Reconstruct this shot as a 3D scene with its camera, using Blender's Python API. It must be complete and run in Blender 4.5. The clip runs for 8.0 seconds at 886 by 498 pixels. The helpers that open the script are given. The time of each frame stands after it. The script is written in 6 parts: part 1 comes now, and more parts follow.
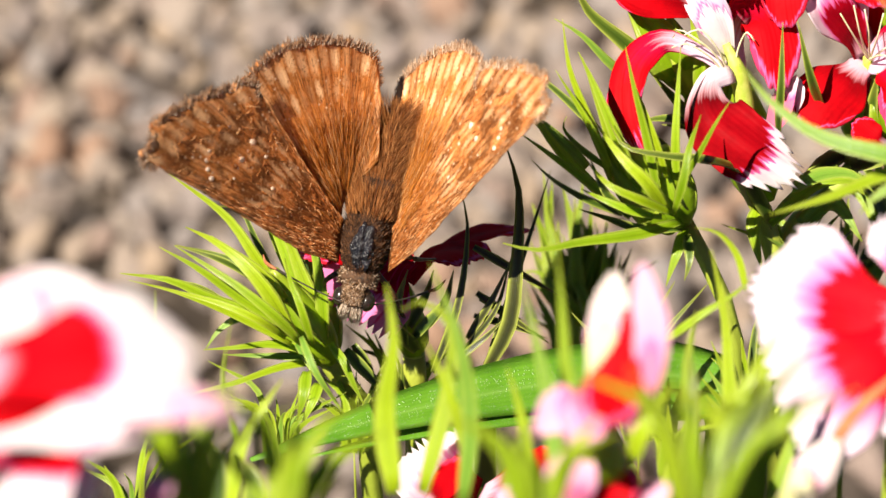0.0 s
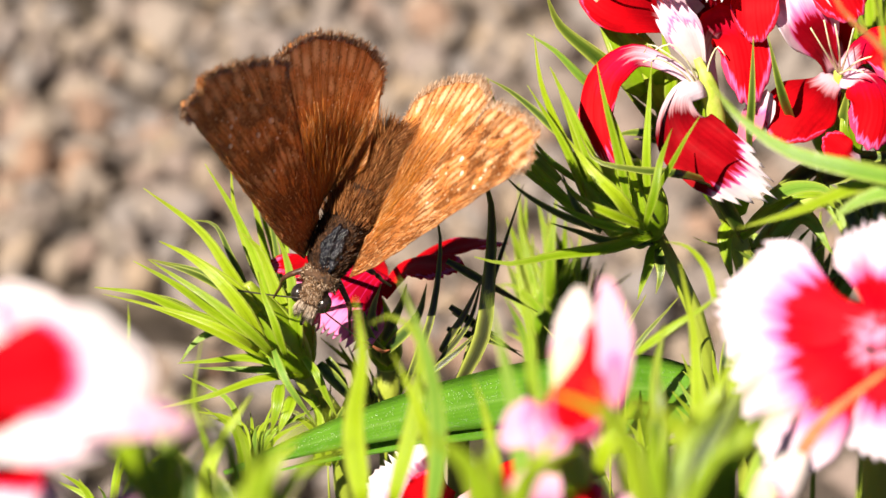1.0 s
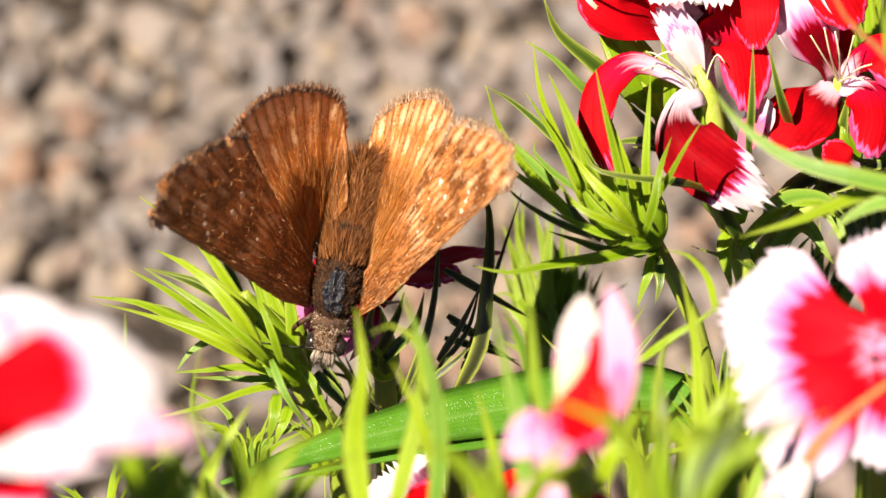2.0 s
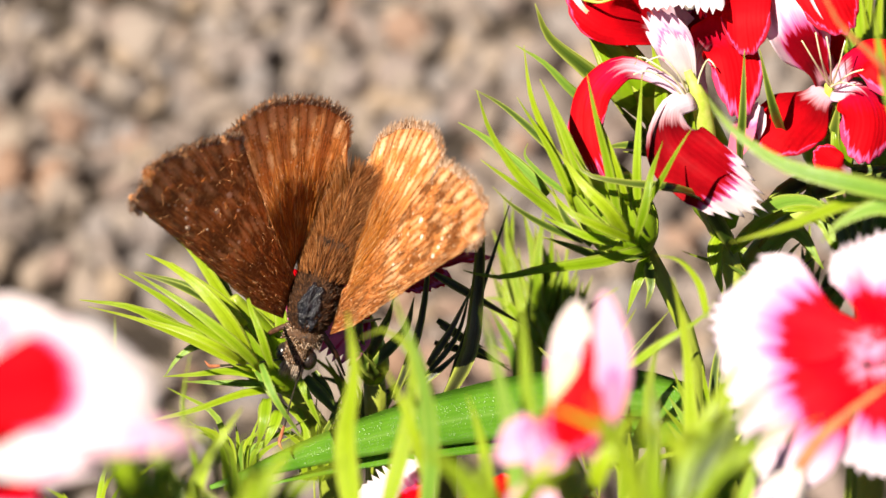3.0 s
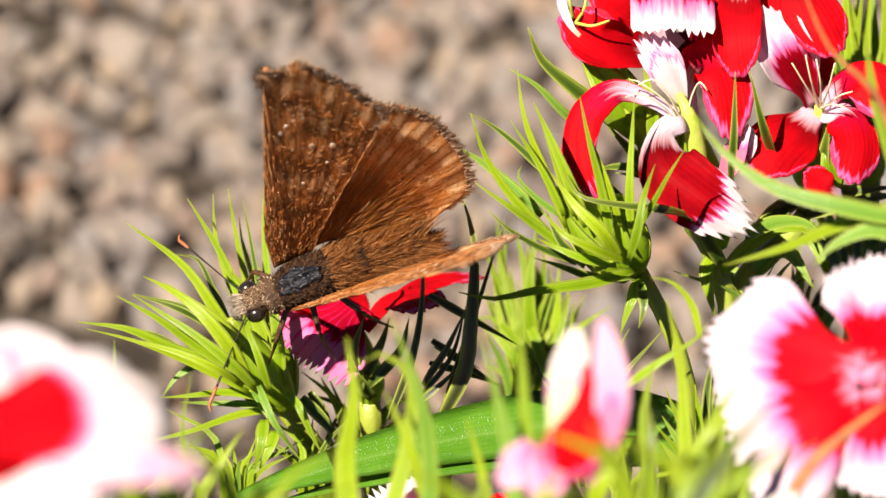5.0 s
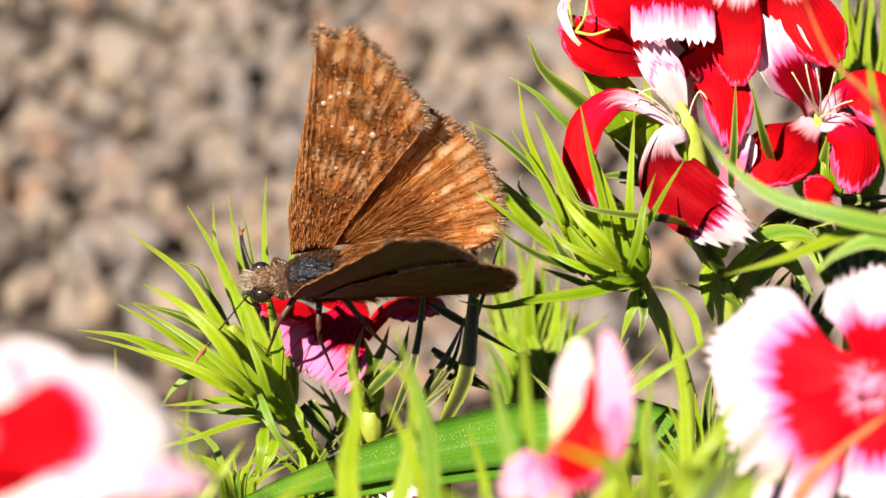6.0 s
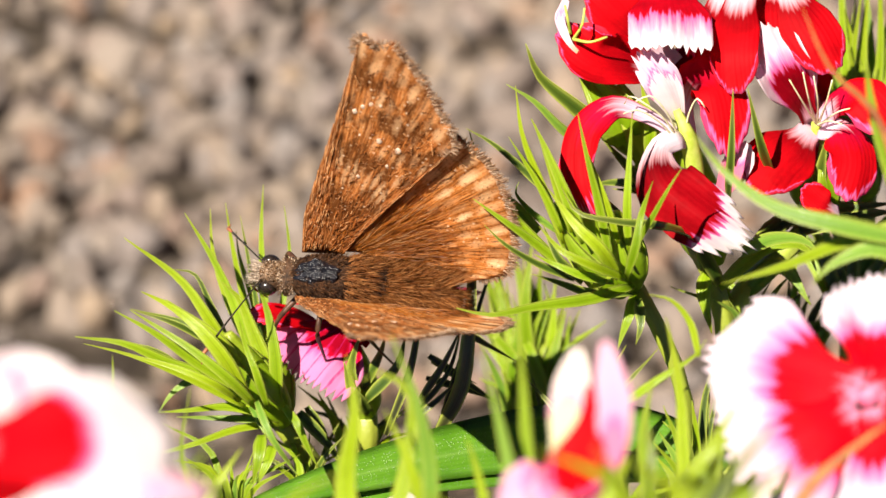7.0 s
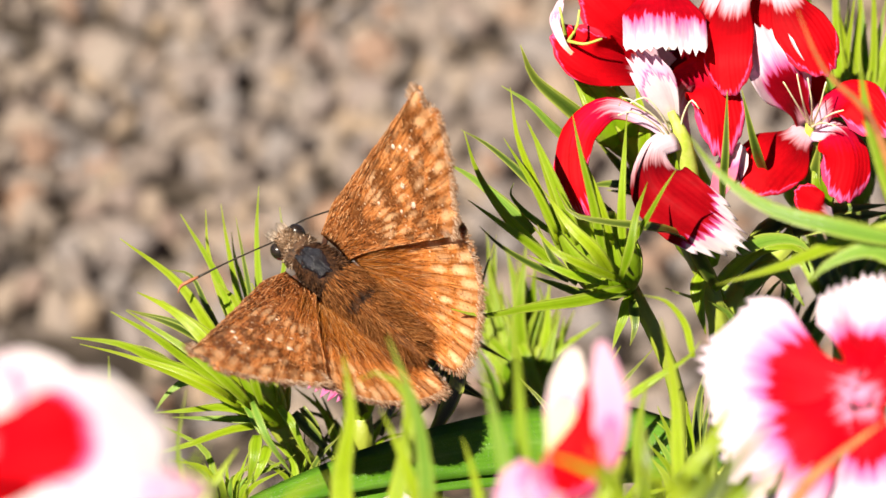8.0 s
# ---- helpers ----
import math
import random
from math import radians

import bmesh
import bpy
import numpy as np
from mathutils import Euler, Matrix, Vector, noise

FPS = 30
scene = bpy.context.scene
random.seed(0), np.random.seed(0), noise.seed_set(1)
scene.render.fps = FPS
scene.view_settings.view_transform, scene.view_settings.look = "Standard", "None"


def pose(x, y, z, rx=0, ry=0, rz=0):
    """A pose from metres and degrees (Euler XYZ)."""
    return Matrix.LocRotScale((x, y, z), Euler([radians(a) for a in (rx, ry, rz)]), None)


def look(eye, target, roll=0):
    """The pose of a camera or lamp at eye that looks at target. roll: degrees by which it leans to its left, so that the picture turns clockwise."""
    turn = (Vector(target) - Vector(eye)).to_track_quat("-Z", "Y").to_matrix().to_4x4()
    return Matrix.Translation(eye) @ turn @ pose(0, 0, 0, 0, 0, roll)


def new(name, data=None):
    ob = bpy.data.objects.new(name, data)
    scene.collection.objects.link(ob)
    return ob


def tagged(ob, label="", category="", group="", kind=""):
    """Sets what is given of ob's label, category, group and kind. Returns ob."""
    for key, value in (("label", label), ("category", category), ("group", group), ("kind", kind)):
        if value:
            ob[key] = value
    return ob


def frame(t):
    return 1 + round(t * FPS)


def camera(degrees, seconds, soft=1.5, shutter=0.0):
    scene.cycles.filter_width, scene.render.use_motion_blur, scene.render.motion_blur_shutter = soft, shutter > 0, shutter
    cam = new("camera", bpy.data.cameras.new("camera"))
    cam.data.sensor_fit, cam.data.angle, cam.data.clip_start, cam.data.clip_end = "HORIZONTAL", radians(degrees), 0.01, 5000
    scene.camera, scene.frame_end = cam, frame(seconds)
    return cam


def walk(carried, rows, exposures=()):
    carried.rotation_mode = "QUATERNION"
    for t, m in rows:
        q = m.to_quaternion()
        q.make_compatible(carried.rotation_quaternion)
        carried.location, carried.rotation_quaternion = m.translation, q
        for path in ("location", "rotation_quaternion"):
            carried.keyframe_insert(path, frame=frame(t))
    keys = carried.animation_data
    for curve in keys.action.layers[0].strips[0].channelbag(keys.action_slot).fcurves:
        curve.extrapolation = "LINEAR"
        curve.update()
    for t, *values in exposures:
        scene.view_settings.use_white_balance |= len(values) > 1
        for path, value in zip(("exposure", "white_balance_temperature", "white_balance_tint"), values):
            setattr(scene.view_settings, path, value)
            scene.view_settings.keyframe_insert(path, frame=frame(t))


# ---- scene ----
FIELD = 12.74
EXPOSURE = 1.08
cam = camera(FIELD, 8.0, soft=1.5)
cam.data.dof.use_dof = True
cam.data.dof.focus_distance = 0.300
cam.data.dof.aperture_fstop = 50.0
cam.data.dof.aperture_blades = 0
walk(cam, [
    (0, look((0.00134, -0.25823, 0.29675), (-0.00290, 0.00077, 0.14544), -0.493)),
    (0.5, look((0.00175, -0.25938, 0.29758), (-0.00245, -0.00009, 0.14674), -0.502)),
    (1, look((0.00298, -0.25937, 0.29767), (-0.00082, 0.00006, 0.14706), -0.497)),
    (1.5, look((0.00223, -0.25855, 0.29722), (-0.00075, 0.00104, 0.14687), -0.464)),
    (3, look((0.00119, -0.25735, 0.29661), (0.00006, 0.00254, 0.14677), -0.054)),
    (3.5, look((0.00030, -0.25865, 0.29855), (-0.00021, 0.00119, 0.14861), 0.064)),
    (4, look((0.00000, -0.25981, 0.30000), (0.00000, 0.00000, 0.15000), 0.000)),
    (4.5, look((0.00014, -0.25952, 0.29932), (0.00037, 0.00043, 0.14958), -0.101)),
    (6, look((-0.00082, -0.25930, 0.29998), (0.00045, 0.00076, 0.15042), 0.065)),
    (6.5, look((-0.00116, -0.26005, 0.30084), (0.00045, -0.00004, 0.15120), 0.142)),
    (7, look((-0.00118, -0.25903, 0.30050), (0.00066, 0.00100, 0.15091), 0.195)),
    (7.5, look((-0.00112, -0.25885, 0.30044), (0.00103, 0.00125, 0.15098), 0.315)),
    (8, look((-0.00155, -0.25991, 0.30084), (0.00103, 0.00023, 0.15144), 0.324)),
], exposures=[(0.0, EXPOSURE, 7250, 10), (4.0, EXPOSURE - 0.03, 7250, 10), (8.0, EXPOSURE - 0.10, 7250, 10)])

# ---- light ----
SUN_AZ, SUN_EL = radians(234), radians(47)
world = bpy.data.worlds.new("sky")
scene.world = world
world.use_nodes = True
sky = world.node_tree.nodes.new("ShaderNodeTexSky")
sky.sky_type = "NISHITA"
sky.sun_disc = False
sky.altitude = 3000
sky.air_density = 0.32
sky.dust_density = 0.05
sky.sun_elevation = SUN_EL
sky.sun_rotation = math.pi / 2 - SUN_AZ
background = world.node_tree.nodes["Background"]
background.inputs["Strength"].default_value = 0.05
world.node_tree.links.new(sky.outputs["Color"], background.inputs["Color"])
sun = new("sun", bpy.data.lights.new("sun", "SUN"))
sun.data.energy = 5.0
sun.data.angle = radians(0.55)
sun.data.color = (1.0, 0.95, 0.87)
SUN_DIR = Vector((math.cos(SUN_AZ) * math.cos(SUN_EL), math.sin(SUN_AZ) * math.cos(SUN_EL), math.sin(SUN_EL)))
sun.matrix_world = look(SUN_DIR * 3, (0, 0, 0))

# ---- directions seen from the lens ----
TOCAM = Vector((0, -0.866, 0.5))
UPV = Vector((0, 0.5, 0.866))
RIGHT = Vector((1, 0, 0))
MM = 0.001
rng = random.Random(11)


# ---- materials ----
class Nodes:
    """A small wrapper to write node trees in few lines."""

    def __init__(self, name):
        self.mat = bpy.data.materials.new(name)
        self.mat.use_nodes = True
        self.tree = self.mat.node_tree
        self.tree.nodes.clear()
        self.out = self.tree.nodes.new("ShaderNodeOutputMaterial")

    def add(self, kind, **inputs):
        n = self.tree.nodes.new("ShaderNode" + kind)
        for k, v in inputs.items():
            self.put(n, k, v)
        return n

    def put(self, n, k, v):
        sock = n.inputs[int(k[1:])] if k[0] == "i" and k[1:].isdigit() else n.inputs[k.replace("_", " ")]
        if isinstance(v, bpy.types.NodeSocket):
            self.tree.links.new(v, sock)
        else:
            sock.default_value = v

    def math(self, op, a, b=0.0, c=0.0):
        n = self.tree.nodes.new("ShaderNodeMath")
        n.operation = op
        for i, v in enumerate((a, b, c)):
            self.put(n, "i%d" % i, v)
        return n.outputs[0]

    def mix(self, fac, a, b, mode="MIX"):
        n = self.tree.nodes.new("ShaderNodeMix")
        n.data_type = "RGBA"
        n.blend_type = mode
        self.put(n, "i0", fac)
        self.put(n, "i6", a if isinstance(a, bpy.types.NodeSocket) else (*a, 1))
        self.put(n, "i7", b if isinstance(b, bpy.types.NodeSocket) else (*b, 1))
        return n.outputs[2]

    def ramp(self, fac, stops):
        n = self.tree.nodes.new("ShaderNodeValToRGB")
        while len(n.color_ramp.elements) < len(stops):
            n.color_ramp.elements.new(0.5)
        for e, (p, c) in zip(n.color_ramp.elements, stops):
            e.position = p
            e.color = (*c, 1) if len(c) == 3 else c
        self.put(n, "i0", fac)
        return n.outputs[0]

    def noise(self, vector, scale, detail=3.0, rough=0.55):
        n = self.add("TexNoise", Scale=scale, Detail=detail, Roughness=rough)
        if vector is not None:
            self.put(n, "Vector", vector)
        return n.outputs[0]

    def bump(self, height, strength, distance):
        return self.add("Bump", Height=height, Strength=strength, Distance=distance).outputs[0]

    def obj(self):
        return self.add("TexCoord").outputs["Object"]

    def uv(self):
        n = self.tree.nodes.new("ShaderNodeSeparateXYZ")
        self.put(n, "i0", self.add("TexCoord").outputs["UV"])
        return n.outputs[0], n.outputs[1]

    def stretch(self, vector, x, y, z):
        n = self.add("Mapping", Scale=(x, y, z))
        self.put(n, "Vector", vector)
        return n.outputs[0]

    def surface(self, color, rough=0.6, normal=None, lucid=0.0, spec=0.5, back=None, sheen=0.0):
        b = self.add("BsdfPrincipled", Base_Color=color if isinstance(color, bpy.types.NodeSocket) else (*color, 1), Roughness=rough)
        b.inputs["Specular IOR Level"].default_value = spec
        if sheen:
            b.inputs["Sheen Weight"].default_value = sheen
        if normal is not None:
            self.put(b, "Normal", normal)
        last = b.outputs[0]
        if lucid:
            t = self.add("BsdfTranslucent", Color=back if back is not None else (color if isinstance(color, bpy.types.NodeSocket) else (*color, 1)))
            m = self.add("MixShader", Fac=lucid)
            self.tree.links.new(last, m.inputs[1])
            self.tree.links.new(t.outputs[0], m.inputs[2])
            last = m.outputs[0]
        self.tree.links.new(last, self.out.inputs[0])
        return self.mat


def leaf_material(name, dark, light, lucid=0.35, rough=0.34, grain=900):
    n = Nodes(name)
    u, v = n.uv()
    rnd = n.add("ObjectInfo").outputs["Random"]
    big = n.noise(n.obj(), 160, 2)
    c = n.mix(n.math("MULTIPLY_ADD", big, 0.9, n.math("MULTIPLY_ADD", rnd, 0.5, -0.25)), dark, light)
    # pale margins stand in for highlights along the leaf edges
    edge = n.math("ABSOLUTE", n.math("MULTIPLY_ADD", u, 2.0, -1.0))
    c = n.mix(n.math("MULTIPLY", n.math("POWER", edge, 3.5), 0.85), c, (0.68, 0.77, 0.14))
    rib = n.math("POWER", n.math("SUBTRACT", 1.0, edge), 8.0)
    c = n.mix(n.math("MULTIPLY", rib, 0.45), c, tuple(0.5 * x for x in dark))
    c = n.mix(n.math("MULTIPLY", n.math("POWER", v, 5.0), 0.5), c, (0.42, 0.40, 0.06))
    fine = n.noise(n.obj(), grain * 3, 3)
    c = n.mix(n.math("MULTIPLY", fine, 0.22), c, (0.04, 0.09, 0.01), "MIX")
    stripes = n.math("SINE", n.math("MULTIPLY", u, 44.0))
    height = n.math("MULTIPLY_ADD", stripes, 0.25, fine)
    return n.surface(c, rough, n.bump(height, 0.45, 0.00010), lucid, 0.6, back=n.mix(0.6, c, (0.45, 0.62, 0.03)))


LEAF = leaf_material("leaf_bright", (0.20, 0.35, 0.008), (0.55, 0.78, 0.028), 0.46)
# deep leaf green, darkened further to stand for leaves lying in shade
LEAF_DARK_SHADE = leaf_material("leaf_deep_shade", (0.020, 0.050, 0.005), (0.085, 0.15, 0.014), 0.15)
# near-black tint: the spray's shade is put into this leaf colour
LEAF_PURPLE_SHADE = leaf_material("leaf_purplish_shade", (0.010, 0.010, 0.005), (0.045, 0.040, 0.014), 0.05)
LEAF_BLUE = leaf_material("leaf_bluish", (0.15, 0.34, 0.03), (0.36, 0.60, 0.10), 0.42)
LEAF_GREEN = leaf_material("leaf_fresh", (0.16, 0.34, 0.008), (0.46, 0.70, 0.022), 0.5)
LEAF_YELLOW = leaf_material("leaf_yellowish", (0.30, 0.44, 0.006), (0.58, 0.76, 0.030), 0.46)


def broad_leaf_material():
    n = Nodes("broad_leaf")
    u, v = n.uv()
    big = n.noise(n.obj(), 220, 3)
    c = n.ramp(big, [(0.3, (0.06, 0.19, 0.010)), (0.7, (0.14, 0.33, 0.028))])
    cells = n.add("TexVoronoi", Scale=5200.0)
    n.put(cells, "Vector", n.obj())
    fleck = n.ramp(cells.outputs["Distance"], [(0.0, (1, 1, 1)), (0.35, (0, 0, 0))])
    c = n.mix(n.math("MULTIPLY", fleck, 0.25), c, (0.35, 0.5, 0.25))
    lines = n.math("SINE", n.math("MULTIPLY", u, 75.0))
    c = n.mix(n.math("MULTIPLY_ADD", lines, 0.12, 0.12), c, (0.05, 0.16, 0.01))
    rib = n.math("POWER", n.math("SUBTRACT", 1.0, n.math("ABSOLUTE", n.math("MULTIPLY_ADD", u, 2.0, -1.0))), 14.0)
    c = n.mix(n.math("MULTIPLY", rib, 0.4), c, (0.24, 0.40, 0.10))
    return n.surface(c, 0.30, n.bump(n.math("ADD", fleck, n.math("MULTIPLY", big, 0.6)), 0.5, 0.00012), 0.2, 0.6, back=n.mix(0.5, c, (0.3, 0.5, 0.03)))


BROAD = broad_leaf_material()


def petal_material(name, throat, red, edge, s0, s1, jag=0.13, deep=None, lucid=0.3, flank=0.16, fade=0.08, vein=0.0):
    """Colour bands from the claw to the rim, with ragged borders along the veins."""
    n = Nodes(name)
    u, v = n.uv()
    comb = n.tree.nodes.new("ShaderNodeCombineXYZ")
    n.put(comb, "i0", n.math("MULTIPLY", u, 17.0))
    n.put(comb, "i1", n.math("MULTIPLY", v, 2.2))
    n.put(comb, "i2", n.math("MULTIPLY", n.add("ObjectInfo").outputs["Random"], 30.0))
    streak = n.noise(comb.outputs[0], 1.0, 3)
    side = n.math("MULTIPLY", n.math("POWER", n.math("ABSOLUTE", n.math("MULTIPLY_ADD", u, 2.0, -1.0)), 3.0), flank)
    s = n.math("ADD", n.math("MULTIPLY_ADD", streak, jag * 2, -jag), n.math("ADD", v, side))
    # deep: a darker red past the throat, standing in for shading there
    mid = deep or red
    c = n.ramp(s, [(max(0.0, s0 - 0.10), throat), (s0, tuple(0.5 * (a + b) for a, b in zip(throat, red))), (s0 + 0.08, mid),
                   (0.5 * (s0 + s1), red), (s1 - 0.01, red), (s1 + 0.035, (0.80, 0.14, 0.42)), (min(0.99, s1 + fade), tuple(0.35 * a + 0.65 * b for a, b in zip((0.80, 0.30, 0.55), edge))), (1.0, edge)])
    inside = n.ramp(s, [(s0, (0, 0, 0)), (s0 + 0.08, (1, 1, 1)), (max(s0 + 0.09, s1 - 0.08), (1, 1, 1)), (max(s0 + 0.1, s1), (0, 0, 0))])
    if red[1] > 0.1:
        inside = n.math("MULTIPLY", inside, 0.25)
    fine = n.noise(n.obj(), 2600, 3)
    c = n.mix(n.math("MULTIPLY", n.math("MULTIPLY", n.math("SUBTRACT", fine, 0.35), 0.4), inside), c, tuple(0.5 * x for x in red))
    # mottled darkening of the red band, painted in place of petal shading
    shade_mottle = n.ramp(n.noise(n.obj(), 360, 3, 0.6), [(0.46, (0, 0, 0)), (0.70, (1, 1, 1))])
    c = n.mix(n.math("MULTIPLY", n.math("MULTIPLY", shade_mottle, inside), 0.55), c, tuple(0.38 * x for x in red))
    veins = n.math("SINE", n.math("MULTIPLY", u, 70.0))
    if vein:
        line = n.math("POWER", n.math("ABSOLUTE", n.math("SINE", n.math("MULTIPLY_ADD", streak, 2.0, n.math("MULTIPLY", u, 24.0)))), 0.5)
        fork = n.ramp(n.math("ADD", line, n.math("MULTIPLY", n.math("SUBTRACT", fine, 0.5), 0.3)), [(0.25, (1, 1, 1)), (0.62, (0, 0, 0))])
        c = n.mix(n.math("MULTIPLY", fork, vein), c, (0.66, 0.02, 0.16))
    return n.surface(c, 0.62, n.bump(n.math("MULTIPLY_ADD", veins, 0.05, n.math("MULTIPLY_ADD", n.noise(n.obj(), 330, 3), 3.0, n.math("MULTIPLY", streak, 0.7))), 0.30, 0.00016), lucid, 0.08, back=c)


SCARLET = (0.66, 0.003, 0.010)
PETAL_LACE = petal_material("petal_lacy_white_rim", (0.84, 0.34, 0.55), (0.70, 0.002, 0.014), (0.84, 0.72, 0.80), 0.06, 0.50, 0.15, fade=0.22)
PETAL_BRIGHT = petal_material("petal_clear_white_rim", (0.80, 0.45, 0.62), (0.68, 0.002, 0.010), (0.84, 0.78, 0.80), 0.10, 0.60, 0.05, fade=0.07, flank=0.22)
PETAL_BAND = petal_material("petal_red_wide_white_band", (0.55, 0.002, 0.01), (0.60, 0.002, 0.014), (0.86, 0.80, 0.84), 0.2, 0.52, 0.30, flank=0.02, fade=0.30)
PETAL_FRINGE = petal_material("petal_red_white_fringe", (0.86, 0.70, 0.80), (0.40, 0.002, 0.008), (0.84, 0.78, 0.80), 0.26, 0.80, 0.10, flank=-0.06, fade=0.05, deep=(0.16, 0.0006, 0.004))
PETAL_RUFFLE = petal_material("petal_crimson_pale_ruffle", (0.82, 0.50, 0.66), (0.46, 0.002, 0.016), (0.86, 0.70, 0.78), 0.14, 0.62, 0.16, flank=0.42, fade=0.16, deep=(0.20, 0.001, 0.008))
PETAL_RED = petal_material("petal_red", (0.86, 0.62, 0.74), SCARLET, (0.70, 0.02, 0.05), 0.30, 0.97, 0.10, deep=(0.34, 0.001, 0.006))
PETAL_SCARLET = petal_material("petal_scarlet", (0.40, 0.002, 0.01), SCARLET, (0.74, 0.02, 0.05), 0.15, 0.9, 0.15)
PETAL_ARCH = petal_material("petal_red_white_arch", (0.88, 0.66, 0.84), SCARLET, (0.74, 0.05, 0.16), 0.27, 0.93, 0.14, deep=(0.55, 0.004, 0.05))
PETAL_CREST = petal_material("petal_red_lilac_crest", (0.88, 0.66, 0.84), SCARLET, (0.74, 0.05, 0.16), 0.37, 0.95, 0.16, deep=(0.55, 0.004, 0.05))
PETAL_ROSE = petal_material("petal_rose_white_tip", (0.66, 0.02, 0.05), (0.84, 0.22, 0.36), (0.88, 0.76, 0.80), 0.12, 0.66, 0.18, fade=0.18)
PETAL_STRIPED = petal_material("petal_white_striped", (0.80, 0.82, 0.45), (0.88, 0.76, 0.82), (0.86, 0.62, 0.76), 0.25, 0.72, 0.2)
PETAL_PINK = petal_material("petal_pink", (0.50, 0.004, 0.02), (0.62, 0.003, 0.030), (0.84, 0.24, 0.50), 0.06, 0.60, 0.26, fade=0.16, vein=0.8)
# crimson darkened to hold the shade of the gaps between petals
PETAL_SHADE = petal_material("petal_crimson_shade", (0.30, 0.002, 0.01), (0.24, 0.001, 0.006), (0.34, 0.004, 0.02), 0.15, 0.9, 0.15)
PETAL_WHITE = petal_material("petal_white", (0.84, 0.56, 0.68), (0.85, 0.76, 0.80), (0.85, 0.78, 0.80), 0.12, 0.6, 0.1)
PETAL_PALE = petal_material("petal_pale_pink", (0.82, 0.34, 0.44), (0.84, 0.24, 0.42), (0.84, 0.46, 0.62), 0.20, 0.5, 0.12)
PETAL_BLUSH = petal_material("petal_blush", (0.84, 0.62, 0.68), (0.84, 0.58, 0.66), (0.84, 0.52, 0.64), 0.20, 0.5, 0.12)
PETAL_CREAM = petal_material("petal_cream", (0.70, 0.70, 0.25), (0.80, 0.76, 0.52), (0.82, 0.74, 0.70), 0.2, 0.55, 0.12)


def wing_material(name, hind):
    """Brown scales between radiating veins: rows of pale spots, dark blotches, and a rim striped along the veins."""
    n = Nodes(name)
    u, v = n.uv()
    side = n.math("MULTIPLY", n.noise(n.obj(), 500, 2), 0.5)
    cu = n.math("MULTIPLY_ADD", u, 27.0 if hind else 30.0, side)
    cell = n.math("FLOOR", cu)
    off = n.math("ABSOLUTE", n.math("MULTIPLY_ADD", n.math("FRACT", cu), 2.0, -1.0))
    wide = n.noise(n.obj(), 270, 3, 0.6)

    def chance(shift):
        w = n.tree.nodes.new("ShaderNodeTexWhiteNoise")
        w.noise_dimensions = "1D"
        n.put(w, "W", n.math("ADD", cell, shift))
        return w.outputs["Value"]

    def streaks(ku, kv, detail, rough):
        comb = n.tree.nodes.new("ShaderNodeCombineXYZ")
        n.put(comb, "i0", n.math("MULTIPLY", n.math("MULTIPLY_ADD", wide, 0.012, u), ku))
        n.put(comb, "i1", n.math("MULTIPLY", v, kv))
        return n.noise(comb.outputs[0], 1.0, detail, rough)

    hair = streaks(190.0, 5.0 if hind else 9.0, 4, 0.7)
    patch = streaks(30.0, 9.0, 3, 0.6)
    grain = n.noise(n.obj(), 3600, 3, 0.7)
    mid = (0.62, 0.200, 0.042) if hind else (0.54, 0.172, 0.042)
    base = n.ramp(hair, [(0.34, (0.045, 0.010, 0.002)), (0.49, mid), (0.64, (0.70, 0.33, 0.125))])
    dark = n.ramp(n.math("MULTIPLY_ADD", wide, 0.5, n.math("MULTIPLY", patch, 0.6)), [(0.51, (0, 0, 0)), (0.60, (1, 1, 1))])
    base = n.mix(n.math("MULTIPLY", dark, 0.35 if hind else 0.74), base, (0.055, 0.014, 0.003))
    near = n.ramp(v, [(0.04, (1, 1, 1)), (0.40, (0, 0, 0))])
    base = n.mix(n.math("MULTIPLY", near, 0.1 if hind else 0.5), base, (0.09, 0.022, 0.004))
    # rows of pale spots, one in each cell between two veins
    rows = ((0.88, 0.095, 0.9, 1.0), (0.70, 0.085, 1.1, 0.95), (0.53, 0.06, 1.3, 0.5)) if hind else ((0.91, 0.050, 1.0, 0.8), (0.77, 0.060, 1.2, 0.75), (0.61, 0.055, 1.3, 0.6), (0.43, 0.075, 1.0, 0.75))
    for k, (v0, tall, slim, strength) in enumerate(rows):
        dv = n.math("DIVIDE", n.math("SUBTRACT", v, n.math("MULTIPLY_ADD", chance(7.3 + 11.0 * k), 0.09, v0 - 0.045)), tall)
        du = n.math("MULTIPLY", off, slim)
        d = n.math("SQRT", n.math("ADD", n.math("MULTIPLY", dv, dv), n.math("MULTIPLY", du, du)))
        d = n.math("MULTIPLY_ADD", n.math("SUBTRACT", grain, 0.5), 1.3, d)
        spot = n.ramp(d, [(0.35, (1, 1, 1)), (0.95, (0, 0, 0))])
        base = n.mix(n.math("MULTIPLY", spot, n.math("MULTIPLY", n.math("MULTIPLY_ADD", chance(3.1 + 5.0 * k), 0.9, 0.1), strength)), base, (0.86, 0.54, 0.30))
    # dark veins, and the striped rim
    vein = n.ramp(off, [(0.80, (0, 0, 0)), (0.97, (1, 1, 1))])
    base = n.mix(n.math("MULTIPLY", vein, 0.35), base, (0.10, 0.026, 0.005))
    rag = n.math("MULTIPLY_ADD", hair, 0.10, n.math("ADD", v, -0.05))
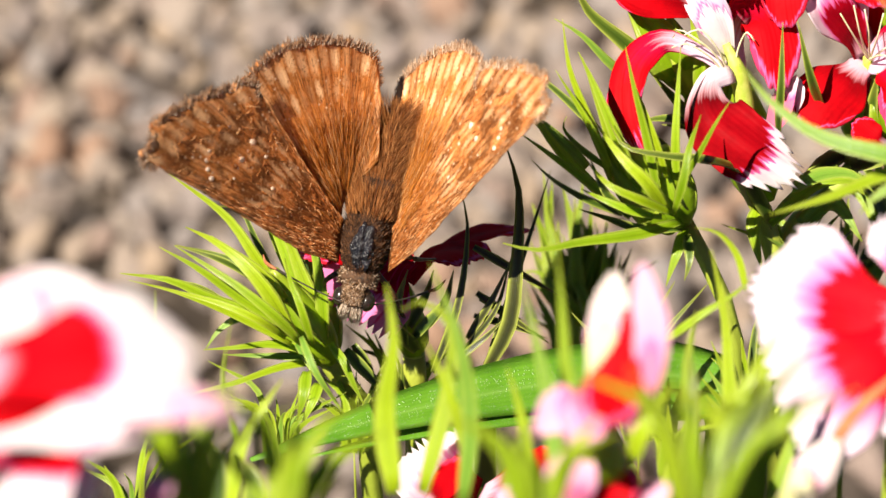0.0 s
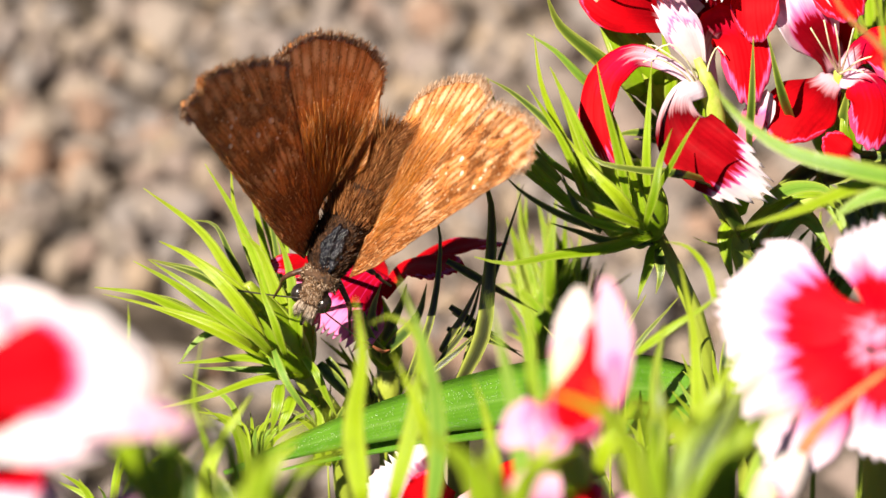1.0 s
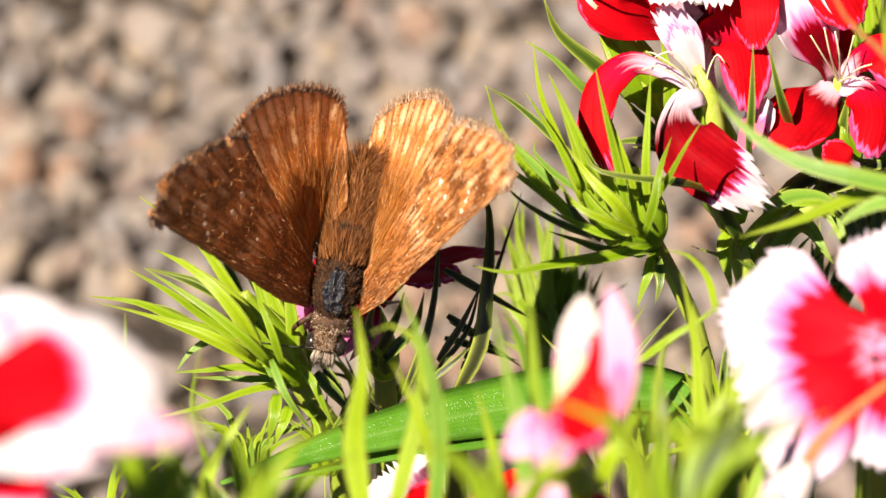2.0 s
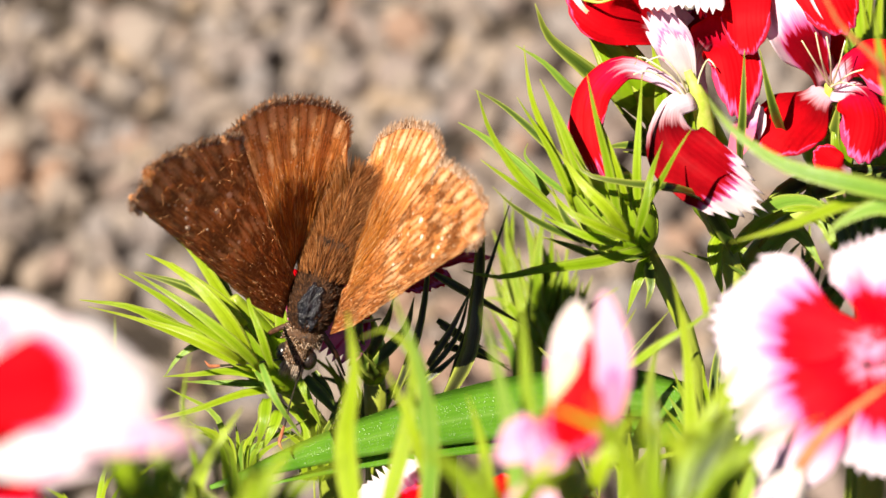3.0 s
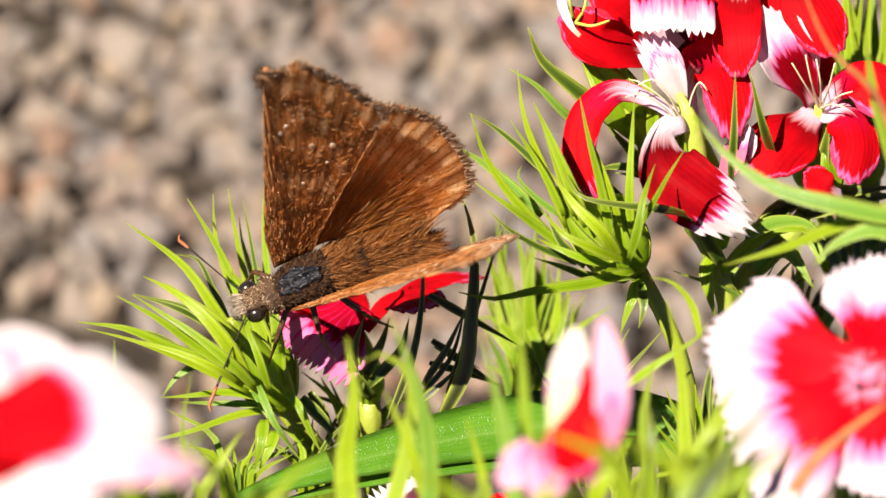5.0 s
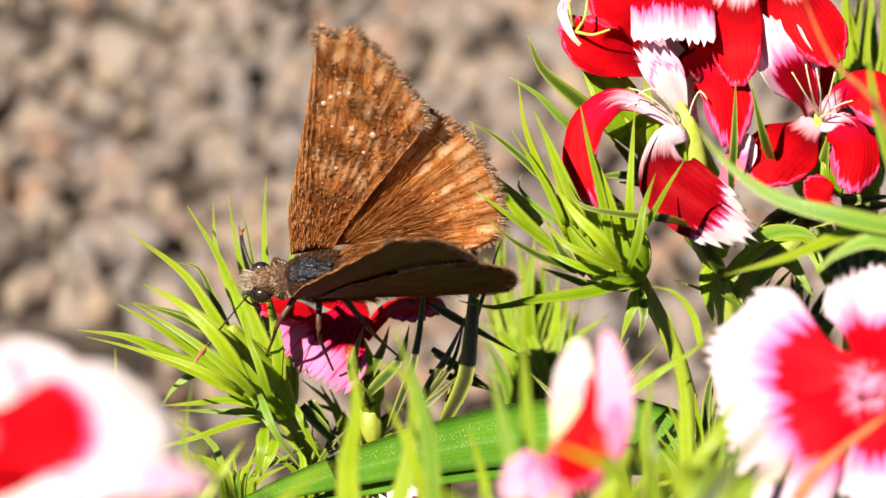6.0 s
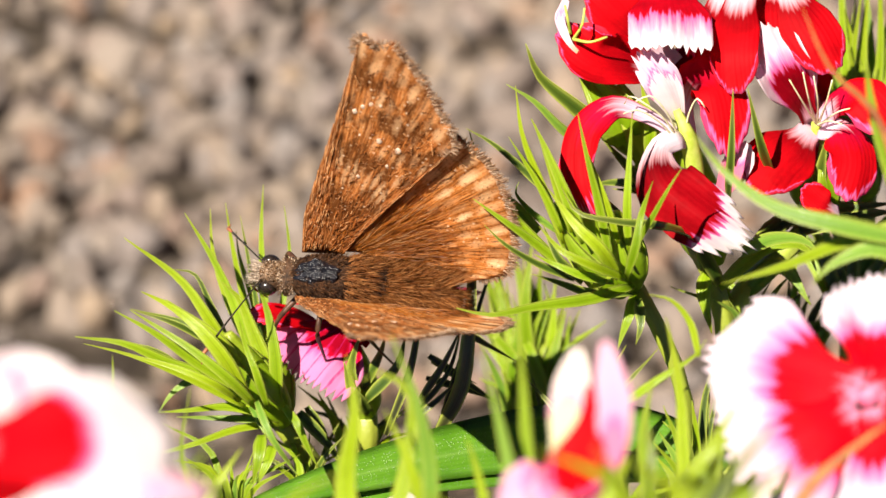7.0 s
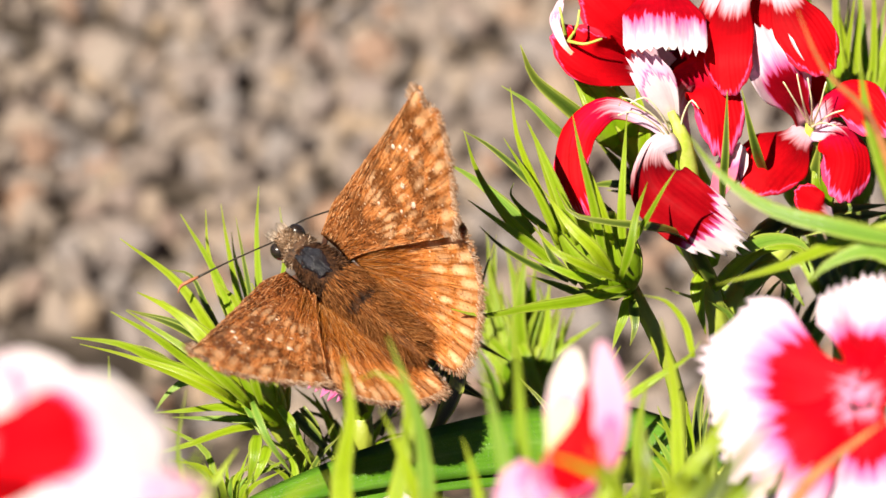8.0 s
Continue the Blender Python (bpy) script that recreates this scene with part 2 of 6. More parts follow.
    rim = n.ramp(rag, [(0.86, (0, 0, 0)), (0.94, (1, 1, 1))])
    stripe = n.mix(n.ramp(off, [(0.35, (0, 0, 0)), (0.75, (1, 1, 1))]), (0.74, 0.38, 0.18), (0.30, 0.095, 0.024))
    base = n.mix(n.math("MULTIPLY", rim, 0.4), base, stripe)
    # single scales, dark and pale
    base = n.mix(n.ramp(grain, [(0.58, (0, 0, 0)), (0.68, (0.7, 0.7, 0.7))]), base, (0.050, 0.013, 0.003))
    base = n.mix(n.ramp(grain, [(0.34, (0.55, 0.55, 0.55)), (0.43, (0, 0, 0))]), base, (0.62, 0.32, 0.15))
    # the sparkle of scattered scales, painted as pale specks
    scales = n.add("TexVoronoi", Scale=2600.0)
    n.put(scales, "Vector", n.obj())
    pick = n.tree.nodes.new("ShaderNodeSeparateXYZ")
    n.put(pick, "i0", scales.outputs["Color"])
    glint = n.math("MULTIPLY", n.ramp(scales.outputs["Distance"], [(0.15, (1, 1, 1)), (0.32, (0, 0, 0))]), n.ramp(pick.outputs[0], [(0.80, (0, 0, 0)), (0.86, (1, 1, 1))]))
    base = n.mix(n.math("MULTIPLY", glint, 0.75), base, (0.82, 0.62, 0.44))
    height = n.math("ADD", n.math("ADD", hair, grain), n.math("MULTIPLY", off, 0.5))
    return n.surface(base, 0.42 if hind else 0.48, n.bump(height, 0.45, 0.00012), n.math("MULTIPLY_ADD", rim, 0.06, 0.006), 0.32 if hind else 0.26, back=n.mix(0.5, base, (0.55, 0.10, 0.004)))


FORE = wing_material("forewing_scales", False)
HIND = wing_material("hindwing_scales", True)


def hair_material(name, tones, lucid=0.0, rough=0.5, spec=0.2):
    """Hairs and loose scales, each with a tone of its own."""
    n = Nodes(name)
    g = n.add("NewGeometry").outputs["Random Per Island"]
    c = n.ramp(g, [(k / (len(tones) - 1), t) for k, t in enumerate(tones)])
    return n.surface(c, rough, None, lucid, spec)


def plain(name, dark, light, scale, rough=0.6, bump=0.3, depth=0.0001, spec=0.4, lucid=0.0, sheen=0.0):
    n = Nodes(name)
    k = n.noise(n.obj(), scale, 4, 0.65)
    c = n.ramp(k, [(0.32, dark), (0.68, light)])
    return n.surface(c, rough, n.bump(n.noise(n.obj(), scale * 3, 3), bump, depth), lucid, spec, sheen=sheen)


FRINGE = hair_material("wing_fringe", ((0.24, 0.10, 0.040), (0.62, 0.42, 0.28), (0.40, 0.20, 0.10), (0.80, 0.64, 0.50), (0.50, 0.29, 0.16)), 0.45)
SPOT = plain("wing_spot", (0.62, 0.44, 0.32), (0.86, 0.72, 0.60), 2500, 0.4)
FUR_DARK = plain("thorax_scales", (0.010, 0.005, 0.003), (0.09, 0.038, 0.017), 2200, 0.6, 0.9, 0.0003, 0.2)
SHELL = plain("thorax_shell", (0.002, 0.002, 0.004), (0.014, 0.015, 0.024), 1300, 0.27, 0.8, 0.0004, 0.6)
# plain brown underside, darkened to hold the shade it is seen in
UNDER = plain("wing_underside_shade", (0.028, 0.008, 0.003), (0.13, 0.042, 0.013), 500, 0.6, 0.4, 0.0001, 0.1, lucid=0.05)
FUR = hair_material("brown_hair", ((0.16, 0.045, 0.008), (0.52, 0.16, 0.022), (0.76, 0.29, 0.055), (0.36, 0.105, 0.015), (0.86, 0.52, 0.24)), 0.3, 0.36, 0.5)
FUR_SHORT = hair_material("short_wing_scales", ((0.16, 0.042, 0.009), (0.50, 0.160, 0.036), (0.26, 0.070, 0.015), (0.80, 0.44, 0.21), (0.36, 0.105, 0.022)))
FUR_BLACK = hair_material("dark_brown_hair", ((0.007, 0.004, 0.003), (0.040, 0.016, 0.007), (0.013, 0.006, 0.003), (0.13, 0.055, 0.023), (0.022, 0.009, 0.004)))
FUR_MID = hair_material("tawny_body_hair", ((0.04, 0.013, 0.004), (0.26, 0.080, 0.016), (0.09, 0.028, 0.007), (0.46, 0.20, 0.07), (0.15, 0.045, 0.010)))
ABDOMEN = plain("abdomen_scales", (0.035, 0.014, 0.007), (0.17, 0.065, 0.024), 1500, 0.6, 0.8, 0.0002, 0.15)
FUR_PALE = plain("grey_brown_scales", (0.010, 0.005, 0.003), (0.12, 0.055, 0.024), 2400, 0.55, 0.8, 0.0002)
FACE = hair_material("face_hair", ((0.015, 0.008, 0.005), (0.22, 0.11, 0.05), (0.03, 0.014, 0.007), (0.62, 0.46, 0.34), (0.05, 0.02, 0.008), (0.40, 0.24, 0.13)))
PALP = hair_material("palp_hair", ((0.16, 0.10, 0.07), (0.62, 0.50, 0.40), (0.36, 0.25, 0.17), (0.84, 0.74, 0.64)))
EYE = plain("insect_eye", (0.010, 0.007, 0.006), (0.03, 0.02, 0.016), 3000, 0.26, 0.2, 0.00003, 0.7)
LEG = plain("insect_leg", (0.025, 0.011, 0.007), (0.14, 0.055, 0.030), 1200, 0.45)
FEELER = plain("antenna_black", (0.012, 0.010, 0.009), (0.05, 0.04, 0.03), 1500, 0.4)
CLUB = plain("antenna_club", (0.20, 0.05, 0.02), (0.46, 0.17, 0.08), 900, 0.5)
CALYX = leaf_material("calyx_green", (0.22, 0.40, 0.008), (0.48, 0.70, 0.03), 0.4, 0.34)
STEM = leaf_material("stem_green", (0.17, 0.29, 0.018), (0.36, 0.48, 0.05), 0.0, 0.45)
STAMEN = plain("stamen_cream", (0.62, 0.60, 0.30), (0.85, 0.80, 0.62), 1500, 0.5)
CENTRE = plain("flower_centre_pink", (0.66, 0.10, 0.22), (0.80, 0.34, 0.52), 900, 0.6)
THROAT = plain("flower_throat_yellow", (0.45, 0.60, 0.05), (0.78, 0.80, 0.24), 700, 0.5, lucid=0.3)
DRY = plain("dry_reddish_leaf", (0.30, 0.09, 0.03), (0.55, 0.24, 0.06), 500, 0.5, lucid=0.3)


def stone_material(name, joined):
    n = Nodes(name)
    g = n.add("NewGeometry").outputs["Random Per Island"] if joined else n.add("ObjectInfo").outputs["Random"]
    tone = n.ramp(g, [(0.0, (0.126, 0.096, 0.084)), (0.14, (0.239, 0.192, 0.173)), (0.30, (0.201, 0.188, 0.197)), (0.46, (0.310, 0.240, 0.184)),
                      (0.60, (0.226, 0.188, 0.176)), (0.72, (0.360, 0.256, 0.168)), (0.83, (0.222, 0.208, 0.218)), (0.94, (0.301, 0.152, 0.084)), (1.0, (0.385, 0.320, 0.260))])
    a = n.noise(n.obj(), 240 if joined else 1.1, 4, 0.65)
    b = n.noise(n.obj(), 1500 if joined else 9.0, 4, 0.7)
    c = n.mix(n.math("MULTIPLY", a, 0.62), tone, (0.10, 0.070, 0.052))
    c = n.mix(n.math("MULTIPLY", b, 0.25), c, (0.44, 0.39, 0.37))
    return n.surface(c, 0.8, n.bump(b, 0.5, 0.0006), 0.0, 0.3)


STONES = stone_material("gravel_mixed", True)
STONE = stone_material("gravel_single", False)


def bed_material():
    """Small stones trodden into dark soil."""
    n = Nodes("gravel_bed")
    cells = n.add("TexVoronoi", Scale=130.0)
    n.put(cells, "Vector", n.obj())
    sep = n.tree.nodes.new("ShaderNodeSeparateXYZ")
    n.put(sep, "i0", cells.outputs["Color"])
    tone = n.ramp(sep.outputs[0], [(0.0, (0.04, 0.03, 0.025)), (0.3, (0.10, 0.08, 0.07)), (0.6, (0.15, 0.115, 0.09)), (0.85, (0.08, 0.07, 0.07)), (1.0, (0.22, 0.18, 0.15))])
    gap = n.ramp(cells.outputs["Distance"], [(0.35, (1, 1, 1)), (0.62, (0, 0, 0))])
    c = n.mix(gap, (0.045, 0.035, 0.027), tone)
    c = n.mix(n.math("MULTIPLY", n.noise(n.obj(), 700, 4, 0.7), 0.5), c, (0.08, 0.062, 0.05))
    # unseen flower bed, darkened to cut bounced light; ragged border to the gravel
    place = n.tree.nodes.new("ShaderNodeSeparateXYZ")
    n.put(place, "i0", n.obj())
    border = n.math("MULTIPLY_ADD", n.noise(n.obj(), 30, 3), 0.06, place.outputs[1])
    dim_bed = n.ramp(n.noise(n.obj(), 420, 4, 0.7), [(0.35, (0.012, 0.008, 0.005)), (0.7, (0.050, 0.034, 0.022))])
    c = n.mix(n.ramp(border, [(0.165, (0, 0, 0)), (0.185, (1, 1, 1))]), dim_bed, c)
    return n.surface(c, 0.9, n.bump(n.math("ADD", gap, n.noise(n.obj(), 900, 3)), 0.8, 0.002), 0.0, 0.2)


SOIL = bed_material()


# ---- geometry helpers ----
def part(name, bm, material, parent, label=""):
    me = bpy.data.meshes.new(name)
    bm.to_mesh(me)
    bm.free()
    for p in me.polygons:
        p.use_smooth = True
    me.materials.append(material)
    ob = new(name, me)
    ob.parent = parent
    if label:
        tagged(ob, label)
    return ob


def thing(name, place, label, category, group=""):
    ob = new(name)
    ob.empty_display_size = 0.004
    ob.location = place
    return tagged(ob, label, category, group)


def spline(points, count):
    """A smooth line that passes all the points, in steps of about equal length."""
    p = [Vector(q) for q in points]
    p = [2 * p[0] - p[1]] + p + [2 * p[-1] - p[-2]]
    k = [0.0]
    for a, b in zip(p, p[1:]):
        k.append(k[-1] + max((b - a).length, 1e-9) ** 0.5)
    cum = [0.0]
    for a, b in zip(p[1:-1], p[2:-1]):
        cum.append(cum[-1] + (b - a).length)
    out = []
    for i in range(count):
        d = i / (count - 1) * cum[-1]
        n = 0
        while n < len(cum) - 2 and d > cum[n + 1]:
            n += 1
        f = (d - cum[n]) / max(cum[n + 1] - cum[n], 1e-12)
        q, t = p[n:n + 4], k[n:n + 4]
        x = t[1] + f * (t[2] - t[1])
        mixed = lambda u, v, a, b: u * ((b - x) / (b - a)) + v * ((x - a) / (b - a))
        a1, a2, a3 = mixed(q[0], q[1], t[0], t[1]), mixed(q[1], q[2], t[1], t[2]), mixed(q[2], q[3], t[2], t[3])
        b1, b2 = mixed(a1, a2, t[0], t[2]), mixed(a2, a3, t[1], t[3])
        out.append(mixed(b1, b2, t[1], t[2]))
    return out


def at_place(parent, points):
    inv = Matrix.Translation(-total_place(parent))
    return [inv @ Vector(q) for q in points]


def total_place(ob):
    v = Vector(ob.location)
    while ob.parent:
        ob = ob.parent
        v += ob.location
    return v


def blade_mesh(points, width, facing=None, fold=0.55, thick=0.20, taper=1.0, blunt=0.06, segments=12, root=0.55, twist=0.0):
    """A solid grass-like leaf: a folded strip with a rounded underside, pointed at its end. Sizes in millimetres."""
    line = spline(points, segments)
    bm = bmesh.new()
    uv = bm.loops.layers.uv.new()
    n0 = (facing or TOCAM * 0.7 + Vector((-0.35, 0.0, 0.5))).normalized()
    rings = []
    for i, p in enumerate(line):
        s = i / (segments - 1)
        t = (line[min(i + 1, segments - 1)] - line[max(i - 1, 0)]).normalized()
        side = t.cross(n0)
        side = side.normalized() if side.length > 1e-4 else RIGHT
        side = Matrix.Rotation(twist * s, 3, t) @ side
        up = side.cross(t).normalized()
        rise = min(1.0, s / 0.35)
        prof = (root + (1 - root) * math.sin(rise * math.pi / 2)) * max(blunt, max(0.0, 1 - max(0.0, (s - 0.18) / 0.82) ** (1.15 * taper)) ** 0.85)
        w = width * MM * 0.5 * prof
        h = thick * MM * max(0.35, prof)
        rings.append([bm.verts.new(p + side * w * a + up * (w * fold * abs(a) ** 1.3 + h * b)) for a, b in ((-1, 0), (-0.5, 0.45), (0, 0.5), (0.5, 0.45), (1, 0), (0.5, -0.5), (0, -0.75), (-0.5, -0.5))])
    cols = (0.0, 0.25, 0.5, 0.75, 1.0, 0.75, 0.5, 0.25)
    for i in range(segments - 1):
        for k in range(8):
            l = (k + 1) % 8
            f = bm.faces.new((rings[i][k], rings[i][l], rings[i + 1][l], rings[i + 1][k]))
            for loop, (c, r) in zip(f.loops, ((cols[k], i), (cols[l], i), (cols[l], i + 1), (cols[k], i + 1))):
                loop[uv].uv = (c, r / (segments - 1))
    bm.faces.new(rings[0])
    bm.faces.new(rings[-1][::-1])
    bmesh.ops.recalc_face_normals(bm, faces=bm.faces)
    return bm


def blade(name, parent, points, width, material=None, label="", **more):
    return part(name, blade_mesh(at_place(parent, points), width, **more), material or LEAF, parent, label)


def tube_mesh(points, radii, sides=8, segments=14, bm=None):
    line = spline(points, segments)
    bm = bm or bmesh.new()
    uv = bm.loops.layers.uv.verify()
    rings = []
    ref = Vector((0.31, 0.2, 0.93))
    for i, p in enumerate(line):
        t = (line[min(i + 1, segments - 1)] - line[max(i - 1, 0)]).normalized()
        a = t.cross(ref if abs(t.dot(ref)) < 0.95 else RIGHT).normalized()
        b = t.cross(a)
        f = i / (segments - 1) * (len(radii) - 1)
        k = min(int(f), len(radii) - 2)
        r = (radii[k] * (1 - f + k) + radii[k + 1] * (f - k)) * MM
        rings.append([bm.verts.new(p + (a * math.cos(q) + b * math.sin(q)) * r) for q in (2 * math.pi * j / sides for j in range(sides))])
    for i in range(segments - 1):
        for k in range(sides):
            l = (k + 1) % sides
            f = bm.faces.new((rings[i][k], rings[i][l], rings[i + 1][l], rings[i + 1][k]))
            for loop, (c, r) in zip(f.loops, ((k / sides, i), ((k + 1) / sides, i), ((k + 1) / sides, i + 1), (k / sides, i + 1))):
                loop[uv].uv = (c, r / (segments - 1))
    bm.faces.new(rings[0][::-1])
    bm.faces.new(rings[-1])
    return bm


def tube(name, parent, points, radii, material, label="", **more):
    return part(name, tube_mesh(at_place(parent, points), radii, **more), material, parent, label)


def ball_mesh(center, radii, turn=None, segments=20, rings=12, rough=0.0, bm=None):
    bm = bm or bmesh.new()
    m = Matrix.Translation(Vector(center)) @ (turn or Matrix.Identity(4)) @ Matrix.Diagonal((*[r for r in radii], 1))
    made = bmesh.ops.create_uvsphere(bm, u_segments=segments, v_segments=rings, radius=1.0)["verts"]
    for v in made:
        if rough:
            v.co *= 1 + rough * noise.noise(v.co * 3.1)
        v.co = m @ v.co
    return bm


def petal_mesh(points, width, facing, teeth=9, tooth=0.06, claw=0.16, cup=0.0, wave=0.05, spread=0.55, rows=22, cols=29, thick=0.09, seed=0, round_end=0.22, full=0.62):
    """A fringed petal: a narrow claw that widens to a toothed rim, along a bent line. Sizes in millimetres."""
    r = random.Random(seed)
    line = spline(points, rows)
    length = sum((line[i + 1] - line[i]).length for i in range(rows - 1))
    jit = [r.uniform(0.5, 1.35) for _ in range(teeth * 2 + 2)]
    bm = bmesh.new()
    uv = bm.loops.layers.uv.new()
    n0 = Vector(facing).normalized()
    top, low = [], []
    ph = r.uniform(0, 6)
    for i, p in enumerate(line):
        s = i / (rows - 1)
        t = (line[min(i + 1, rows - 1)] - line[max(i - 1, 0)]).normalized()
        side = t.cross(n0)
        side = side.normalized() if side.length > 1e-3 else RIGHT
        up = side.cross(t).normalized()
        g = min(1.0, max(0.0, (s - 0.12) / full))
        g = g * g * (3 - 2 * g)
        w = width * MM * 0.5 * (claw + (1 - claw) * g)
        rt, rl = [], []
        for j in range(cols):
            q = 2 * j / (cols - 1) - 1
            k = (j / (cols - 1)) * teeth
            saw = 1 - abs(2 * (k - int(k)) - 1)
            end = s ** 3 * (tooth * length * (saw - 0.5) * jit[int(k)] - round_end * length * q * q)
            bend = cup * w * q * q + wave * w * math.sin(q * 5 + ph + 2 * s) * s + 0.018 * w * math.sin(j * 2.4) * s
            co = p + side * w * q + t * end + up * bend
            rt.append(bm.verts.new(co + up * thick * MM * 0.5))
            rl.append(bm.verts.new(co - up * thick * MM * 0.5))
        top.append(rt)
        low.append(rl)
    def quad(a, b, c, d, marks):
        f = bm.faces.new((a, b, c, d))
        for loop, (jj, ii) in zip(f.loops, marks):
            loop[uv].uv = (jj / (cols - 1), ii / (rows - 1))
    for i in range(rows - 1):
        for j in range(cols - 1):
            m = ((j, i), (j + 1, i), (j + 1, i + 1), (j, i + 1))
            quad(top[i][j], top[i][j + 1], top[i + 1][j + 1], top[i + 1][j], m)
            quad(low[i][j], low[i + 1][j], low[i + 1][j + 1], low[i][j + 1], (m[0], m[3], m[2], m[1]))
        for j in (0, cols - 1):
            quad(top[i][j], top[i + 1][j], low[i + 1][j], low[i][j], ((j, i), (j, i + 1), (j, i + 1), (j, i)))
    for j in range(cols - 1):
        for i in (0, rows - 1):
            quad(top[i][j], top[i][j + 1], low[i][j + 1], low[i][j], ((j, i), (j + 1, i), (j + 1, i), (j, i)))
    bmesh.ops.recalc_face_normals(bm, faces=bm.faces)
    return bm


SEEDS = [0]


def petal(parent, points, width, material, facing=None, label="", **more):
    SEEDS[0] += 1
    return part("petal", petal_mesh(at_place(parent, points), width, facing or TOCAM, seed=SEEDS[0], **more), material, parent, label)


def root_stem(plant, top, radius=0.9, lean=(0.0, 0.0), label="", on=(), tip=1.0):
    """A stem from the soil up to the given place, and on from there."""
    t = Vector(top)
    foot = Vector((t.x + lean[0], t.y + lean[1], -0.002))
    mid = foot.lerp(t, 0.5) + Vector((lean[0] * -0.25, lean[1] * -0.25, 0.0))
    near = t + (foot - t).normalized() * 0.007
    far = t + (foot - t).normalized() * 0.028
    return tube("stem", plant, [foot, mid, far, near, t, *on], [radius * 1.35, radius * 1.1, radius, radius, radius * tip], STEM, label, sides=10, segments=44)


def calyx_mesh(base, tip, radius):
    b, t = Vector(base), Vector(tip)
    return tube_mesh([b, b.lerp(t, 0.3), b.lerp(t, 0.7), t], [radius * 0.45, radius * 0.95, radius, radius * 0.8, radius * 0.55, radius * 0.22], sides=14, segments=18)


def calyx(parent, base, tip, radius, name="calyx"):
    b, t = at_place(parent, [base, tip])
    return part(name, calyx_mesh(b, t, radius), CALYX, parent)



def bud(parent, base, tip, radius, seed=1):
    """A closed bud: a green barrel wrapped in short pointed scales."""
    body = calyx(parent, base, tip, radius, "bud")
    r = random.Random(seed)
    b, t = Vector(base), Vector(tip)
    axis = (t - b).normalized()
    a = axis.cross(TOCAM).normalized()
    c = axis.cross(a)
    for k in range(3):
        q = k * 2.094 + r.uniform(-0.3, 0.3)
        d = a * math.cos(q) + c * math.sin(q)
        ln = (t - b).length * r.uniform(0.75, 1.0)
        blade("scale", body, [b + d * radius * 0.45 * MM, b + axis * ln * 0.35 + d * radius * 0.99 * MM, b + axis * ln * 0.7 + d * radius * 0.98 * MM, b + axis * ln + d * radius * 0.6 * MM],
              radius * 1.5, CALYX, facing=d, fold=-0.35, root=0.3, thick=0.10, segments=14)
    return body

# ---- ground ----
def rock_mesh(r, level):
    bm = bmesh.new()
    bmesh.ops.create_icosphere(bm, subdivisions=level, radius=1.0)
    off = Vector((r.uniform(-9, 9), r.uniform(-9, 9), r.uniform(-9, 9)))
    sx, sy, sz = r.uniform(0.95, 1.5), r.uniform(0.65, 1.0), r.uniform(0.35, 0.6)
    cuts = [Vector((r.uniform(-1, 1), r.uniform(-1, 1), r.uniform(-0.2, 1))).normalized() for _ in range(10)]
    r_cut = r.uniform(0.9, 1.3)
    for v in bm.verts:
        c = v.co.copy()
        k = 1 + 0.42 * noise.noise(c * 1.2 + off) + 0.10 * noise.noise(c * 3.0 + off)
        v.co = Vector((c.x * sx, c.y * sy, c.z * sz)) * k
        for axis in cuts:
            d = v.co.dot(axis) - 0.46 * r_cut
            if d > 0:
                v.co -= axis * d * 0.97
    return bm


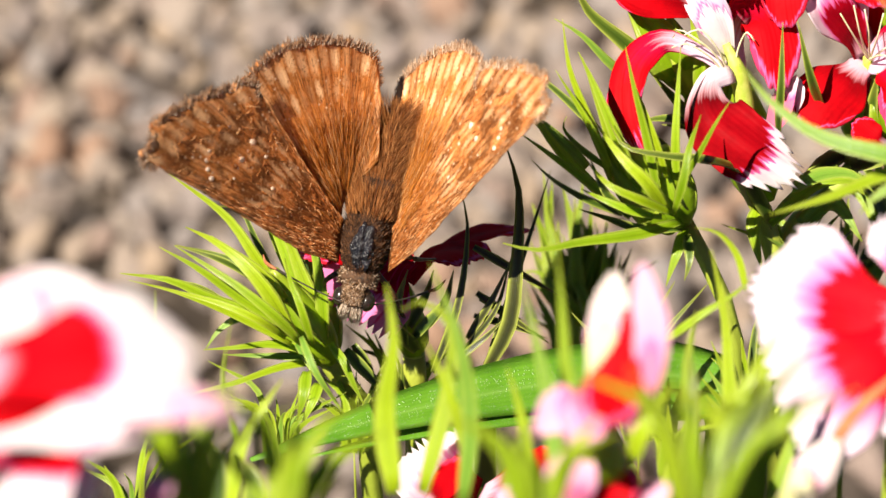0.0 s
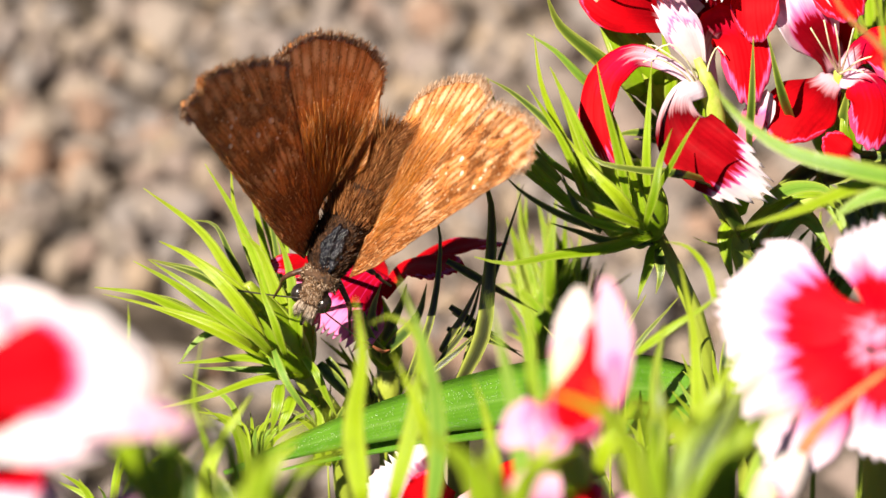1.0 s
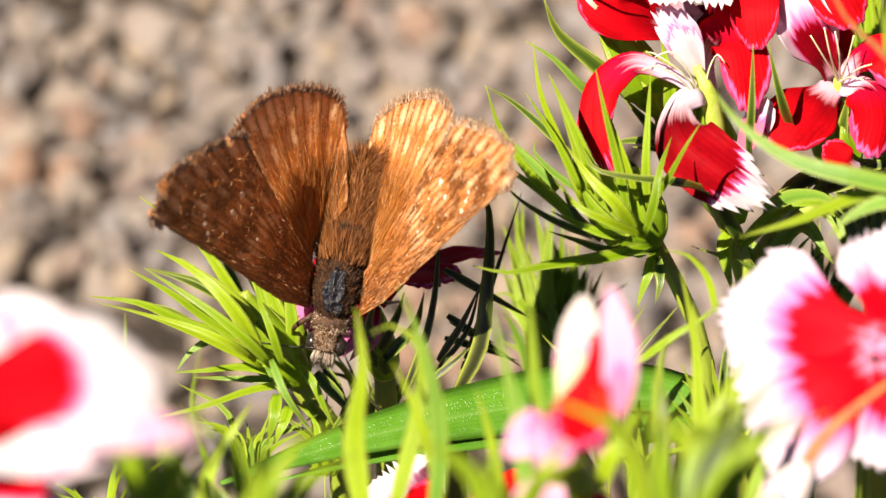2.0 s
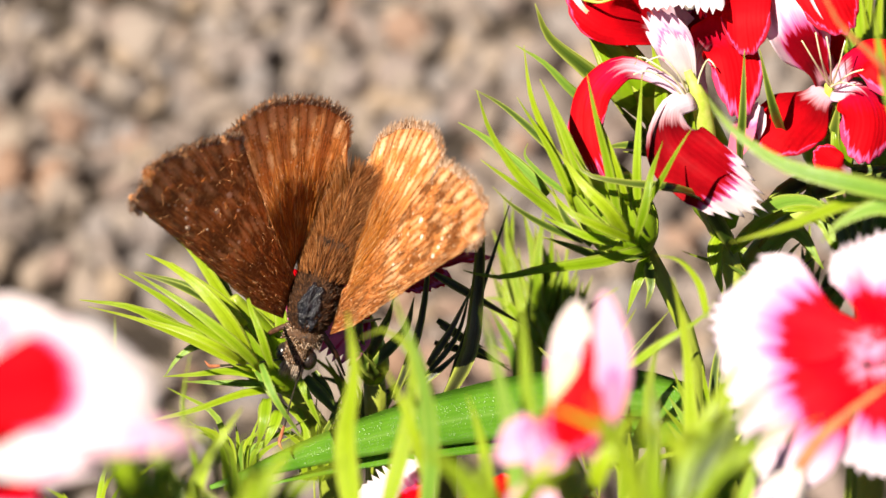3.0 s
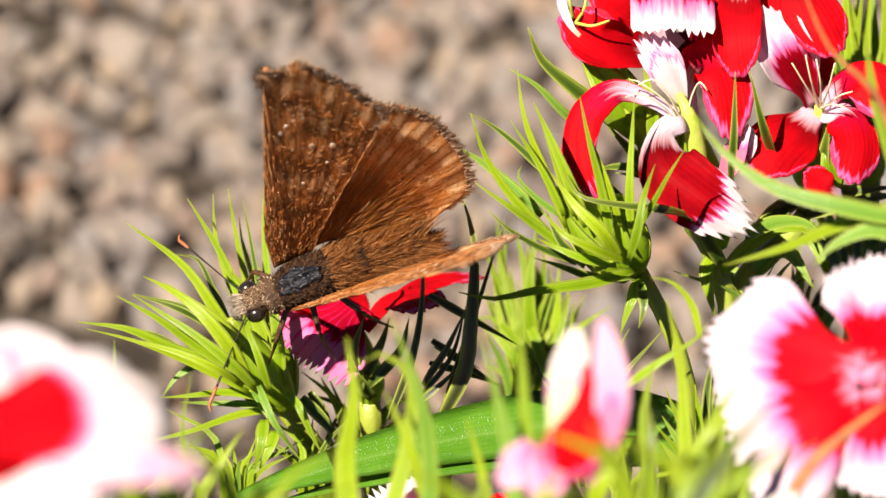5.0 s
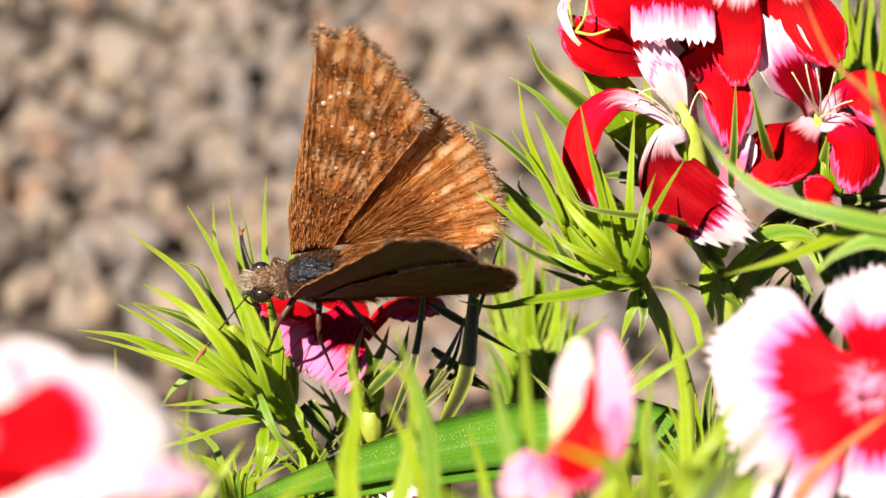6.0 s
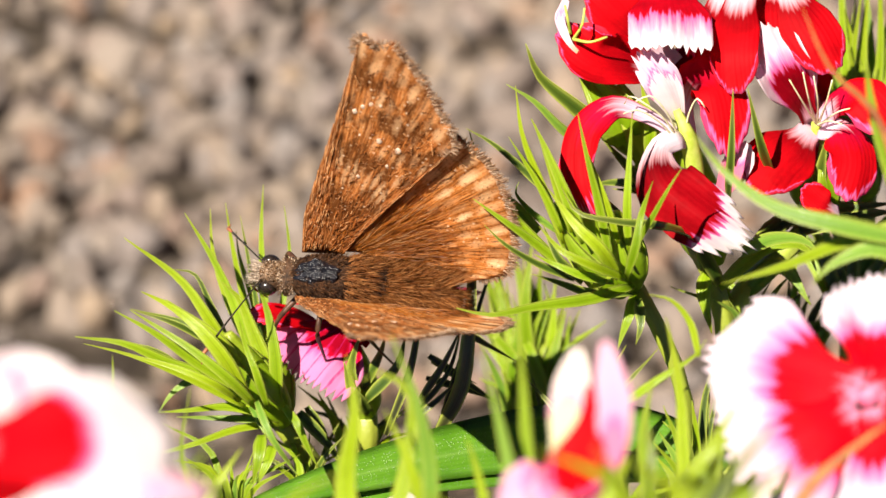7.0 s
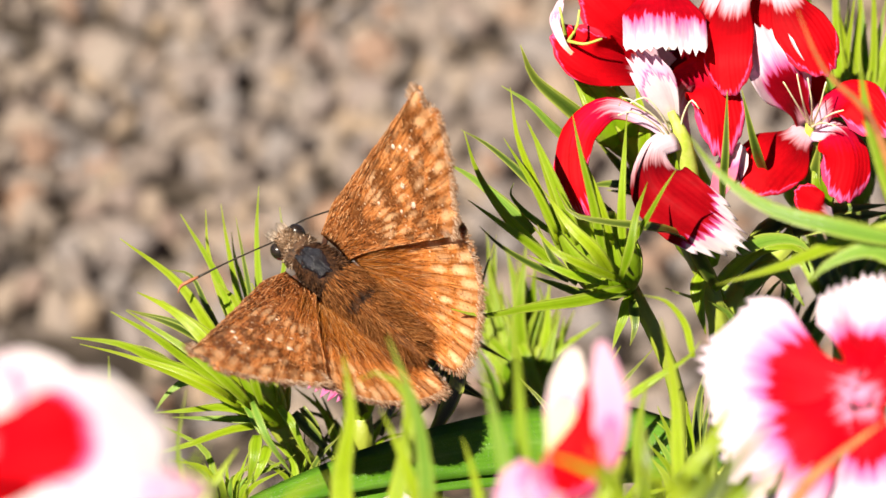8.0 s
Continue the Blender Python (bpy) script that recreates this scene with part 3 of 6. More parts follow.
def build_ground():
    bm = bmesh.new()
    for x, y in ((-400, -400), (400, -400), (400, 400), (-400, 400)):
        bm.verts.new((x, y, 0))
    bm.faces.new(bm.verts)
    ground = part("ground", bm, SOIL, None)
    tagged(ground, "dark soil strewn with mixed grey and tan gravel", "ground", kind="structure")
    r = random.Random(5)
    shapes = []
    for k in range(10):
        b = rock_mesh(r, 2)
        me = bpy.data.meshes.new("gravel_shape")
        b.to_mesh(me)
        b.free()
        me.materials.append(STONE)
        shapes.append(me)
    # hollows where the dark soil lies bare
    hollows = ((-0.0480, 0.2282, 0.0065), (-0.0519, 0.2321, 0.0040), (-0.0488, 0.2945, 0.0045), (-0.0444, 0.3291, 0.0050), (-0.0655, 0.3322, 0.0045), (-0.0371, 0.2776, 0.0040), (-0.0593, 0.2617, 0.0040), (0.0119, 0.3298, 0.0040), (-0.0606, 0.2384, 0.0040), (-0.0434, 0.2532, 0.0035))

    def bare(x, y, size):
        return any((x - a) ** 2 + (y - b) ** 2 < (c + 0.5 * size) ** 2 for a, b, c in hollows)

    spots = []
    # stones that lie on top, in the patch behind the flowers
    tries = 0
    while len(spots) < 280 and tries < 20000:
        tries += 1
        x, y = r.uniform(-0.11, 0.11), r.uniform(0.15, 0.47)
        if r.random() > (y - 0.13) / 0.12:
            continue
        size = r.choice((2.8, 3.6, 4.4, 5.2, 6.0, 7.0)) * MM
        if bare(x, y, size):
            continue
        if any((x - a) ** 2 + (y - b) ** 2 < (0.84 * (size + c)) ** 2 for a, b, c in spots):
            continue
        spots.append((x, y, size))
        s = new("stone", r.choice(shapes))
        s.parent = ground
        s.matrix_basis = Matrix.LocRotScale((x, y, size * r.uniform(0.30, 0.60)), Euler((r.uniform(-0.7, 0.7), r.uniform(-0.7, 0.7), r.uniform(0, 6.28))), (size, size, size))
    # the countless rest
    base = []
    for k in range(8):
        b = rock_mesh(r, 1)
        b.verts.ensure_lookup_table()
        base.append((np.array([v.co[:] for v in b.verts]), np.array([[v.index for v in f.verts] for f in b.faces])))
        b.free()
    vs, fs, n = [], [], 0
    for i in range(10400):
        if i < 6200:
            x, y, size = r.uniform(-0.16, 0.16), r.uniform(0.15, 0.50), r.uniform(2.8, 6.0) * MM
        else:
            x, y, size = r.uniform(-0.7, 0.7), r.uniform(0.16, 1.3), r.uniform(4, 9) * MM
        if r.random() > 0.25 + (y - 0.17) / 0.12 or bare(x, y, size):
            continue
        v, f = base[i % 8]
        m = np.array(Euler((r.uniform(-3, 3), r.uniform(-3, 3), r.uniform(-3, 3))).to_matrix())
        vs.append(v @ m.T * size + np.array((x, y, size * r.uniform(0.1, 0.6))))
        fs.append(f + n)
        n += len(v)
    me = bpy.data.meshes.new("gravel")
    me.from_pydata(np.concatenate(vs).tolist(), [], np.concatenate(fs).tolist())
    for q in me.polygons:
        q.use_smooth = True
    me.materials.append(STONES)
    rest = new("gravel", me)
    rest.parent = ground
    tagged(rest, "loose mixed gravel of small grey, tan and rust stones", kind="stuff")


build_ground()


# ---- right-hand bud cluster ----
def bud_cluster_right():
    p = thing("dianthus_bud_stem", (0.01752, -0.00169, 0.14106), "green dianthus stem with closed buds in long bracts", "plant", "dianthus stems")
    p.location.z = 0.0
    root_stem(p, (0.01909, -0.00128, 0.13979), 0.62, (0.012, 0.004), "", ((0.01730, 0.00003, 0.14405), (0.01531, 0.00100, 0.14773)))
    a = bud(p, (0.01462, -0.00008, 0.14787), (0.00917, 0.00062, 0.15508), 2.2, 46)
    b = bud(p, (0.01499, -0.00083, 0.14856), (0.01358, -0.00057, 0.15502), 1.6, 37)
    c = bud(p, (0.01498, 0.00262, 0.14654), (0.01191, 0.00456, 0.15190), 1.8, 40)
    g = lambda q, pts, w, m=None, **k: blade("bract", q, pts, w * 0.74, m or LEAF, **k)
    g(a, [(0.01005, -0.00116, 0.14998), (0.00554, -0.00057, 0.15502), (0.00354, 0.00014, 0.15824), (0.00256, 0.00073, 0.16127)], 1.3)
    g(a, [(0.00980, -0.00086, 0.15251), (0.00808, 0.00038, 0.15666), (0.00658, 0.00140, 0.16043), (0.00603, 0.00326, 0.16364)], 1.1, LEAF_YELLOW)
    g(a, [(0.00956, -0.00131, 0.15373), (0.00784, -0.00049, 0.15715), (0.00550, 0.00048, 0.16083)], 0.9)
    g(a, [(0.01040, -0.00131, 0.15373), (0.00889, -0.00007, 0.15788), (0.00748, 0.00094, 0.16163)], 1.3, LEAF_YELLOW)
    g(a, [(0.01019, -0.00279, 0.15117), (0.00742, -0.00260, 0.15350), (0.00508, -0.00263, 0.15545), (0.00286, -0.00183, 0.15683)], 1.2)
    g(a, [(0.01037, -0.00397, 0.15112), (0.00739, -0.00420, 0.15272), (0.00507, -0.00434, 0.15449), (0.00368, -0.00367, 0.15565)], 0.9, LEAF_DARK_SHADE)
    g(a, [(0.01121, -0.00260, 0.15350), (0.00949, -0.00137, 0.15763), (0.00790, 0.00042, 0.16072), (0.00718, 0.00115, 0.16199)], 1.5, LEAF)
    g(a, [(0.01096, -0.00494, 0.15145), (0.00925, -0.00497, 0.15340), (0.00841, -0.00413, 0.15485), (0.00800, -0.00361, 0.15576)], 1.1, LEAF_DARK_SHADE)
    g(a, [(0.00923, 0.00130, 0.15226), (0.00730, 0.00205, 0.15355), (0.00615, 0.00280, 0.15485), (0.00641, 0.00318, 0.15551)], 0.8, LEAF_BLUE)
    g(a, [(0.00805, 0.00478, 0.15029), (0.00502, 0.00619, 0.15272), (0.00307, 0.00695, 0.15404), (0.00121, 0.00749, 0.15497)], 1.5, LEAF_BLUE)
    g(a, [(0.00843, 0.00455, 0.15388), (0.00628, 0.00562, 0.15574), (0.00413, 0.00648, 0.15723), (0.00241, 0.00696, 0.15805)], 0.9, LEAF_DARK_SHADE)
    g(b, [(0.01311, -0.00323, 0.15240), (0.01222, -0.00200, 0.15654), (0.01122, -0.00099, 0.16029), (0.01059, 0.00048, 0.16283)], 1.1)
    g(b, [(0.01374, -0.00260, 0.15350), (0.01264, -0.00179, 0.15690), (0.01168, -0.00053, 0.15908), (0.01117, 0.00010, 0.16018)], 0.9, LEAF_YELLOW)
    g(b, [(0.01455, -0.00215, 0.15227), (0.01441, -0.00112, 0.15605), (0.01458, 0.00077, 0.15934), (0.01475, 0.00225, 0.16189)], 1.1, LEAF)
    g(b, [(0.01462, -0.00389, 0.15326), (0.01584, -0.00535, 0.15674), (0.01718, -0.00575, 0.16004), (0.01809, -0.00503, 0.16129)], 1.0)
    g(c, [(0.01411, 0.00554, 0.15160), (0.01148, 0.00564, 0.15377), (0.00932, 0.00650, 0.15526)], 0.7, LEAF_DARK_SHADE)
    g(a, [(0.01168, -0.00511, 0.15115), (0.01260, -0.00580, 0.15195), (0.01323, -0.00549, 0.15249), (0.01373, -0.00538, 0.15267)], 0.9, LEAF_YELLOW, fold=0.5)
    g(p, [(0.01489, -0.00252, 0.14964), (0.01205, -0.00471, 0.14985), (0.00737, -0.00675, 0.15032), (0.00401, -0.00788, 0.15036), (0.00159, -0.00761, 0.15083)], 1.7, LEAF)
    g(p, [(0.01499, -0.00105, 0.14819), (0.01175, -0.00191, 0.14869), (0.00917, -0.00235, 0.14993), (0.00723, -0.00289, 0.15099)], 1.3, LEAF_DARK_SHADE)
    g(p, [(0.01529, -0.00105, 0.14819), (0.01473, -0.00276, 0.14722), (0.01422, -0.00340, 0.14611), (0.01379, -0.00404, 0.14501)], 1.5, LEAF)
    g(p, [(0.01537, -0.00212, 0.14832), (0.01553, -0.00394, 0.14718), (0.01511, -0.00468, 0.14589)], 1.3, LEAF_DARK_SHADE)
    g(a, [(0.02176, 0.00111, 0.14792), (0.01935, -0.00076, 0.15269), (0.01658, -0.00375, 0.15550), (0.01318, -0.00441, 0.15635), (0.01047, -0.00406, 0.15697), (0.00938, -0.00224, 0.15811)], 1.7, LEAF_DARK_SHADE, root=0.7, segments=20)
    g(a, [(0.01358, -0.00689, 0.15307), (0.01204, -0.00759, 0.15586), (0.01038, -0.00676, 0.15729), (0.00836, -0.00410, 0.15890)], 1.6, LEAF_YELLOW)
    g(a, [(0.01399, -0.00700, 0.15289), (0.01142, -0.00821, 0.15479), (0.00935, -0.00769, 0.15568), (0.00765, -0.00545, 0.15656)], 1.2, LEAF_YELLOW)
    g(b, [(0.01420, -0.00689, 0.15307), (0.01475, -0.00715, 0.15561), (0.01517, -0.00591, 0.15777), (0.01608, -0.00335, 0.15920)], 1.2, LEAF)
    g(c, [(0.01325, -0.00537, 0.15170), (0.01112, -0.00603, 0.15256), (0.00903, -0.00561, 0.15329), (0.00738, -0.00432, 0.15351)], 1.2, LEAF_GREEN)


bud_cluster_right()


# ---- left-hand bud cluster under the butterfly ----
def bud_cluster_left():
    p = thing("dianthus_bud_stem", (-0.00989, 0.00074, 0.13128), "green dianthus stem with spiky closed buds", "plant", "dianthus stems")
    p.location.z = 0.0
    root_stem(p, (-0.00926, 0.00158, 0.13073), 0.85, (0.01, 0.006), "", ((-0.01099, 0.00195, 0.13338), (-0.01294, 0.00254, 0.13639)))
    a = bud(p, (-0.01158, 0.00081, 0.13540), (-0.01576, 0.00089, 0.14354), 1.6, 41)
    b = bud(p, (-0.01184, 0.00166, 0.13487), (-0.01267, 0.00432, 0.14148), 1.4, 33)
    c = bud(p, (-0.01121, 0.00250, 0.13433), (-0.01766, 0.00171, 0.13897), 1.2, 31)
    g = lambda q, pts, w, m=None, **k: blade("bract", q, pts, w * 0.76, m or LEAF, **k)
    g(c, [(-0.01451, -0.00108, 0.13813), (-0.01879, -0.00084, 0.14054), (-0.02304, -0.00083, 0.14256), (-0.02671, -0.00036, 0.14338)], 0.9, LEAF_YELLOW)
    g(c, [(-0.01542, 0.00064, 0.13911), (-0.01972, 0.00044, 0.14077), (-0.02355, 0.00046, 0.14279), (-0.02744, 0.00076, 0.14331)], 1.5, LEAF)
    g(c, [(-0.01941, 0.00204, 0.13953), (-0.02196, 0.00195, 0.14138), (-0.02479, 0.00223, 0.14187)], 1.1, LEAF_DARK_SHADE)
    g(a, [(-0.01494, -0.00043, 0.13926), (-0.01835, -0.00019, 0.14166), (-0.02131, 0.00003, 0.14405), (-0.02438, 0.00089, 0.14555)], 1.3)
    g(a, [(-0.01489, -0.00084, 0.14054), (-0.01657, -0.00051, 0.14312), (-0.01952, -0.00050, 0.14513), (-0.02305, 0.00010, 0.14617)], 1.3, LEAF_DARK_SHADE)
    g(a, [(-0.01542, 0.00173, 0.14100), (-0.01711, 0.00218, 0.14378), (-0.01928, 0.00370, 0.14641), (-0.02380, 0.00542, 0.14938)], 1.3, LEAF_YELLOW)
    g(a, [(-0.01596, 0.00410, 0.14110), (-0.01722, 0.00455, 0.14389), (-0.01854, 0.00576, 0.14597), (-0.02037, 0.00593, 0.14627)], 0.8, LEAF_DARK_SHADE)
    g(a, [(-0.01484, -0.00105, 0.14219), (-0.01694, -0.00083, 0.14457), (-0.01866, -0.00018, 0.14569), (-0.02038, 0.00046, 0.14680)], 1.4, LEAF_YELLOW)
    g(b, [(-0.01377, 0.00300, 0.13920), (-0.01509, 0.00498, 0.14262), (-0.01684, 0.00695, 0.14604), (-0.01930, 0.00897, 0.14953)], 1.3)
    g(b, [(-0.01413, 0.00601, 0.13840), (-0.01612, 0.00822, 0.14224), (-0.01723, 0.00999, 0.14531), (-0.01749, 0.01176, 0.14837)], 1.0, LEAF_YELLOW)
    g(b, [(-0.01302, 0.00601, 0.13840), (-0.01324, 0.00866, 0.14300), (-0.01346, 0.01066, 0.14646), (-0.01333, 0.01269, 0.14998)], 1.1)
    g(b, [(-0.01351, 0.00686, 0.13788), (-0.01484, 0.00908, 0.14173), (-0.01582, 0.01130, 0.14558), (-0.01635, 0.01286, 0.14827)], 1.0, LEAF_YELLOW)
    g(b, [(-0.01320, 0.00515, 0.13892), (-0.01386, 0.00736, 0.14274), (-0.01452, 0.00912, 0.14580), (-0.01510, 0.01062, 0.14840)], 0.8, LEAF_DARK_SHADE)
    g(b, [(-0.01310, 0.00794, 0.13775), (-0.01422, 0.00994, 0.14122), (-0.01533, 0.01173, 0.14431), (-0.01555, 0.01262, 0.14585)], 0.9, LEAF_YELLOW)
    g(b, [(-0.01262, 0.00642, 0.13711), (-0.01177, 0.00994, 0.14122), (-0.01132, 0.01173, 0.14431), (-0.01177, 0.01362, 0.14759)], 0.9)
    g(b, [(-0.01242, 0.00171, 0.13897), (-0.01373, 0.00324, 0.14162), (-0.01504, 0.00477, 0.14427), (-0.01635, 0.00543, 0.14540)], 1.8, LEAF_YELLOW)
    g(b, [(-0.01194, -0.00001, 0.13798), (-0.01212, 0.00088, 0.14152), (-0.01277, 0.00261, 0.14453), (-0.01364, 0.00370, 0.14641)], 1.7, LEAF)
    g(p, [(-0.01242, 0.00029, 0.13651), (-0.01586, -0.00027, 0.13753), (-0.01885, -0.00123, 0.13787), (-0.02119, -0.00129, 0.13776)], 1.2, LEAF)
    g(p, [(-0.01246, 0.00092, 0.13559), (-0.01596, 0.00099, 0.13571), (-0.01991, 0.00107, 0.13586)], 1.0, LEAF_BLUE)
    g(p, [(-0.01194, -0.00093, 0.13640), (-0.01494, -0.00195, 0.13663), (-0.01879, -0.00344, 0.13604), (-0.02355, -0.00398, 0.13510)], 1.0, LEAF_YELLOW)
    g(p, [(-0.01612, 0.00512, 0.13687), (-0.01878, 0.00501, 0.13668), (-0.02033, 0.00457, 0.13591), (-0.02152, 0.00379, 0.13457)], 1.3, LEAF_BLUE)
    g(p, [(-0.01403, -0.00193, 0.13867), (-0.01268, -0.00374, 0.13751), (-0.01139, -0.00472, 0.13583), (-0.01031, -0.00547, 0.13453)], 0.9, LEAF_BLUE)
    g(p, [(-0.01143, -0.00193, 0.13867), (-0.01031, -0.00353, 0.13789), (-0.00966, -0.00428, 0.13658), (-0.00880, -0.00515, 0.13509)], 1.1, LEAF)
    g(p, [(-0.01237, -0.00175, 0.13496), (-0.01277, -0.00325, 0.13437), (-0.01364, -0.00412, 0.13287)], 1.7, LEAF)
    g(p, [(-0.01045, 0.00040, 0.13669), (-0.00804, -0.00091, 0.13442), (-0.00695, -0.00178, 0.13291)], 1.5, LEAF_DARK_SHADE)
    g(p, [(-0.00986, 0.00232, 0.13601), (-0.00854, 0.00122, 0.13411), (-0.00810, 0.00012, 0.13220)], 1.2, LEAF_DARK_SHADE)
    g(a, [(-0.01394, -0.00706, 0.14278), (-0.01574, -0.00724, 0.14646), (-0.01763, -0.00615, 0.14835), (-0.01967, -0.00453, 0.14915), (-0.02198, -0.00269, 0.14935)], 1.7, LEAF_YELLOW)
    g(a, [(-0.01330, -0.00744, 0.14212), (-0.01532, -0.00809, 0.14500), (-0.01826, -0.00693, 0.14700), (-0.02275, -0.00423, 0.14868)], 1.2, LEAF)
    g(a, [(-0.01452, -0.00808, 0.14301), (-0.01631, -0.00915, 0.14516), (-0.01904, -0.00856, 0.14618), (-0.02398, -0.00661, 0.14656)], 0.9, LEAF_YELLOW)
    g(a, [(-0.01245, -0.00744, 0.14212), (-0.01323, -0.00745, 0.14510), (-0.01410, -0.00597, 0.14667), (-0.01460, -0.00383, 0.14736)], 1.0, LEAF)
    g(a, [(-0.01521, -0.00638, 0.14395), (-0.01685, -0.00597, 0.14667), (-0.01835, -0.00480, 0.14769), (-0.02274, -0.00249, 0.14770)], 0.7, LEAF_DARK_SHADE)
    g(p, [(-0.01299, -0.01317, 0.14619), (-0.01212, -0.01505, 0.14493), (-0.01130, -0.01577, 0.14368), (-0.01030, -0.01559, 0.14200)], 0.9, LEAF_BLUE)
    g(p, [(-0.01286, -0.00892, 0.14055), (-0.01298, -0.01050, 0.13981), (-0.01323, -0.01103, 0.13890), (-0.01359, -0.01114, 0.13771)], 1.6, LEAF)


bud_cluster_left()


# ---- the flower the butterfly sits on ----
def resting_flower():
    p = thing("dianthus_flower", (-0.00592, 0.00294, 0.13510), "red and pink dianthus flower under the butterfly", "flower", "dianthus flowers")
    p.location.z = 0.0
    root_stem(p, (-0.00527, 0.00368, 0.13438), 0.9, (0.004, 0.006))
    calyx(p, (-0.00527, 0.00353, 0.13411), (-0.00593, 0.00634, 0.13898), 1.4)
    petal(p, [(-0.00623, 0.00744, 0.14093), (-0.00774, 0.00494, 0.14058), (-0.00906, 0.00294, 0.14010), (-0.01027, 0.00176, 0.13904)], 7.8, PETAL_PINK, TOCAM + UPV * 0.25 + RIGHT * -0.15, "pink petal with a toothed rim", teeth=14, tooth=0.12, claw=0.4, wave=0.12, full=0.6, round_end=0.10)
    petal(p, [(-0.00573, 0.00730, 0.13865), (-0.00373, 0.00842, 0.14058), (-0.00172, 0.00670, 0.14160), (-0.00039, 0.00465, 0.14205)], 4.6, PETAL_SCARLET, TOCAM * 0.6 + UPV, teeth=7, claw=0.3)
    petal(p, [(-0.00575, 0.00816, 0.13813), (-0.00286, 0.01036, 0.13994), (0.00072, 0.01275, 0.14009), (0.00380, 0.01455, 0.13920)], 3.2, PETAL_SCARLET, TOCAM * 0.3 + UPV, teeth=7, claw=0.3)
    petal(p, [(-0.00736, 0.00637, 0.13930), (-0.00984, 0.00640, 0.14135), (-0.01220, 0.00576, 0.14224), (-0.01435, 0.00479, 0.14256)], 3.6, PETAL_SCARLET, TOCAM * 0.6 + UPV, teeth=9, claw=0.3)
    petal(p, [(-0.00597, 0.00816, 0.13813), (-0.00648, 0.01163, 0.13814), (-0.00836, 0.01489, 0.13779), (-0.01027, 0.01770, 0.13666)], 5.0, PETAL_SCARLET, UPV, teeth=8, claw=0.3)
    for pts, w, m in (([(-0.00546, 0.00298, 0.13715), (-0.00412, 0.00344, 0.13996), (-0.00367, 0.00346, 0.14199)], 1.1, LEAF_DARK_SHADE), ([(-0.00522, 0.00169, 0.13692), (-0.00280, 0.00215, 0.13972), (-0.00214, 0.00346, 0.14199)], 1.2, LEAF_DARK_SHADE),
                      ([(-0.00588, 0.00147, 0.13654), (-0.00630, 0.00215, 0.13972), (-0.00562, 0.00260, 0.14251)], 1.2, LEAF_DARK_SHADE), ([(-0.00502, 0.00210, 0.13563), (-0.00630, 0.00128, 0.13821), (-0.00693, 0.00151, 0.14062)], 1.3, LEAF_DARK_SHADE)):
        blade("bract", p, pts, w, m)


resting_flower()


# ---- shaded spray of thin dark leaves between the buds ----
def dark_spray():
    p = thing("dianthus_shoot", (0.00026, -0.00175, 0.13496), "slender dark green shoot with thin shaded leaves", "plant", "dianthus shoots")
    p.location.z = 0.0
    root_stem(p, (0.00026, -0.00058, 0.13499), 0.9)
    # the stalk takes the same painted shade as the leaves
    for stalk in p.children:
        stalk.data.materials[0] = LEAF_PURPLE_SHADE
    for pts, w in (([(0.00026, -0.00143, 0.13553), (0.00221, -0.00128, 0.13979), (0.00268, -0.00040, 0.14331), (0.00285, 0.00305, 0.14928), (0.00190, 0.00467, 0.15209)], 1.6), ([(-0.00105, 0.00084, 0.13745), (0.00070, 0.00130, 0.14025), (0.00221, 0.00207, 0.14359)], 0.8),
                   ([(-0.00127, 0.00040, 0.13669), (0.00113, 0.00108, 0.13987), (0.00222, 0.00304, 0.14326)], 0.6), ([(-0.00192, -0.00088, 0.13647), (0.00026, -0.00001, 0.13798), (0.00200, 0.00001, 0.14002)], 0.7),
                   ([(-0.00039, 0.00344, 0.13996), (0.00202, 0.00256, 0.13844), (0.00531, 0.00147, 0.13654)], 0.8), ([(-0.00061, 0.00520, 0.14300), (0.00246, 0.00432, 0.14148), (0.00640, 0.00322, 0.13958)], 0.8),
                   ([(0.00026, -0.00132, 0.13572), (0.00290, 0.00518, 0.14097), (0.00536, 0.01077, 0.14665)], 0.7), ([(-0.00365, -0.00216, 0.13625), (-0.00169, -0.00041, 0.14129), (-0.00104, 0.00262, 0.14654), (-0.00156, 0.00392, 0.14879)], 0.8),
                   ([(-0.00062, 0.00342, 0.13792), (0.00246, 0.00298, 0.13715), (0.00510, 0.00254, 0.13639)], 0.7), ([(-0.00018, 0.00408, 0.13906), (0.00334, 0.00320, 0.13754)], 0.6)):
        blade("leaf", p, pts, w, LEAF_PURPLE_SHADE)


dark_spray()


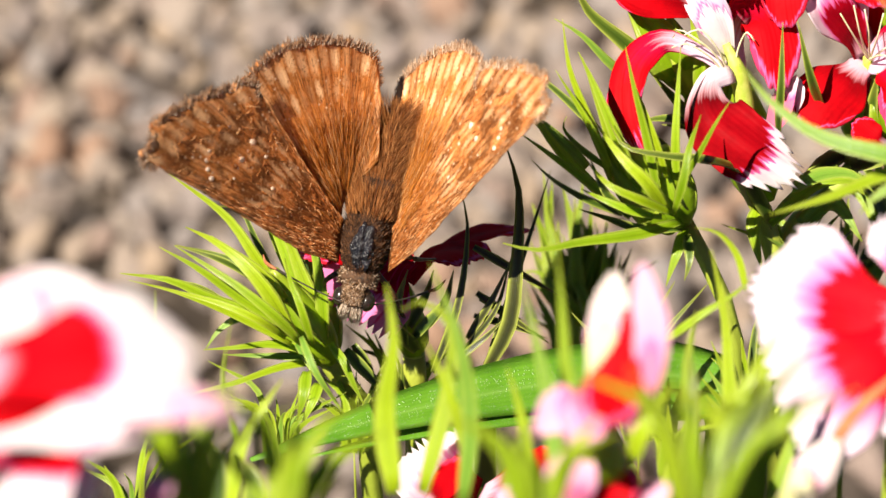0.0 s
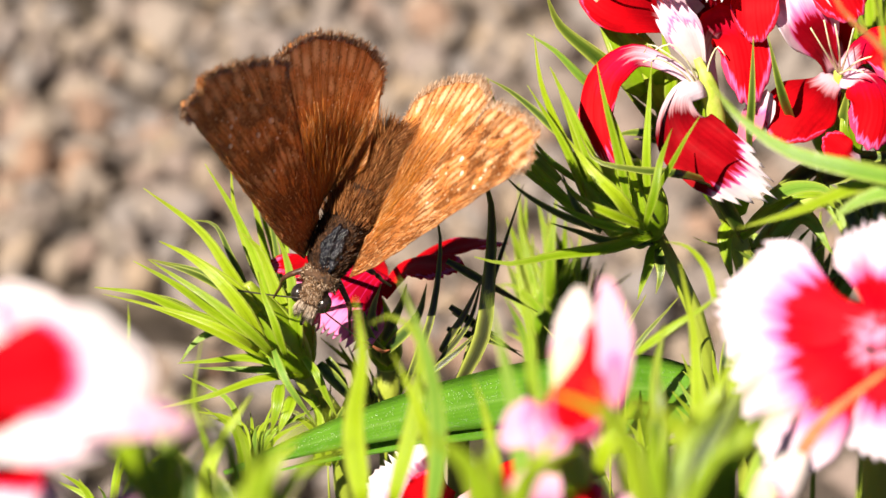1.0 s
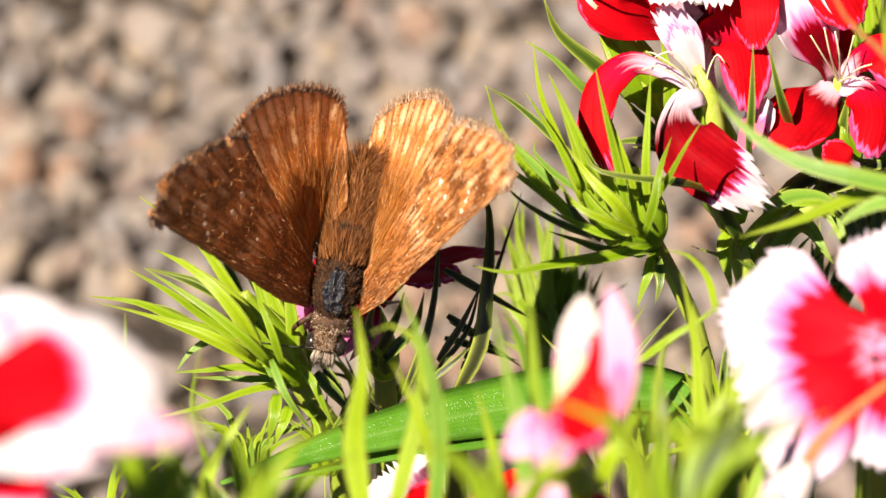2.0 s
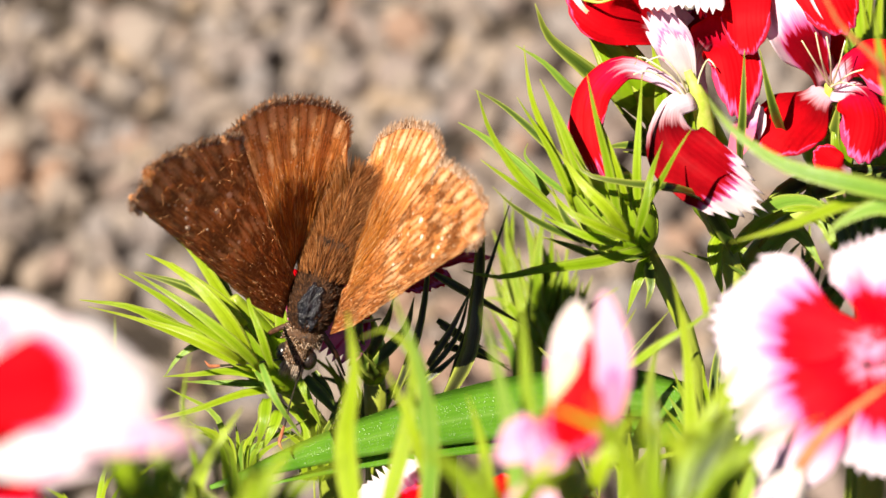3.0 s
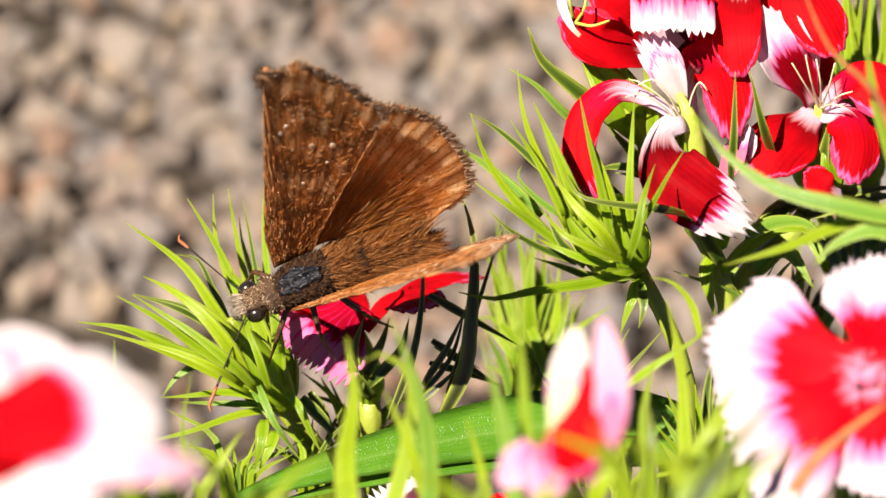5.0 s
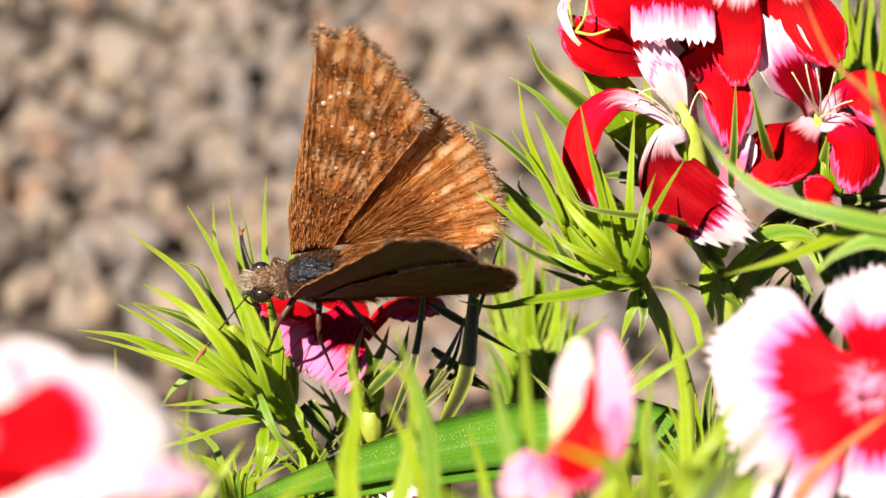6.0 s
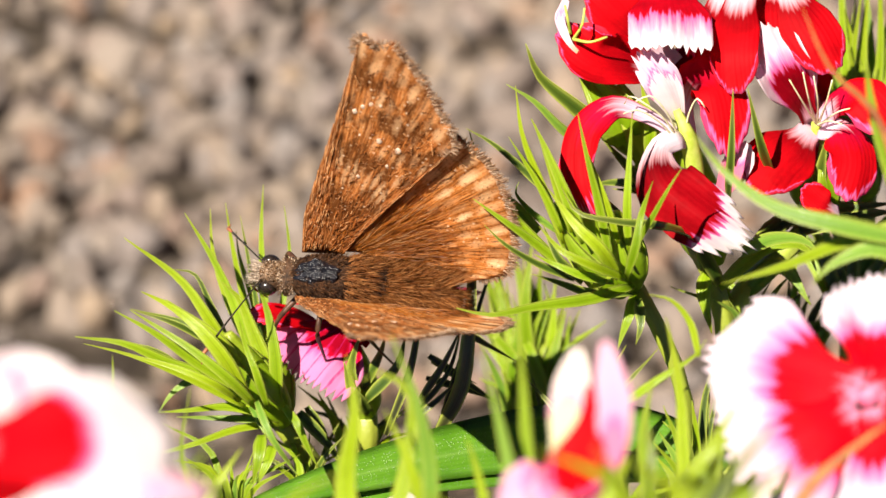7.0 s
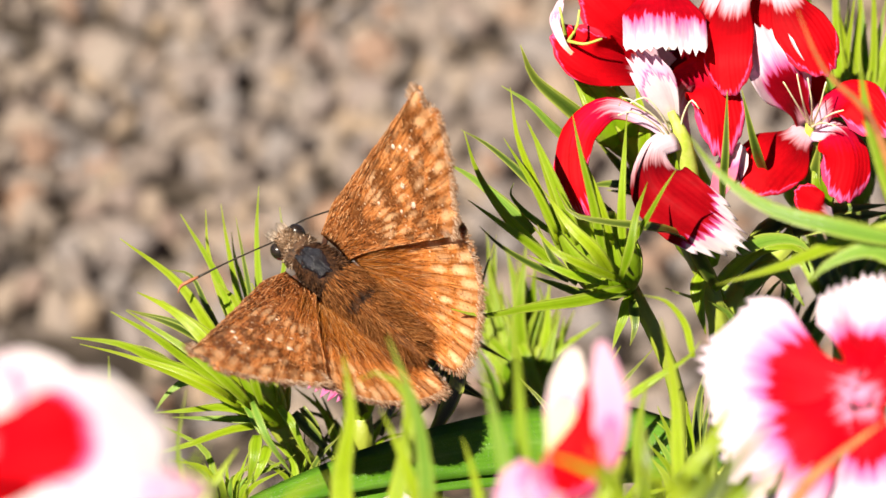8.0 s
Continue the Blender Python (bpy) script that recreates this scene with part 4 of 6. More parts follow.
# ---- pale tuft behind the right-hand buds ----
def pale_tuft():
    p = thing("dianthus_shoot", (0.00983, 0.02366, 0.12097), "bright pale green tuft of narrow leaves", "plant", "dianthus shoots")
    p.location.z = 0.0
    root_stem(p, (0.00959, 0.02413, 0.12180), 1.2)
    r = random.Random(3)
    tops = [(0.00506, 0.03177, 0.13502), (0.00577, 0.03129, 0.13419), (0.00673, 0.03105, 0.13378), (0.00761, 0.02797, 0.13445), (0.00832, 0.02868, 0.13568), (0.00903, 0.02774, 0.13404), (0.01021, 0.02703, 0.13281), (0.01116, 0.02632, 0.13158), (0.00410, 0.03033, 0.13254), (0.00458, 0.02819, 0.12882), (0.00363, 0.02747, 0.12758), (0.01234, 0.02585, 0.13077), (0.01447, 0.02537, 0.12995), (0.00720, 0.02938, 0.13089), (0.00625, 0.02962, 0.13130), (0.00553, 0.03010, 0.13213), (0.00696, 0.03033, 0.13254), (0.00785, 0.02703, 0.13281), (0.00950, 0.02632, 0.13158), (0.00386, 0.02890, 0.13006), (0.01068, 0.02561, 0.13036), (0.01305, 0.02490, 0.12913), (0.00529, 0.02747, 0.12758), (0.00673, 0.02747, 0.12758)]
    foot = Vector((0.00911, 0.02389, 0.12139))
    for k, top in enumerate(tops):
        t = Vector(top)
        mid = foot.lerp(t, 0.55) + Vector((r.uniform(-1.5, 0.5), r.uniform(-1, 1), r.uniform(0, 1))) * MM
        blade("leaf", p, [foot + Vector((r.uniform(-1.5, 1.5), r.uniform(-1, 1), 0)) * MM, mid, t], r.uniform(1.2, 2.0), (LEAF, LEAF_GREEN, LEAF, LEAF_DARK_SHADE)[k % 4])
    for k in range(26):
        t = Vector((0.00458, 0.02962, 0.13130)).lerp(Vector((0.01163, 0.02585, 0.13077)), (k + 0.5) / 26) + UPV * r.uniform(-2.5, 2.5) * MM
        s = foot + RIGHT * r.uniform(-2.5, 2.5) * MM + UPV * r.uniform(-2, 1) * MM
        blade("leaf", p, [s, s.lerp(t, 0.5) + RIGHT * r.uniform(-0.8, 0.8) * MM + TOCAM * 0.8 * MM, t], r.uniform(1.1, 1.8), (LEAF_YELLOW, LEAF_GREEN, LEAF, LEAF_GREEN)[k % 4])
    for pts in ([(0.00959, 0.02437, 0.12221), (0.00737, 0.02348, 0.12667), (0.00458, 0.02747, 0.12758), (0.00315, 0.02747, 0.12758)], [(0.00950, 0.02206, 0.12421), (0.00832, 0.02395, 0.12749), (0.00673, 0.02783, 0.12820)], [(0.00974, 0.02206, 0.12421), (0.01021, 0.02395, 0.12749), (0.01116, 0.02585, 0.13077)]):
        blade("leaf", p, pts, 1.4, LEAF)


pale_tuft()


# ---- broad leaf lying across ----
def broad_leaf():
    p = thing("broad_leaf", (0.02176, -0.00599, 0.13563), "broad glossy green lance-shaped leaf with pale flecks", "leaf", "")
    p.location.z = 0.0
    root_stem(p, (0.02248, -0.00263, 0.13345), 1.0, (0.01, 0.0))
    blade("leaf", p, [(0.02248, -0.00263, 0.13345), (0.01731, -0.00074, 0.13473), (0.00848, -0.00327, 0.13634), (-0.00103, -0.00651, 0.13673), (-0.00951, -0.01009, 0.13652), (-0.01697, -0.01387, 0.13598)], 6.6, BROAD, facing=UPV * 0.5 + TOCAM * 0.8 + RIGHT * -0.1, fold=0.18, thick=0.25, segments=26, root=0.35, taper=1.2)
    blade("leaf", p, [(0.02248, -0.00263, 0.13345), (0.01368, -0.00431, 0.13454), (0.00283, -0.00715, 0.13562), (-0.00571, -0.00957, 0.13542), (-0.01286, -0.01209, 0.13506)], 3.6, BROAD, facing=UPV * 0.6 + TOCAM * 0.7, fold=0.15, thick=0.2, segments=22, root=0.35)


broad_leaf()


# ---- upper flowers ----
def flower_head():
    p = thing("dianthus_flower", (0.02205, 0.00391, 0.14477), "cluster of red dianthus flowers with white throats and fringes", "flower", "dianthus flowers")
    p.location.z = 0.0
    root_stem(p, (0.02248, 0.00260, 0.14251), 0.8, (0.006, 0.004), "", ((0.02205, 0.00391, 0.14477), (0.02109, 0.00522, 0.14704), (0.01993, 0.00718, 0.14843)))
    tube("stem", p, [(0.02256, 0.00390, 0.14275), (0.02468, 0.00716, 0.14439), (0.02807, 0.00957, 0.14657), (0.02940, 0.01111, 0.14924)], [1.0, 0.9, 0.8, 0.8], STEM)
    # lower flower, seen from the side
    calyx(p, (0.02160, 0.00782, 0.14554), (0.01958, 0.01100, 0.15506), 2.2)
    petal(p, [(0.01884, 0.00659, 0.15742), (0.01633, 0.00650, 0.15926), (0.01350, 0.00604, 0.16047), (0.01124, 0.00416, 0.15920), (0.01095, 0.00158, 0.15673), (0.01197, 0.00016, 0.15427)], 2.8, PETAL_CREST, TOCAM + RIGHT * -0.25 + UPV * 0.3, "red petal arching down from a white throat", teeth=6, tooth=0.03, claw=0.35, full=0.5, round_end=0.18, cup=-0.25, wave=0.1)
    petal(p, [(0.01880, 0.00626, 0.15784), (0.01717, 0.00455, 0.15788), (0.01703, 0.00114, 0.15697), (0.01942, -0.00086, 0.15552), (0.02326, -0.00178, 0.15293)], 5.2, PETAL_FRINGE, TOCAM + UPV * 0.25 + RIGHT * -0.1, "crimson petal with a white fringe", teeth=9, tooth=0.14, claw=0.36, full=0.45, wave=0.16, cup=-0.42)
    petal(p, [(0.01896, 0.00846, 0.15666), (0.01810, 0.00799, 0.15984), (0.01697, 0.00807, 0.16197), (0.01560, 0.00899, 0.16357)], 2.9, PETAL_STRIPED, TOCAM, "white petal with lilac stripes", teeth=6, tooth=0.12, claw=0.4, wave=0.14)
    petal(p, [(0.01965, 0.01012, 0.15553), (0.01935, 0.01154, 0.15798), (0.02017, 0.01067, 0.16048), (0.02154, 0.00863, 0.16095), (0.02220, 0.00646, 0.15919), (0.02237, 0.00496, 0.15659)], 4.0, PETAL_ARCH, TOCAM + RIGHT * 0.25, teeth=5, tooth=0.03, claw=0.35, full=0.45, cup=-0.2)
    petal(p, [(0.02169, 0.00587, 0.15216), (0.02248, 0.00586, 0.15414), (0.02326, 0.00573, 0.15593), (0.02369, 0.00644, 0.15716)], 2.4, PETAL_ROSE, TOCAM + RIGHT * -0.4, teeth=5, tooth=0.04, claw=0.5, cup=0.3)
    for pts in ([(0.01890, 0.00704, 0.15620), (0.01734, 0.00557, 0.15966), (0.01558, 0.00533, 0.16123), (0.01465, 0.00554, 0.16160), (0.01431, 0.00522, 0.16105)], [(0.01890, 0.00704, 0.15620), (0.01692, 0.00547, 0.15947), (0.01516, 0.00501, 0.16068), (0.01422, 0.00486, 0.16042)], [(0.01903, 0.00715, 0.15638), (0.01933, 0.00667, 0.15956), (0.01991, 0.00632, 0.16095), (0.02042, 0.00600, 0.16040)], [(0.01890, 0.00715, 0.15638), (0.01756, 0.00579, 0.16003), (0.01622, 0.00554, 0.16160), (0.01516, 0.00533, 0.16123)]):
        tube("stamen", p, pts, [0.11, 0.08, 0.06], STAMEN, sides=6)
    tube("throat", p, [(0.02017, 0.00587, 0.15216), (0.01980, 0.00650, 0.15526), (0.01918, 0.00681, 0.15779), (0.01841, 0.00767, 0.15928)], [0.5, 0.75, 0.7, 0.3], THROAT, "yellow-green flower throat", sides=12)
    tube("throat", p, [(0.02996, 0.01178, 0.15240), (0.02973, 0.01100, 0.15506), (0.02946, 0.01071, 0.15655)], [0.7, 0.7, 0.4], THROAT, "yellow-green flower throat", sides=12)
    # upper left flower
    petal(p, [(0.01846, 0.01441, 0.15895), (0.01503, 0.01206, 0.16089), (0.01212, 0.01060, 0.16236), (0.00949, 0.01172, 0.16431)], 4.2, PETAL_RED, TOCAM + UPV * 0.35, "red petal folded up at its end", teeth=5, tooth=0.03, claw=0.5, full=0.4, cup=0.35, wave=0.12)
    petal(p, [(0.01870, 0.01819, 0.15750), (0.01616, 0.01773, 0.16071), (0.01390, 0.01794, 0.16307), (0.01214, 0.01882, 0.16459)], 4.6, PETAL_RED, TOCAM, teeth=6, tooth=0.03, claw=0.5, wave=0.12)
    petal(p, [(0.01830, 0.01904, 0.16497), (0.01813, 0.01546, 0.16477), (0.01798, 0.01089, 0.16487), (0.01784, 0.00735, 0.16473)], 6.4, PETAL_BAND, TOCAM + UPV * 0.7, "red petal with a white toothed rim", teeth=11, tooth=0.14, claw=0.5, full=0.4, round_end=0.05, cup=-0.1)
    petal(p, [(0.01148, 0.01049, 0.16218), (0.01023, 0.01025, 0.16375), (0.00963, 0.01111, 0.16524), (0.01015, 0.01207, 0.16691)], 0.8, PETAL_STRIPED, TOCAM, teeth=4, tooth=0.05, claw=0.4)
    for pts in ([(0.01058, 0.01035, 0.16393), (0.01119, 0.01000, 0.16531), (0.01140, 0.01064, 0.16643)], [(0.01058, 0.01035, 0.16393), (0.01183, 0.00935, 0.16420), (0.01312, 0.00955, 0.16453)], [(0.01036, 0.01057, 0.16431), (0.01012, 0.01021, 0.16568), (0.00990, 0.01075, 0.16661)]):
        tube("stamen", p, pts, [0.14, 0.11, 0.09], THROAT, sides=6)
    # upper right flower, face on
    calyx(p, (0.02978, 0.01438, 0.14691), (0.02984, 0.01398, 0.15421), 1.9)
    petal(p, [(0.02933, 0.01144, 0.15581), (0.02775, 0.00820, 0.15621), (0.02585, 0.00558, 0.15567), (0.02426, 0.00363, 0.15429)], 5.2, PETAL_RED, TOCAM + UPV * 0.35, "rounded scarlet petal", teeth=4, tooth=0.02, claw=0.4, full=0.45, cup=-0.25, round_end=0.3)
    petal(p, [(0.02920, 0.01166, 0.15619), (0.02775, 0.01019, 0.15966), (0.02632, 0.00949, 0.16245), (0.02515, 0.01217, 0.16408)], 4.3, PETAL_RUFFLE, TOCAM + RIGHT * -0.15, "crimson petal with a wavy pale rim", teeth=9, tooth=0.06, claw=0.35, cup=0.35, wave=0.24, full=0.5, round_end=0.25)
    petal(p, [(0.02965, 0.01243, 0.15553), (0.02903, 0.01264, 0.15790), (0.02868, 0.01373, 0.15979), (0.02855, 0.01572, 0.16123)], 4.4, PETAL_RED, TOCAM + RIGHT * -0.5, teeth=7, tooth=0.05, claw=0.4, wave=0.16, full=0.45)
    petal(p, [(0.02972, 0.01066, 0.15647), (0.03089, 0.00888, 0.15937), (0.03240, 0.00732, 0.16067), (0.03486, 0.00493, 0.15855)], 3.8, PETAL_ARCH, TOCAM + UPV * 0.3, "red petal with a lilac-white base", teeth=5, tooth=0.03, claw=0.4, cup=-0.2)
    petal(p, [(0.02980, 0.01056, 0.15628), (0.03132, 0.00769, 0.15732), (0.03189, 0.00485, 0.15640), (0.03110, 0.00248, 0.15429)], 4.2, PETAL_ARCH, TOCAM + RIGHT * 0.3, teeth=5, tooth=0.03, claw=0.45, full=0.45, cup=-0.25)
    petal(p, [(0.03089, 0.00467, 0.15209), (0.02993, 0.00401, 0.15295), (0.02907, 0.00429, 0.15343), (0.02804, 0.00476, 0.15425)], 2.4, PETAL_RED, TOCAM + UPV * 0.5, teeth=4, tooth=0.03, claw=0.4, full=0.5)
    petal(p, [(0.02977, 0.01133, 0.15562), (0.02902, 0.00990, 0.15515), (0.02806, 0.00869, 0.15506), (0.02762, 0.00924, 0.15600)], 2.6, PETAL_RED, TOCAM + RIGHT * 0.5, teeth=4, tooth=0.03, claw=0.4, full=0.5)
    for pts in ([(0.02936, 0.00978, 0.15694), (0.02787, 0.00810, 0.16002), (0.02692, 0.00792, 0.16171)], [(0.02936, 0.00978, 0.15694), (0.02833, 0.00732, 0.16067), (0.02785, 0.00733, 0.16269)], [(0.02945, 0.00978, 0.15694), (0.02906, 0.00721, 0.16049), (0.02866, 0.00718, 0.16243)], [(0.02953, 0.00978, 0.15694), (0.02975, 0.00710, 0.16030), (0.03007, 0.00703, 0.16217)], [(0.02962, 0.00974, 0.15687), (0.03079, 0.00760, 0.15917), (0.03197, 0.00689, 0.15993)], [(0.02945, 0.00974, 0.15687), (0.03015, 0.00724, 0.15853), (0.03090, 0.00625, 0.15882)]):
        tube("stamen", p, pts, [0.10, 0.07, 0.06], STAMEN, sides=6)
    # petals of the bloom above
    # these two fill dark gaps, their shade painted into the crimson
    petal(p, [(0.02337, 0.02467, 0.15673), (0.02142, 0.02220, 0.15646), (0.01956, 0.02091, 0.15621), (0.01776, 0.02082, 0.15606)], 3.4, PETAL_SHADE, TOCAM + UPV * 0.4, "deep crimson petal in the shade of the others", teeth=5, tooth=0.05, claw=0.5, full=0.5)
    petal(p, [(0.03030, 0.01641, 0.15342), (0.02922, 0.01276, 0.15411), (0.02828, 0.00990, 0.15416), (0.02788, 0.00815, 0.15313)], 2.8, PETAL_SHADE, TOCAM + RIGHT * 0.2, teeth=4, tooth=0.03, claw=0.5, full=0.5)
    petal(p, [(0.02393, 0.01543, 0.16672), (0.02304, 0.01211, 0.16498), (0.02263, 0.00882, 0.16327), (0.02289, 0.00736, 0.16075)], 3.8, PETAL_RED, TOCAM + RIGHT * -0.3, "tall scarlet petal", teeth=4, tooth=0.02, claw=0.6, full=0.4, cup=-0.3, round_end=0.2)
    petal(p, [(0.02667, 0.01452, 0.16716), (0.02778, 0.01143, 0.16580), (0.02906, 0.00946, 0.16438), (0.03026, 0.00817, 0.16216)], 4.4, PETAL_RED, TOCAM + UPV * 0.4, teeth=5, tooth=0.03, claw=0.5, full=0.45, cup=-0.2)
    petal(p, [(0.02627, 0.01745, 0.16622), (0.02662, 0.01524, 0.16440), (0.02675, 0.01326, 0.16296), (0.02697, 0.01239, 0.16145)], 4.6, PETAL_RED, TOCAM, teeth=5, tooth=0.03, claw=0.5, full=0.45, cup=0.2)
    petal(p, [(0.02270, 0.01882, 0.16459), (0.02197, 0.01660, 0.16275), (0.02146, 0.01461, 0.16130), (0.02090, 0.01362, 0.15960)], 3.6, PETAL_RED, TOCAM, teeth=5, tooth=0.03, claw=0.5)
    # leaves among the flowers
    blade("leaf", p, [(0.01508, 0.01012, 0.15553), (0.01351, 0.01043, 0.15807), (0.01220, 0.01130, 0.15957), (0.01107, 0.01280, 0.16017)], 4.2, LEAF_GREEN)
    blade("leaf", p, [(0.01775, 0.01002, 0.15335), (0.01595, 0.01044, 0.15610), (0.01486, 0.01153, 0.15798), (0.01425, 0.01330, 0.15903)], 3.6, LEAF_YELLOW)
    blade("leaf", p, [(0.01647, 0.00716, 0.15540), (0.01654, 0.00735, 0.15774), (0.01620, 0.00822, 0.15923), (0.01582, 0.00997, 0.16027)], 1.2, LEAF)
    for pts, w, m in (([(0.01338, 0.01111, 0.15525), (0.01068, 0.01043, 0.15807), (0.00805, 0.01074, 0.16060), (0.00699, 0.01108, 0.16318)], 1.5, LEAF_DARK_SHADE), ([(0.01210, 0.01134, 0.15363), (0.00985, 0.01045, 0.15609), (0.00764, 0.01065, 0.15845), (0.00556, 0.01130, 0.15957)], 0.9, LEAF_BLUE),
                      ([(0.02252, 0.00499, 0.15265), (0.02240, 0.00320, 0.15754), (0.02241, 0.00491, 0.16250)], 0.95, LEAF_DARK_SHADE), ([(0.02589, 0.00607, 0.15452), (0.02444, 0.00405, 0.15902), (0.02351, 0.00495, 0.16258)], 0.95, LEAF_DARK_SHADE), ([(0.02980, 0.00761, 0.15119), (0.02970, 0.00717, 0.15441), (0.02994, 0.00747, 0.15694)], 1.5, LEAF_DARK_SHADE),
                      ([(0.01781, 0.00914, 0.14984), (0.01513, 0.00980, 0.15297), (0.01290, 0.01012, 0.15553)], 1.2, LEAF_DARK_SHADE), ([(0.02050, 0.00936, 0.14821), (0.01742, 0.01046, 0.15011), (0.01390, 0.01079, 0.15068)], 1.2, LEAF_DARK_SHADE),
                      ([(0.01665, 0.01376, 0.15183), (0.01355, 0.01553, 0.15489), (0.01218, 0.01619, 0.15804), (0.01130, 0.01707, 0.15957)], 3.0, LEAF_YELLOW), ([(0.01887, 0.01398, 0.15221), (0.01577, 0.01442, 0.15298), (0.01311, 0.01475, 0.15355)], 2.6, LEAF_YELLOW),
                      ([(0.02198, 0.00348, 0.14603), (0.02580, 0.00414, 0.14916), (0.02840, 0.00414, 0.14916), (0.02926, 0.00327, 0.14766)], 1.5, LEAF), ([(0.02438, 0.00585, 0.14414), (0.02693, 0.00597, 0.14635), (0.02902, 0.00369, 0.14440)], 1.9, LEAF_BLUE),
                      ([(0.02111, 0.00413, 0.14716), (0.02069, 0.00240, 0.14616), (0.02125, 0.00089, 0.14354)], 1.4, LEAF), ([(0.03009, 0.00914, 0.14984), (0.03217, 0.00827, 0.15032), (0.03567, 0.00849, 0.15070)], 1.2, LEAF_DARK_SHADE),
                      ([(0.02842, 0.00914, 0.14782), (0.03150, 0.00958, 0.14859), (0.03590, 0.00991, 0.14916)], 2.2, LEAF_DARK_SHADE), ([(0.02019, 0.01198, 0.14876), (0.01934, 0.01090, 0.15287), (0.01871, 0.01133, 0.15562)], 2.2, LEAF_YELLOW),
                      ([(0.02692, 0.01486, 0.15173), (0.02817, 0.01464, 0.15336), (0.02905, 0.01508, 0.15413)], 1.4, LEAF_DARK_SHADE)):
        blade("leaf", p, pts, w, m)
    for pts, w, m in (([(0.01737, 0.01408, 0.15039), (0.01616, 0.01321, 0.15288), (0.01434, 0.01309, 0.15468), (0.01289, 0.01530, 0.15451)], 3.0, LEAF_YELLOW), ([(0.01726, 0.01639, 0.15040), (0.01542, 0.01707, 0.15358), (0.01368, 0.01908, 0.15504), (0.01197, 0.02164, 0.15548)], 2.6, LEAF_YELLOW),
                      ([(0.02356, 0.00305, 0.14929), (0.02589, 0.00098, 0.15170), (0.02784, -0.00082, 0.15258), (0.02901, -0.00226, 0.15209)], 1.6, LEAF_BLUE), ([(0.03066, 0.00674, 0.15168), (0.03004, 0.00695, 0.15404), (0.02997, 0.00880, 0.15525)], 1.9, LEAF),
                      ([(0.02438, 0.00695, 0.14604), (0.02719, 0.01023, 0.14772), (0.03092, 0.01241, 0.14750), (0.03470, 0.01411, 0.14645)], 2.0, LEAF_DARK_SHADE), ([(0.01742, 0.01023, 0.14973), (0.01561, 0.01002, 0.15136), (0.01390, 0.01100, 0.15106), (0.01222, 0.01265, 0.14991)], 1.0, LEAF_DARK_SHADE)):
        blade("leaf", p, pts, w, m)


flower_head()


# ---- plants behind the upper flowers ----
def back_tuft():
    p = thing("dianthus_shoot", (0.03591, 0.02491, 0.14315), "bright yellow-green leafy shoot in sunshine", "plant", "dianthus shoots")
    p.location.z = 0.0
    root_stem(p, (0.03522, 0.02491, 0.14315), 1.2)
    r = random.Random(8)
    foot = Vector((0.03522, 0.02491, 0.14315))
    for k in range(56):
        top = foot + RIGHT * r.uniform(-7, 6) * MM + UPV * r.uniform(8, 19) * MM + TOCAM * r.uniform(-3, 3) * MM
        blade("leaf", p, [foot + RIGHT * r.uniform(-1, 1) * MM, foot.lerp(top, 0.5) + RIGHT * r.uniform(-1, 1) * MM, top], r.uniform(1.0, 1.7), (LEAF_YELLOW, LEAF, LEAF_YELLOW, LEAF_BLUE)[k % 4])
    c = bud(p, (0.03466, 0.02160, 0.14341), (0.03468, 0.02236, 0.14872), 1.6, 37)


back_tuft()


# ---- nearer, out-of-focus flowers ----
def near_flower_right():
    p = thing("dianthus_flower", (0.02656, -0.04684, 0.16886), "open dianthus flower, red heart and white toothed rim", "flower", "dianthus flowers")
    p.location.z = 0.0
    root_stem(p, (0.02774, -0.04283, 0.16382), 0.9, (0.004, 0.003))
    calyx(p, (0.02774, -0.04286, 0.16376), (0.02695, -0.04532, 0.16751), 1.8)
    f = TOCAM + UPV * 0.15
    petal(p, [(0.02661, -0.04678, 0.16799), (0.02385, -0.04557, 0.16808), (0.02079, -0.04350, 0.16766), (0.01768, -0.04065, 0.16660)], 9.6, PETAL_LACE, f + RIGHT * -0.2, teeth=15, tooth=0.13, claw=0.35, full=0.62, wave=0.10, cup=-0.10, round_end=0.20)
    petal(p, [(0.02649, -0.04777, 0.16726), (0.02397, -0.04938, 0.16647), (0.02131, -0.05027, 0.16494), (0.01883, -0.04974, 0.16286)], 8.6, PETAL_LACE, f + UPV * 0.2, teeth=12, tooth=0.12, claw=0.40, full=0.58, wave=0.12, cup=-0.1)
    petal(p, [(0.02714, -0.04660, 0.16829), (0.02754, -0.04382, 0.16911), (0.02794, -0.04016, 0.16945), (0.02796, -0.03752, 0.17103)], 6.4, PETAL_LACE, f + UPV * 0.4, teeth=11, tooth=0.12, claw=0.35, full=0.66, wave=0.14)
    petal(p, [(0.02745, -0.04729, 0.16809), (0.02905, -0.04684, 0.16886), (0.03202, -0.04546, 0.16927), (0.03502, -0.04424, 0.16937)], 7.5, PETAL_LACE, f, teeth=12, tooth=0.10, claw=0.3, full=0.7)
    petal(p, [(0.02727, -0.04773, 0.16732), (0.02769, -0.04965, 0.16601), (0.02822, -0.05071, 0.16417), (0.02858, -0.05195, 0.16202)], 7.2, PETAL_LACE, f, "petal with a pink toothed rim", teeth=10, tooth=0.10, claw=0.3, full=0.7)
    part("centre", ball_mesh(at_place(p, [(0.02713, -0.04738, 0.16794)])[0], (0.75 * MM, 0.4 * MM, 0.75 * MM), segments=14, rings=8, rough=0.2), CENTRE, p, "pale pink flower centre")
